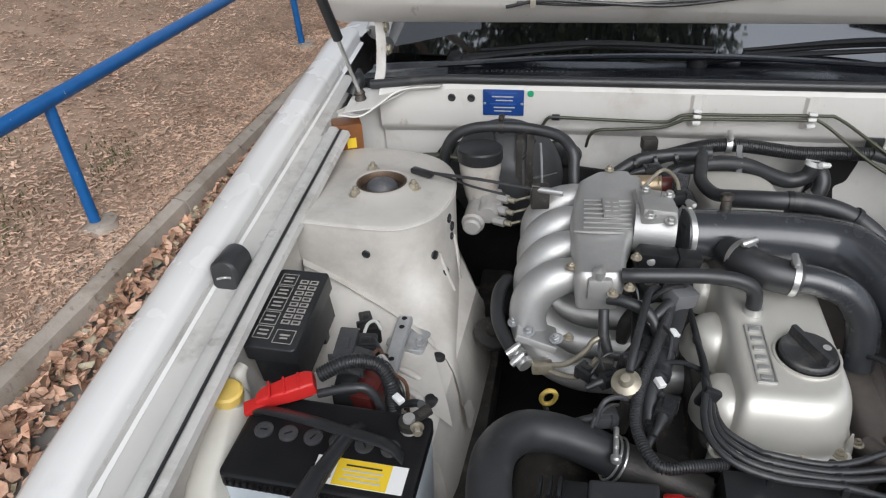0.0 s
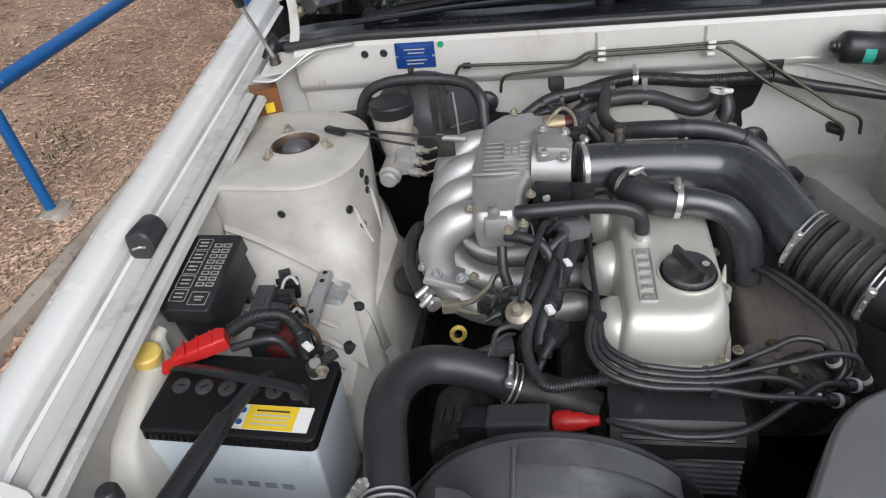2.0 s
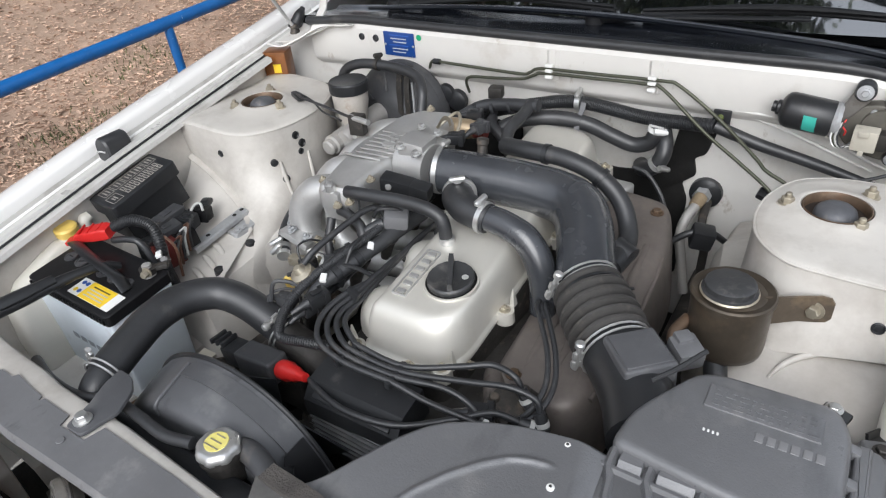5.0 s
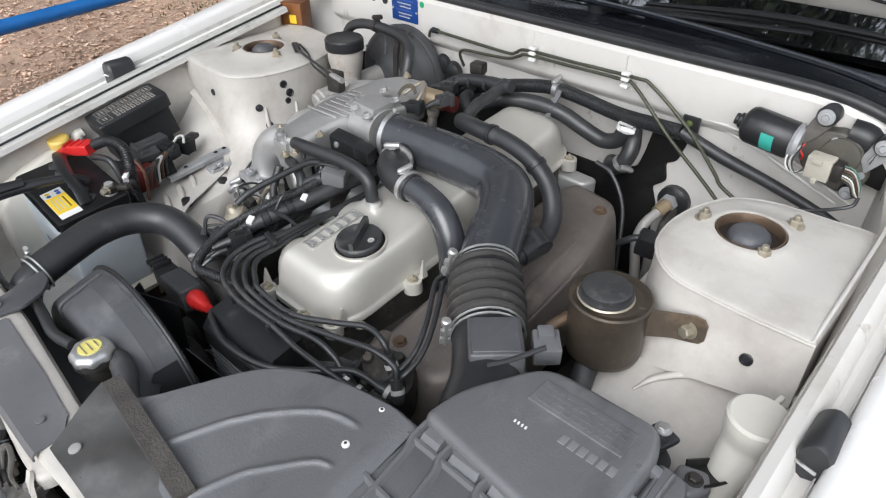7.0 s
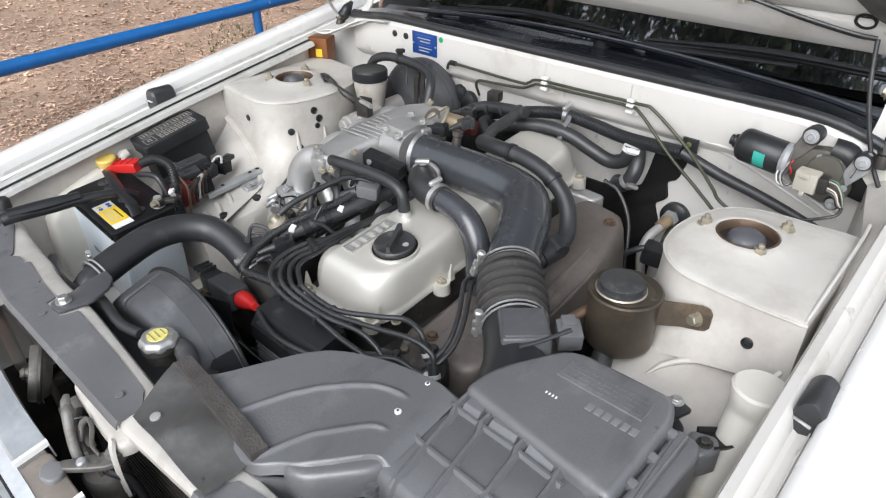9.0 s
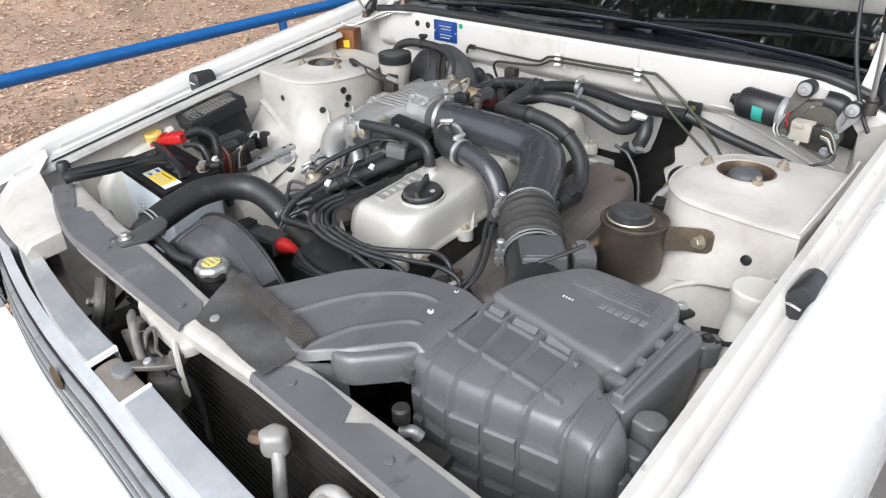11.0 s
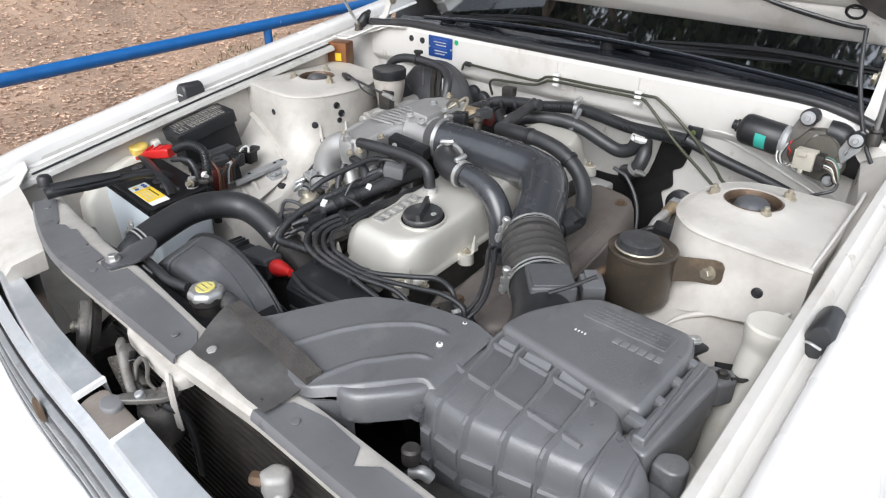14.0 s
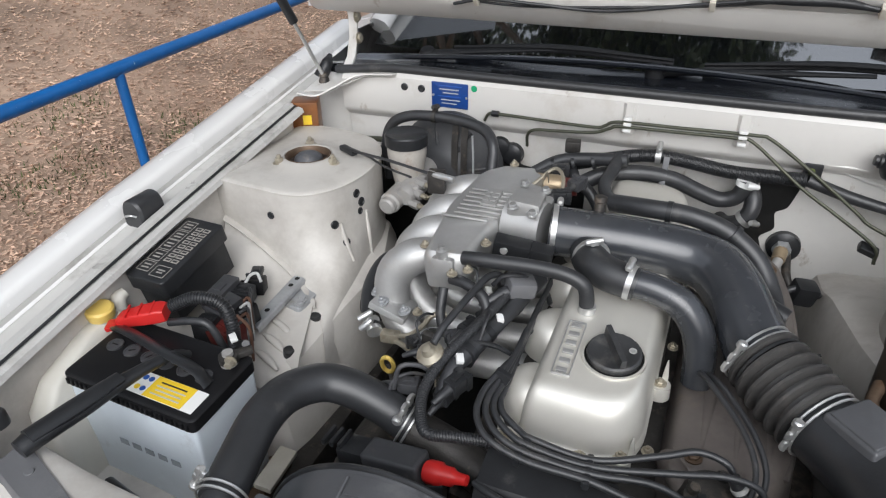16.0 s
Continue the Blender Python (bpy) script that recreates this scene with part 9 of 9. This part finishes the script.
part("gear_hub", lathe([(0.028, -0.002), (0.026, 0.004), (0.010, 0.006), (0.0, 0.006)], (0.565, 0.474, 0.920), (0, -1, 0), 28), gear_olive, gp)
for x, z in ((0.552, 0.940), (0.585, 0.876), (0.598, 0.900)):
    part("plate_screw", lathe([(0.0055, 0), (0.005, 0.003), (0, 0.0035)], (x, 0.474, z), (0, -1, 0), 12), galvanised, gp)
part("gear_drum", tube([(0.562, 0.493, 0.950), (0.585, 0.496, 0.945), (0.606, 0.500, 0.925)], [0.020, 0.021, 0.019], 18, 4), black_plastic, wm, "black drum behind the plate")
part("cast_neck", loft([[V(0.500 + 0.012 * u, 0.474 + r * math.cos(t), 0.921 + r * math.sin(t)) for t in [2 * PI * k / 20 for k in range(20)]] for u, r in ((0, 0.0275), (0.5, 0.029), (1.0, 0.025))]), galvanised, wm, "grey cast neck")
part("cast_arm", prism(rounded([(0.502, 0.932), (0.508, 0.918), (0.524, 0.930), (0.546, 0.962), (0.545, 0.978), (0.532, 0.984), (0.521, 0.976), (0.512, 0.952)], 0.008), 0.004, 0.014, 0.003, m=WP), latch_grey, wm, "grey cast arm")
part("foot_arm", prism(rounded([(0.590, 0.925), (0.600, 0.903), (0.622, 0.932), (0.628, 0.952), (0.618, 0.966), (0.602, 0.960)], 0.006), 0.004, 0.012, 0.002, m=WP), galvanised, wm, "galvanised arm plate")
part("arm_rib", prism(rounded([(0.599, 0.925), (0.604, 0.920), (0.612, 0.940), (0.608, 0.945)], 0.002), 0.012, 0.016, 0.002, m=WP), galvanised, wm)
for x, y, z, r in ((0.533, 0.470, 0.972, 0.015), (0.613, 0.470, 0.951, 0.014), (0.590, 0.470, 0.872, 0.012)):
    ft = part("mount_foot", lathe([(r * 0.95, -0.026), (r, 0.0), (r * 0.85, 0.005), (r * 0.6, 0.005), (0.0, 0.005)], (x, y, z), (0, -1, 0.1), 22), black_plastic, wm)
    part("foot_washer", lathe([(r * 0.78, 0.004), (r * 0.76, 0.0062), (r * 0.4, 0.0066), (0, 0.0066)], (x, y, z), (0, -1, 0.1), 20), galvanised, ft)
    part("foot_bolt", bolt((x, y - 0.0062, z), (0, -1, 0.1), 0.0055, 0.005), galvanised, ft)
pl_ = part("plug", box((0.549, 0.452, 0.906), (0.034, 0.022, 0.034), (4, 0, -4), 0.002), plug_cream, wm, "cream wiring plug")
part("plug_lip", box((0.546, 0.439, 0.918), (0.014, 0.006, 0.008), (4, 0, -4), 0.001), plug_cream, pl_)
part("plug_lip", box((0.548, 0.444, 0.886), (0.008, 0.006, 0.008), (4, 0, -4), 0.001), plug_cream, pl_)
part("plug_back", box((0.573, 0.453, 0.906), (0.014, 0.020, 0.028), (4, 0, -4), 0.003), dark_metal, wm)
for k in range(7):
    part("wire", tube([(0.578, 0.451, 0.918 - 0.0036 * k), (0.594, 0.446, 0.917 - 0.004 * k), (0.606 - 0.001 * k, 0.450, 0.896 - 0.003 * k), (0.608, 0.456, 0.874)], 0.0012, 6, 5), [wire_green, label_grey, brown_plastic, olive_pipe, label_white, tarnished, rubber][k], wm)
for k in range(4):
    part("wire", tube([(0.508 + 0.003 * k, 0.458, 0.925), (0.503 + 0.003 * k, 0.446, 0.905), (0.512 + 0.003 * k, 0.444, 0.890), (0.534, 0.448, 0.893 + 0.003 * k)], 0.0012, 6, 5), [label_white, olive_pipe, label_grey, rubber][k], wm)
part("red_wire", tube([(0.518, 0.464, 0.928), (0.516, 0.458, 0.919), (0.521, 0.457, 0.912), (0.520, 0.460, 0.904)], 0.0013, 8, 5), red_plastic, wm, "short red wire")
part("wire_tail", tube([(0.608, 0.456, 0.876), (0.606, 0.452, 0.864), (0.592, 0.445, 0.856), (0.56, 0.44, 0.842), (0.52, 0.43, 0.835)], 0.0028, 8, 6), rubber, wm)
part("opening", box((0.606, 0.500, 0.900), (0.046, 0.006, 0.046), (0, 10, 0), 0.010), shade_grime, wm, "black opening behind the motor")
hang = thing("washer_hose", (0.6, 0.5, 1.0), "thin black washer hose hanging from the bonnet", "hose")
part("hose", tube([on_bonnet(0.566, 0.044, 0.018), (0.574, 0.516, 1.082), (0.586, 0.500, 1.040), (0.604, 0.490, 0.990), (0.624, 0.484, 0.945), (0.645, 0.480, 0.912), (0.668, 0.484, 0.885)], 0.0036, 10, 8), rubber, hang)
hole_r = thing("hole_plug", (0.65, 0.44, 0.885), "large black rubber plug in the rear corner", "plug", "plugs")
part("plug", lathe([(0.025, -0.01), (0.025, 0.003), (0.020, 0.005), (0, 0.003)], (0.657, 0.45, 0.89), (-0.5, -1, 0.3), 24), black_plastic, hole_r)

# ---- power steering reservoir ----
ps = thing("steering_reservoir", (0.45, 0.068, 0.74), "rusty brown power steering reservoir with a black cap", "reservoir")
part("can", lathe([(0.040, -0.090), (0.0475, -0.083), (0.049, -0.075), (0.049, -0.006), (0.0515, -0.004), (0.0515, 0.001), (0.049, 0.003), (0.040, 0.000), (0.030, 0.004), (0, 0.004)], (0.450, 0.066, 0.848), (0, 0, 1), 40), can_brown, ps, "heat-browned steel can", 40)
part("cap", lathe([(0.034, 0.0), (0.034, 0.003), (0.0305, 0.004), (0.0305, 0.012), (0.027, 0.0145), (0.0, 0.014)], (0.446, 0.060, 0.852), (0, 0, 1), 40, 26, 0.015), cap_grey, ps, "dusty black cap")
part("cap_ring", lathe([(0.034, 0), (0.0355, 0.001), (0.034, 0.003)], (0.446, 0.060, 0.851), (0, 0, 1), 40), tarnished, ps)
part("bracket", sheet([[V(x, y, z + h * j) for j in (-1.0, -0.5, 0.0, 0.5, 1.0)] for x, y, z, h in ((0.486, 0.070, 0.828, 0.022), (0.505, 0.080, 0.829, 0.020), (0.525, 0.090, 0.831, 0.019), (0.545, 0.0975, 0.832, 0.020), (0.556, 0.0985, 0.833, 0.018), (0.561, 0.0985, 0.833, 0.011))], 0.003), bracket_rust, ps, "rust-stained bracket")
part("bracket_bolt", bolt((0.542, 0.0935, 0.831), (-0.3, -1, 0.1), 0.008, 0.012), tarnished, ps)
part("outlet_hose", tube([(0.45, 0.03, 0.755), (0.462, -0.005, 0.738), (0.480, -0.030, 0.728), (0.492, -0.05, 0.722)], 0.015, 14, 5), rubber, ps, "short black hose")
part("hose_clamp", clamp((0.486, -0.038, 0.726), (0.5, -0.8, -0.2), 0.0156, 0.009, (0.6, 0.3, 0.5)), steel, ps)
part("side_pipe", tube([(0.405, 0.05, 0.80), (0.395, 0.02, 0.79), (0.41, 0.0, 0.775)], 0.008, 12, 5), rusty, ps)

# ---- washer filler ----
wash = thing("washer_filler", (0.64, -0.03, 0.6), "milky white washer filler neck with a flat cap", "washer bottle")
part("neck", tube([(0.640, -0.105, 0.60), (0.644, -0.075, 0.69), (0.648, -0.030, 0.750), (0.654, 0.004, 0.792), (0.657, 0.013, 0.830)], [0.016, 0.016, 0.019, 0.025, 0.032], 28, 6), bottle_white, wash)
part("cap", lathe([(0.0315, -0.006), (0.0330, -0.002), (0.0330, 0.004), (0.030, 0.007), (0.0, 0.0075)], (0.6572, 0.015, 0.831), (0.0, 0.04, 1), 40), bottle_white, wash, "flat milky cap")
part("cap_tab", box((0.662, 0.052, 0.832), (0.006, 0.016, 0.007), (0, 0, -10), 0.002), bottle_white, wash)
arch_r = thing("arch_flange", (0.58, 0.09, 0.76), "rounded cream-white seam over the wheel arch", "trim", kind="structure")
part("flange", tube([(0.512, 0.040, 0.750), (0.528, 0.064, 0.762), (0.560, 0.090, 0.7705), (0.605, 0.103, 0.7805), (0.645, 0.106, 0.790), (0.676, 0.106, 0.797)], [0.002, 0.0042, 0.005, 0.005, 0.005, 0.005], 10, 6), apron_paint, arch_r)
# ---- behind the nose: latch, horn, condenser, pipes ----
latch = thing("bonnet_latch", (0.08, -0.53, 0.66), "grimy steel bonnet latch with a pivoting hook", "latch")
part("post", sheet([[V(x + 0.003 * k, -0.540 + 0.004 * k, 0.735 - 0.04 * k) for x in (0.062, 0.076, 0.092)] for k in range(5)], 0.004), latch_grey, latch, "", 60)
part("plate", prism(rounded([(0.060, -0.566), (0.074, -0.571), (0.094, -0.552), (0.112, -0.532), (0.116, -0.512), (0.100, -0.506), (0.086, -0.524), (0.074, -0.546)], 0.006), 0.737, 0.744, 0.002), latch_grey, latch)
part("plate_lip", prism(rounded([(0.098, -0.528), (0.116, -0.520), (0.114, -0.506), (0.098, -0.508)], 0.004), 0.740, 0.754, 0.003), latch_grey, latch)
part("rounded_tab", prism(rounded([(0.050, -0.585), (0.068, -0.594), (0.086, -0.585), (0.084, -0.570), (0.066, -0.562), (0.052, -0.570)], 0.010), 0.736, 0.743, 0.003), raised_grey, latch, "rounded grey tab")
for dx, dy in ((0.0, 0.0), (0.018, -0.006)):
    part("lever", tube([(-0.016 + dx, -0.520 + dy, 0.768), (-0.006 + dx, -0.526 + dy, 0.764), (0.012 + dx, -0.534 + dy, 0.748), (0.034 + dx, -0.540 + dy, 0.732), (0.056 + dx, -0.542 + dy, 0.726)], [0.004, 0.0065, 0.006, 0.006, 0.004], 10, 5, flat=0.4), latch_grey, latch, "worn steel lever")
part("hook", tube([(0.040, -0.536, 0.728), (0.030, -0.526, 0.748), (0.038, -0.518, 0.760), (0.054, -0.520, 0.758), (0.072, -0.530, 0.748), (0.092, -0.530, 0.746)], [0.003, 0.004, 0.0045, 0.0045, 0.004, 0.003], 10, 5, flat=0.6), latch_grey, latch, "worn pivoting hook")
part("link", tube([(-0.008, -0.512, 0.742), (0.012, -0.526, 0.732), (0.05, -0.535, 0.728), (0.105, -0.528, 0.730)], [0.006, 0.005, 0.005, 0.006], 10, 5), dark_metal, latch)
part("spring", tube([(0.0, -0.518, 0.738), (0.018, -0.528, 0.715), (0.042, -0.535, 0.690)], 0.006, 10, 5, 0.0015, 0.004), galvanised, latch)
part("rivet", lathe([(0.007, 0), (0.007, 0.004), (0.004, 0.006), (0, 0.006)], (0.104, -0.519, 0.752), (0, 0, 1), 16), latch_grey, latch)
part("rivet", lathe([(0.006, 0), (0.006, 0.008), (0.004, 0.010), (0, 0.010)], (0.088, -0.548, 0.743), (0, -0.3, 1), 14), galvanised, latch)
part("cylinder", lathe([(0.024, -0.06), (0.026, -0.05), (0.026, -0.006), (0.022, 0.0), (0.0, 0.001)], (0.082, -0.530, 0.716), (0.1, -0.1, 1), 24), latch_grey, latch)
part("cable", tube([(0.105, -0.53, 0.730), (0.118, -0.515, 0.71), (0.116, -0.505, 0.66), (0.105, -0.50, 0.58)], 0.006, 10, 6), rubber, latch)
part("stop", prism(rounded([(0.036, -0.609), (0.026, -0.590), (0.026, -0.566), (0.132, -0.568), (0.130, -0.606), (0.106, -0.612)], 0.012), 0.727, 0.7355, 0.003), tongue_brown, latch, "dull brown pressed tongue")
part("rear_tongue", prism(rounded([(-0.048, -0.497), (-0.030, -0.507), (0.060, -0.514), (0.114, -0.515), (0.120, -0.502), (0.120, -0.482), (-0.048, -0.482)], [0.008, 0.010, 0.010, 0.009, 0.006, 0.004, 0.004]), 0.746, 0.765, 0.007), apron_paint, latch, "cream-white pressed tongue")
stay_v = thing("centre_stay", (0.12, -0.50, 0.5), "cream-white arched stay behind the grille", "stay")
part("stay", sheet([[V(x + 0.010 * j, y - 0.003 * abs(j - 0.5), z) for j in (0, 0.5, 1)] for x, y, z in ((0.096, -0.514, 0.768), (0.106, -0.520, 0.764), (0.113, -0.523, 0.752), (0.115, -0.524, 0.73), (0.114, -0.522, 0.69))], 0.004), apron_paint, stay_v)
part("grit_pad", prism(rounded([(-0.086, -0.524), (-0.079, -0.509), (0.004, -0.516), (0.002, -0.541)], 0.005), 0.690, 0.700, 0.002), gritty, latch, "sandy pad caked with grit")
for a, b, w in (((-0.040, -0.519, 0.722), (0.052, -0.532, 0.728), 0.010), ((-0.052, -0.506, 0.728), (-0.006, -0.510, 0.734), 0.008)):
    part("support_bar", tube([a, V(*a).lerp(V(*b), 0.5) + V(0, 0, 0.004), b], w, 10, 3, flat=0.35), latch_grey, latch, "grimy steel bar")
horn = thing("horn", (-0.155, -0.52, 0.66), "ribbed grey disc horn behind the grille", "horn")
part("disc", lathe([(0.030, -0.026), (0.036, -0.020), (0.041, -0.010), (0.042, -0.004), (0.0405, 0.003), (0.036, 0.004), (0.034, -0.001), (0.030, -0.001), (0.028, 0.004), (0.023, 0.004), (0.021, -0.001), (0.017, -0.001), (0.015, 0.005), (0.009, 0.005), (0.007, 0.010), (0.0, 0.010)], (-0.162, -0.525, 0.717), (-0.36, -0.88, 0.30), 40), latch_grey, horn, "dusty ribbed disc")
part("rim_ring", lathe([(0.0435, -0.014), (0.0450, -0.011), (0.0435, -0.008)], (-0.162, -0.525, 0.717), (-0.36, -0.88, 0.30), 40), dark_metal, horn)
part("centre_nut", bolt((-0.1656, -0.5338, 0.720), (-0.36, -0.88, 0.30), 0.006, 0.005), tarnished, horn)
part("bracket", box((-0.155, -0.500, 0.705), (0.014, 0.05, 0.004), (30, 0, 0), 0.001), dark_metal, horn)
cond = thing("condenser", (0.15, -0.465, 0.42), "black finned condenser in front of the radiator", "condenser")
part("core", box((0.13, -0.462, 0.565), (0.62, 0.012, 0.33), bevel=0.002), fin_brown, cond)
for k in range(22):
    part("fin_tube", box((0.13, -0.470, 0.415 + 0.0145 * k), (0.62, 0.010, 0.005), bevel=0.0015), fin_brown, cond)
dr = thing("receiver_block", (0.30, -0.52, 0.68), "pale metal receiver block with bent pipes", "pipe fitting")
part("block", prism(rounded([(0.298, -0.520), (0.318, -0.526), (0.336, -0.506), (0.322, -0.488), (0.300, -0.496)], 0.008), 0.716, 0.745, 0.008), pipe_grey, dr, "pale cast block")
part("union", lathe([(0.009, 0), (0.009, 0.012), (0.007, 0.016), (0, 0.016)], (0.306, -0.517, 0.733), (-1, -0.6, 0), 6), rusty, dr)
part("pipe", tube([(0.318, -0.508, 0.724), (0.332, -0.516, 0.708), (0.344, -0.526, 0.686), (0.354, -0.534, 0.660), (0.370, -0.545, 0.640), (0.400, -0.545, 0.630), (0.440, -0.540, 0.626)], 0.0085, 14, 7), pipe_grey, dr, "bent aluminium pipe")
part("pipe", tube([(0.455, -0.508, 0.728), (0.436, -0.511, 0.738), (0.420, -0.520, 0.730), (0.412, -0.530, 0.700), (0.412, -0.535, 0.620), (0.42, -0.535, 0.52)], 0.0085, 14, 7), pipe_grey, dr, "bent aluminium pipe")
part("fitting", box((0.45, -0.535, 0.722), (0.05, 0.04, 0.03), (0, 20, 20), 0.006), pale_cast, dr)
port = thing("filler_port", (0.44, -0.40, 0.74), "dark capped port on a pale pipe", "fitting")
part("port_cap", lathe([(0.011, 0), (0.011, 0.018), (0.008, 0.021), (0, 0.021)], (0.420, -0.398, 0.752), (0, 0, 1), 18), dark_metal, port)
part("port_pipe", tube([(0.42, -0.40, 0.735), (0.432, -0.393, 0.738), (0.440, -0.388, 0.73)], 0.008, 12, 5), aluminium, port)
part("port_bracket", box((0.45, -0.40, 0.72), (0.08, 0.03, 0.02), (0, 0, 10), 0.005), dark_metal, port)
brk2 = thing("radiator_bracket", (-0.2, -0.44, 0.80), "black steel bracket bolted to the front panel", "bracket")
part("arm", prism(rounded([(-0.188, -0.466), (-0.157, -0.466), (-0.148, -0.42), (-0.163, -0.388), (-0.185, -0.373), (-0.212, -0.371), (-0.208, -0.398), (-0.194, -0.430)], 0.006), 0.7935, 0.7985, 0.0015), shroud_black, brk2)
part("bolt", bolt((-0.175, -0.450, 0.799), (0, 0, 1), 0.008, 0.010), steel, brk2)
lowhose = thing("overflow_hose", (-0.1, -0.40, 0.77), "thin dusty hose along the radiator tank", "hose")
part("hose", tube([(-0.035, -0.405, 0.788), (-0.08, -0.412, 0.785), (-0.14, -0.405, 0.78), (-0.20, -0.40, 0.772), (-0.26, -0.415, 0.765), (-0.34, -0.41, 0.755), (-0.42, -0.39, 0.74)], 0.0075, 12, 6), rubber, lowhose)
corner_plug = thing("corner_stop", (-0.56, -0.41, 0.80), "small black rubber stop on the front panel", "rubber stop", "bonnet stops")
part("stop", lathe([(0.014, 0), (0.013, 0.016), (0.010, 0.020), (0, 0.021)], (-0.560, -0.405, 0.795), (0, 0, 1), 18), rubber, corner_plug)
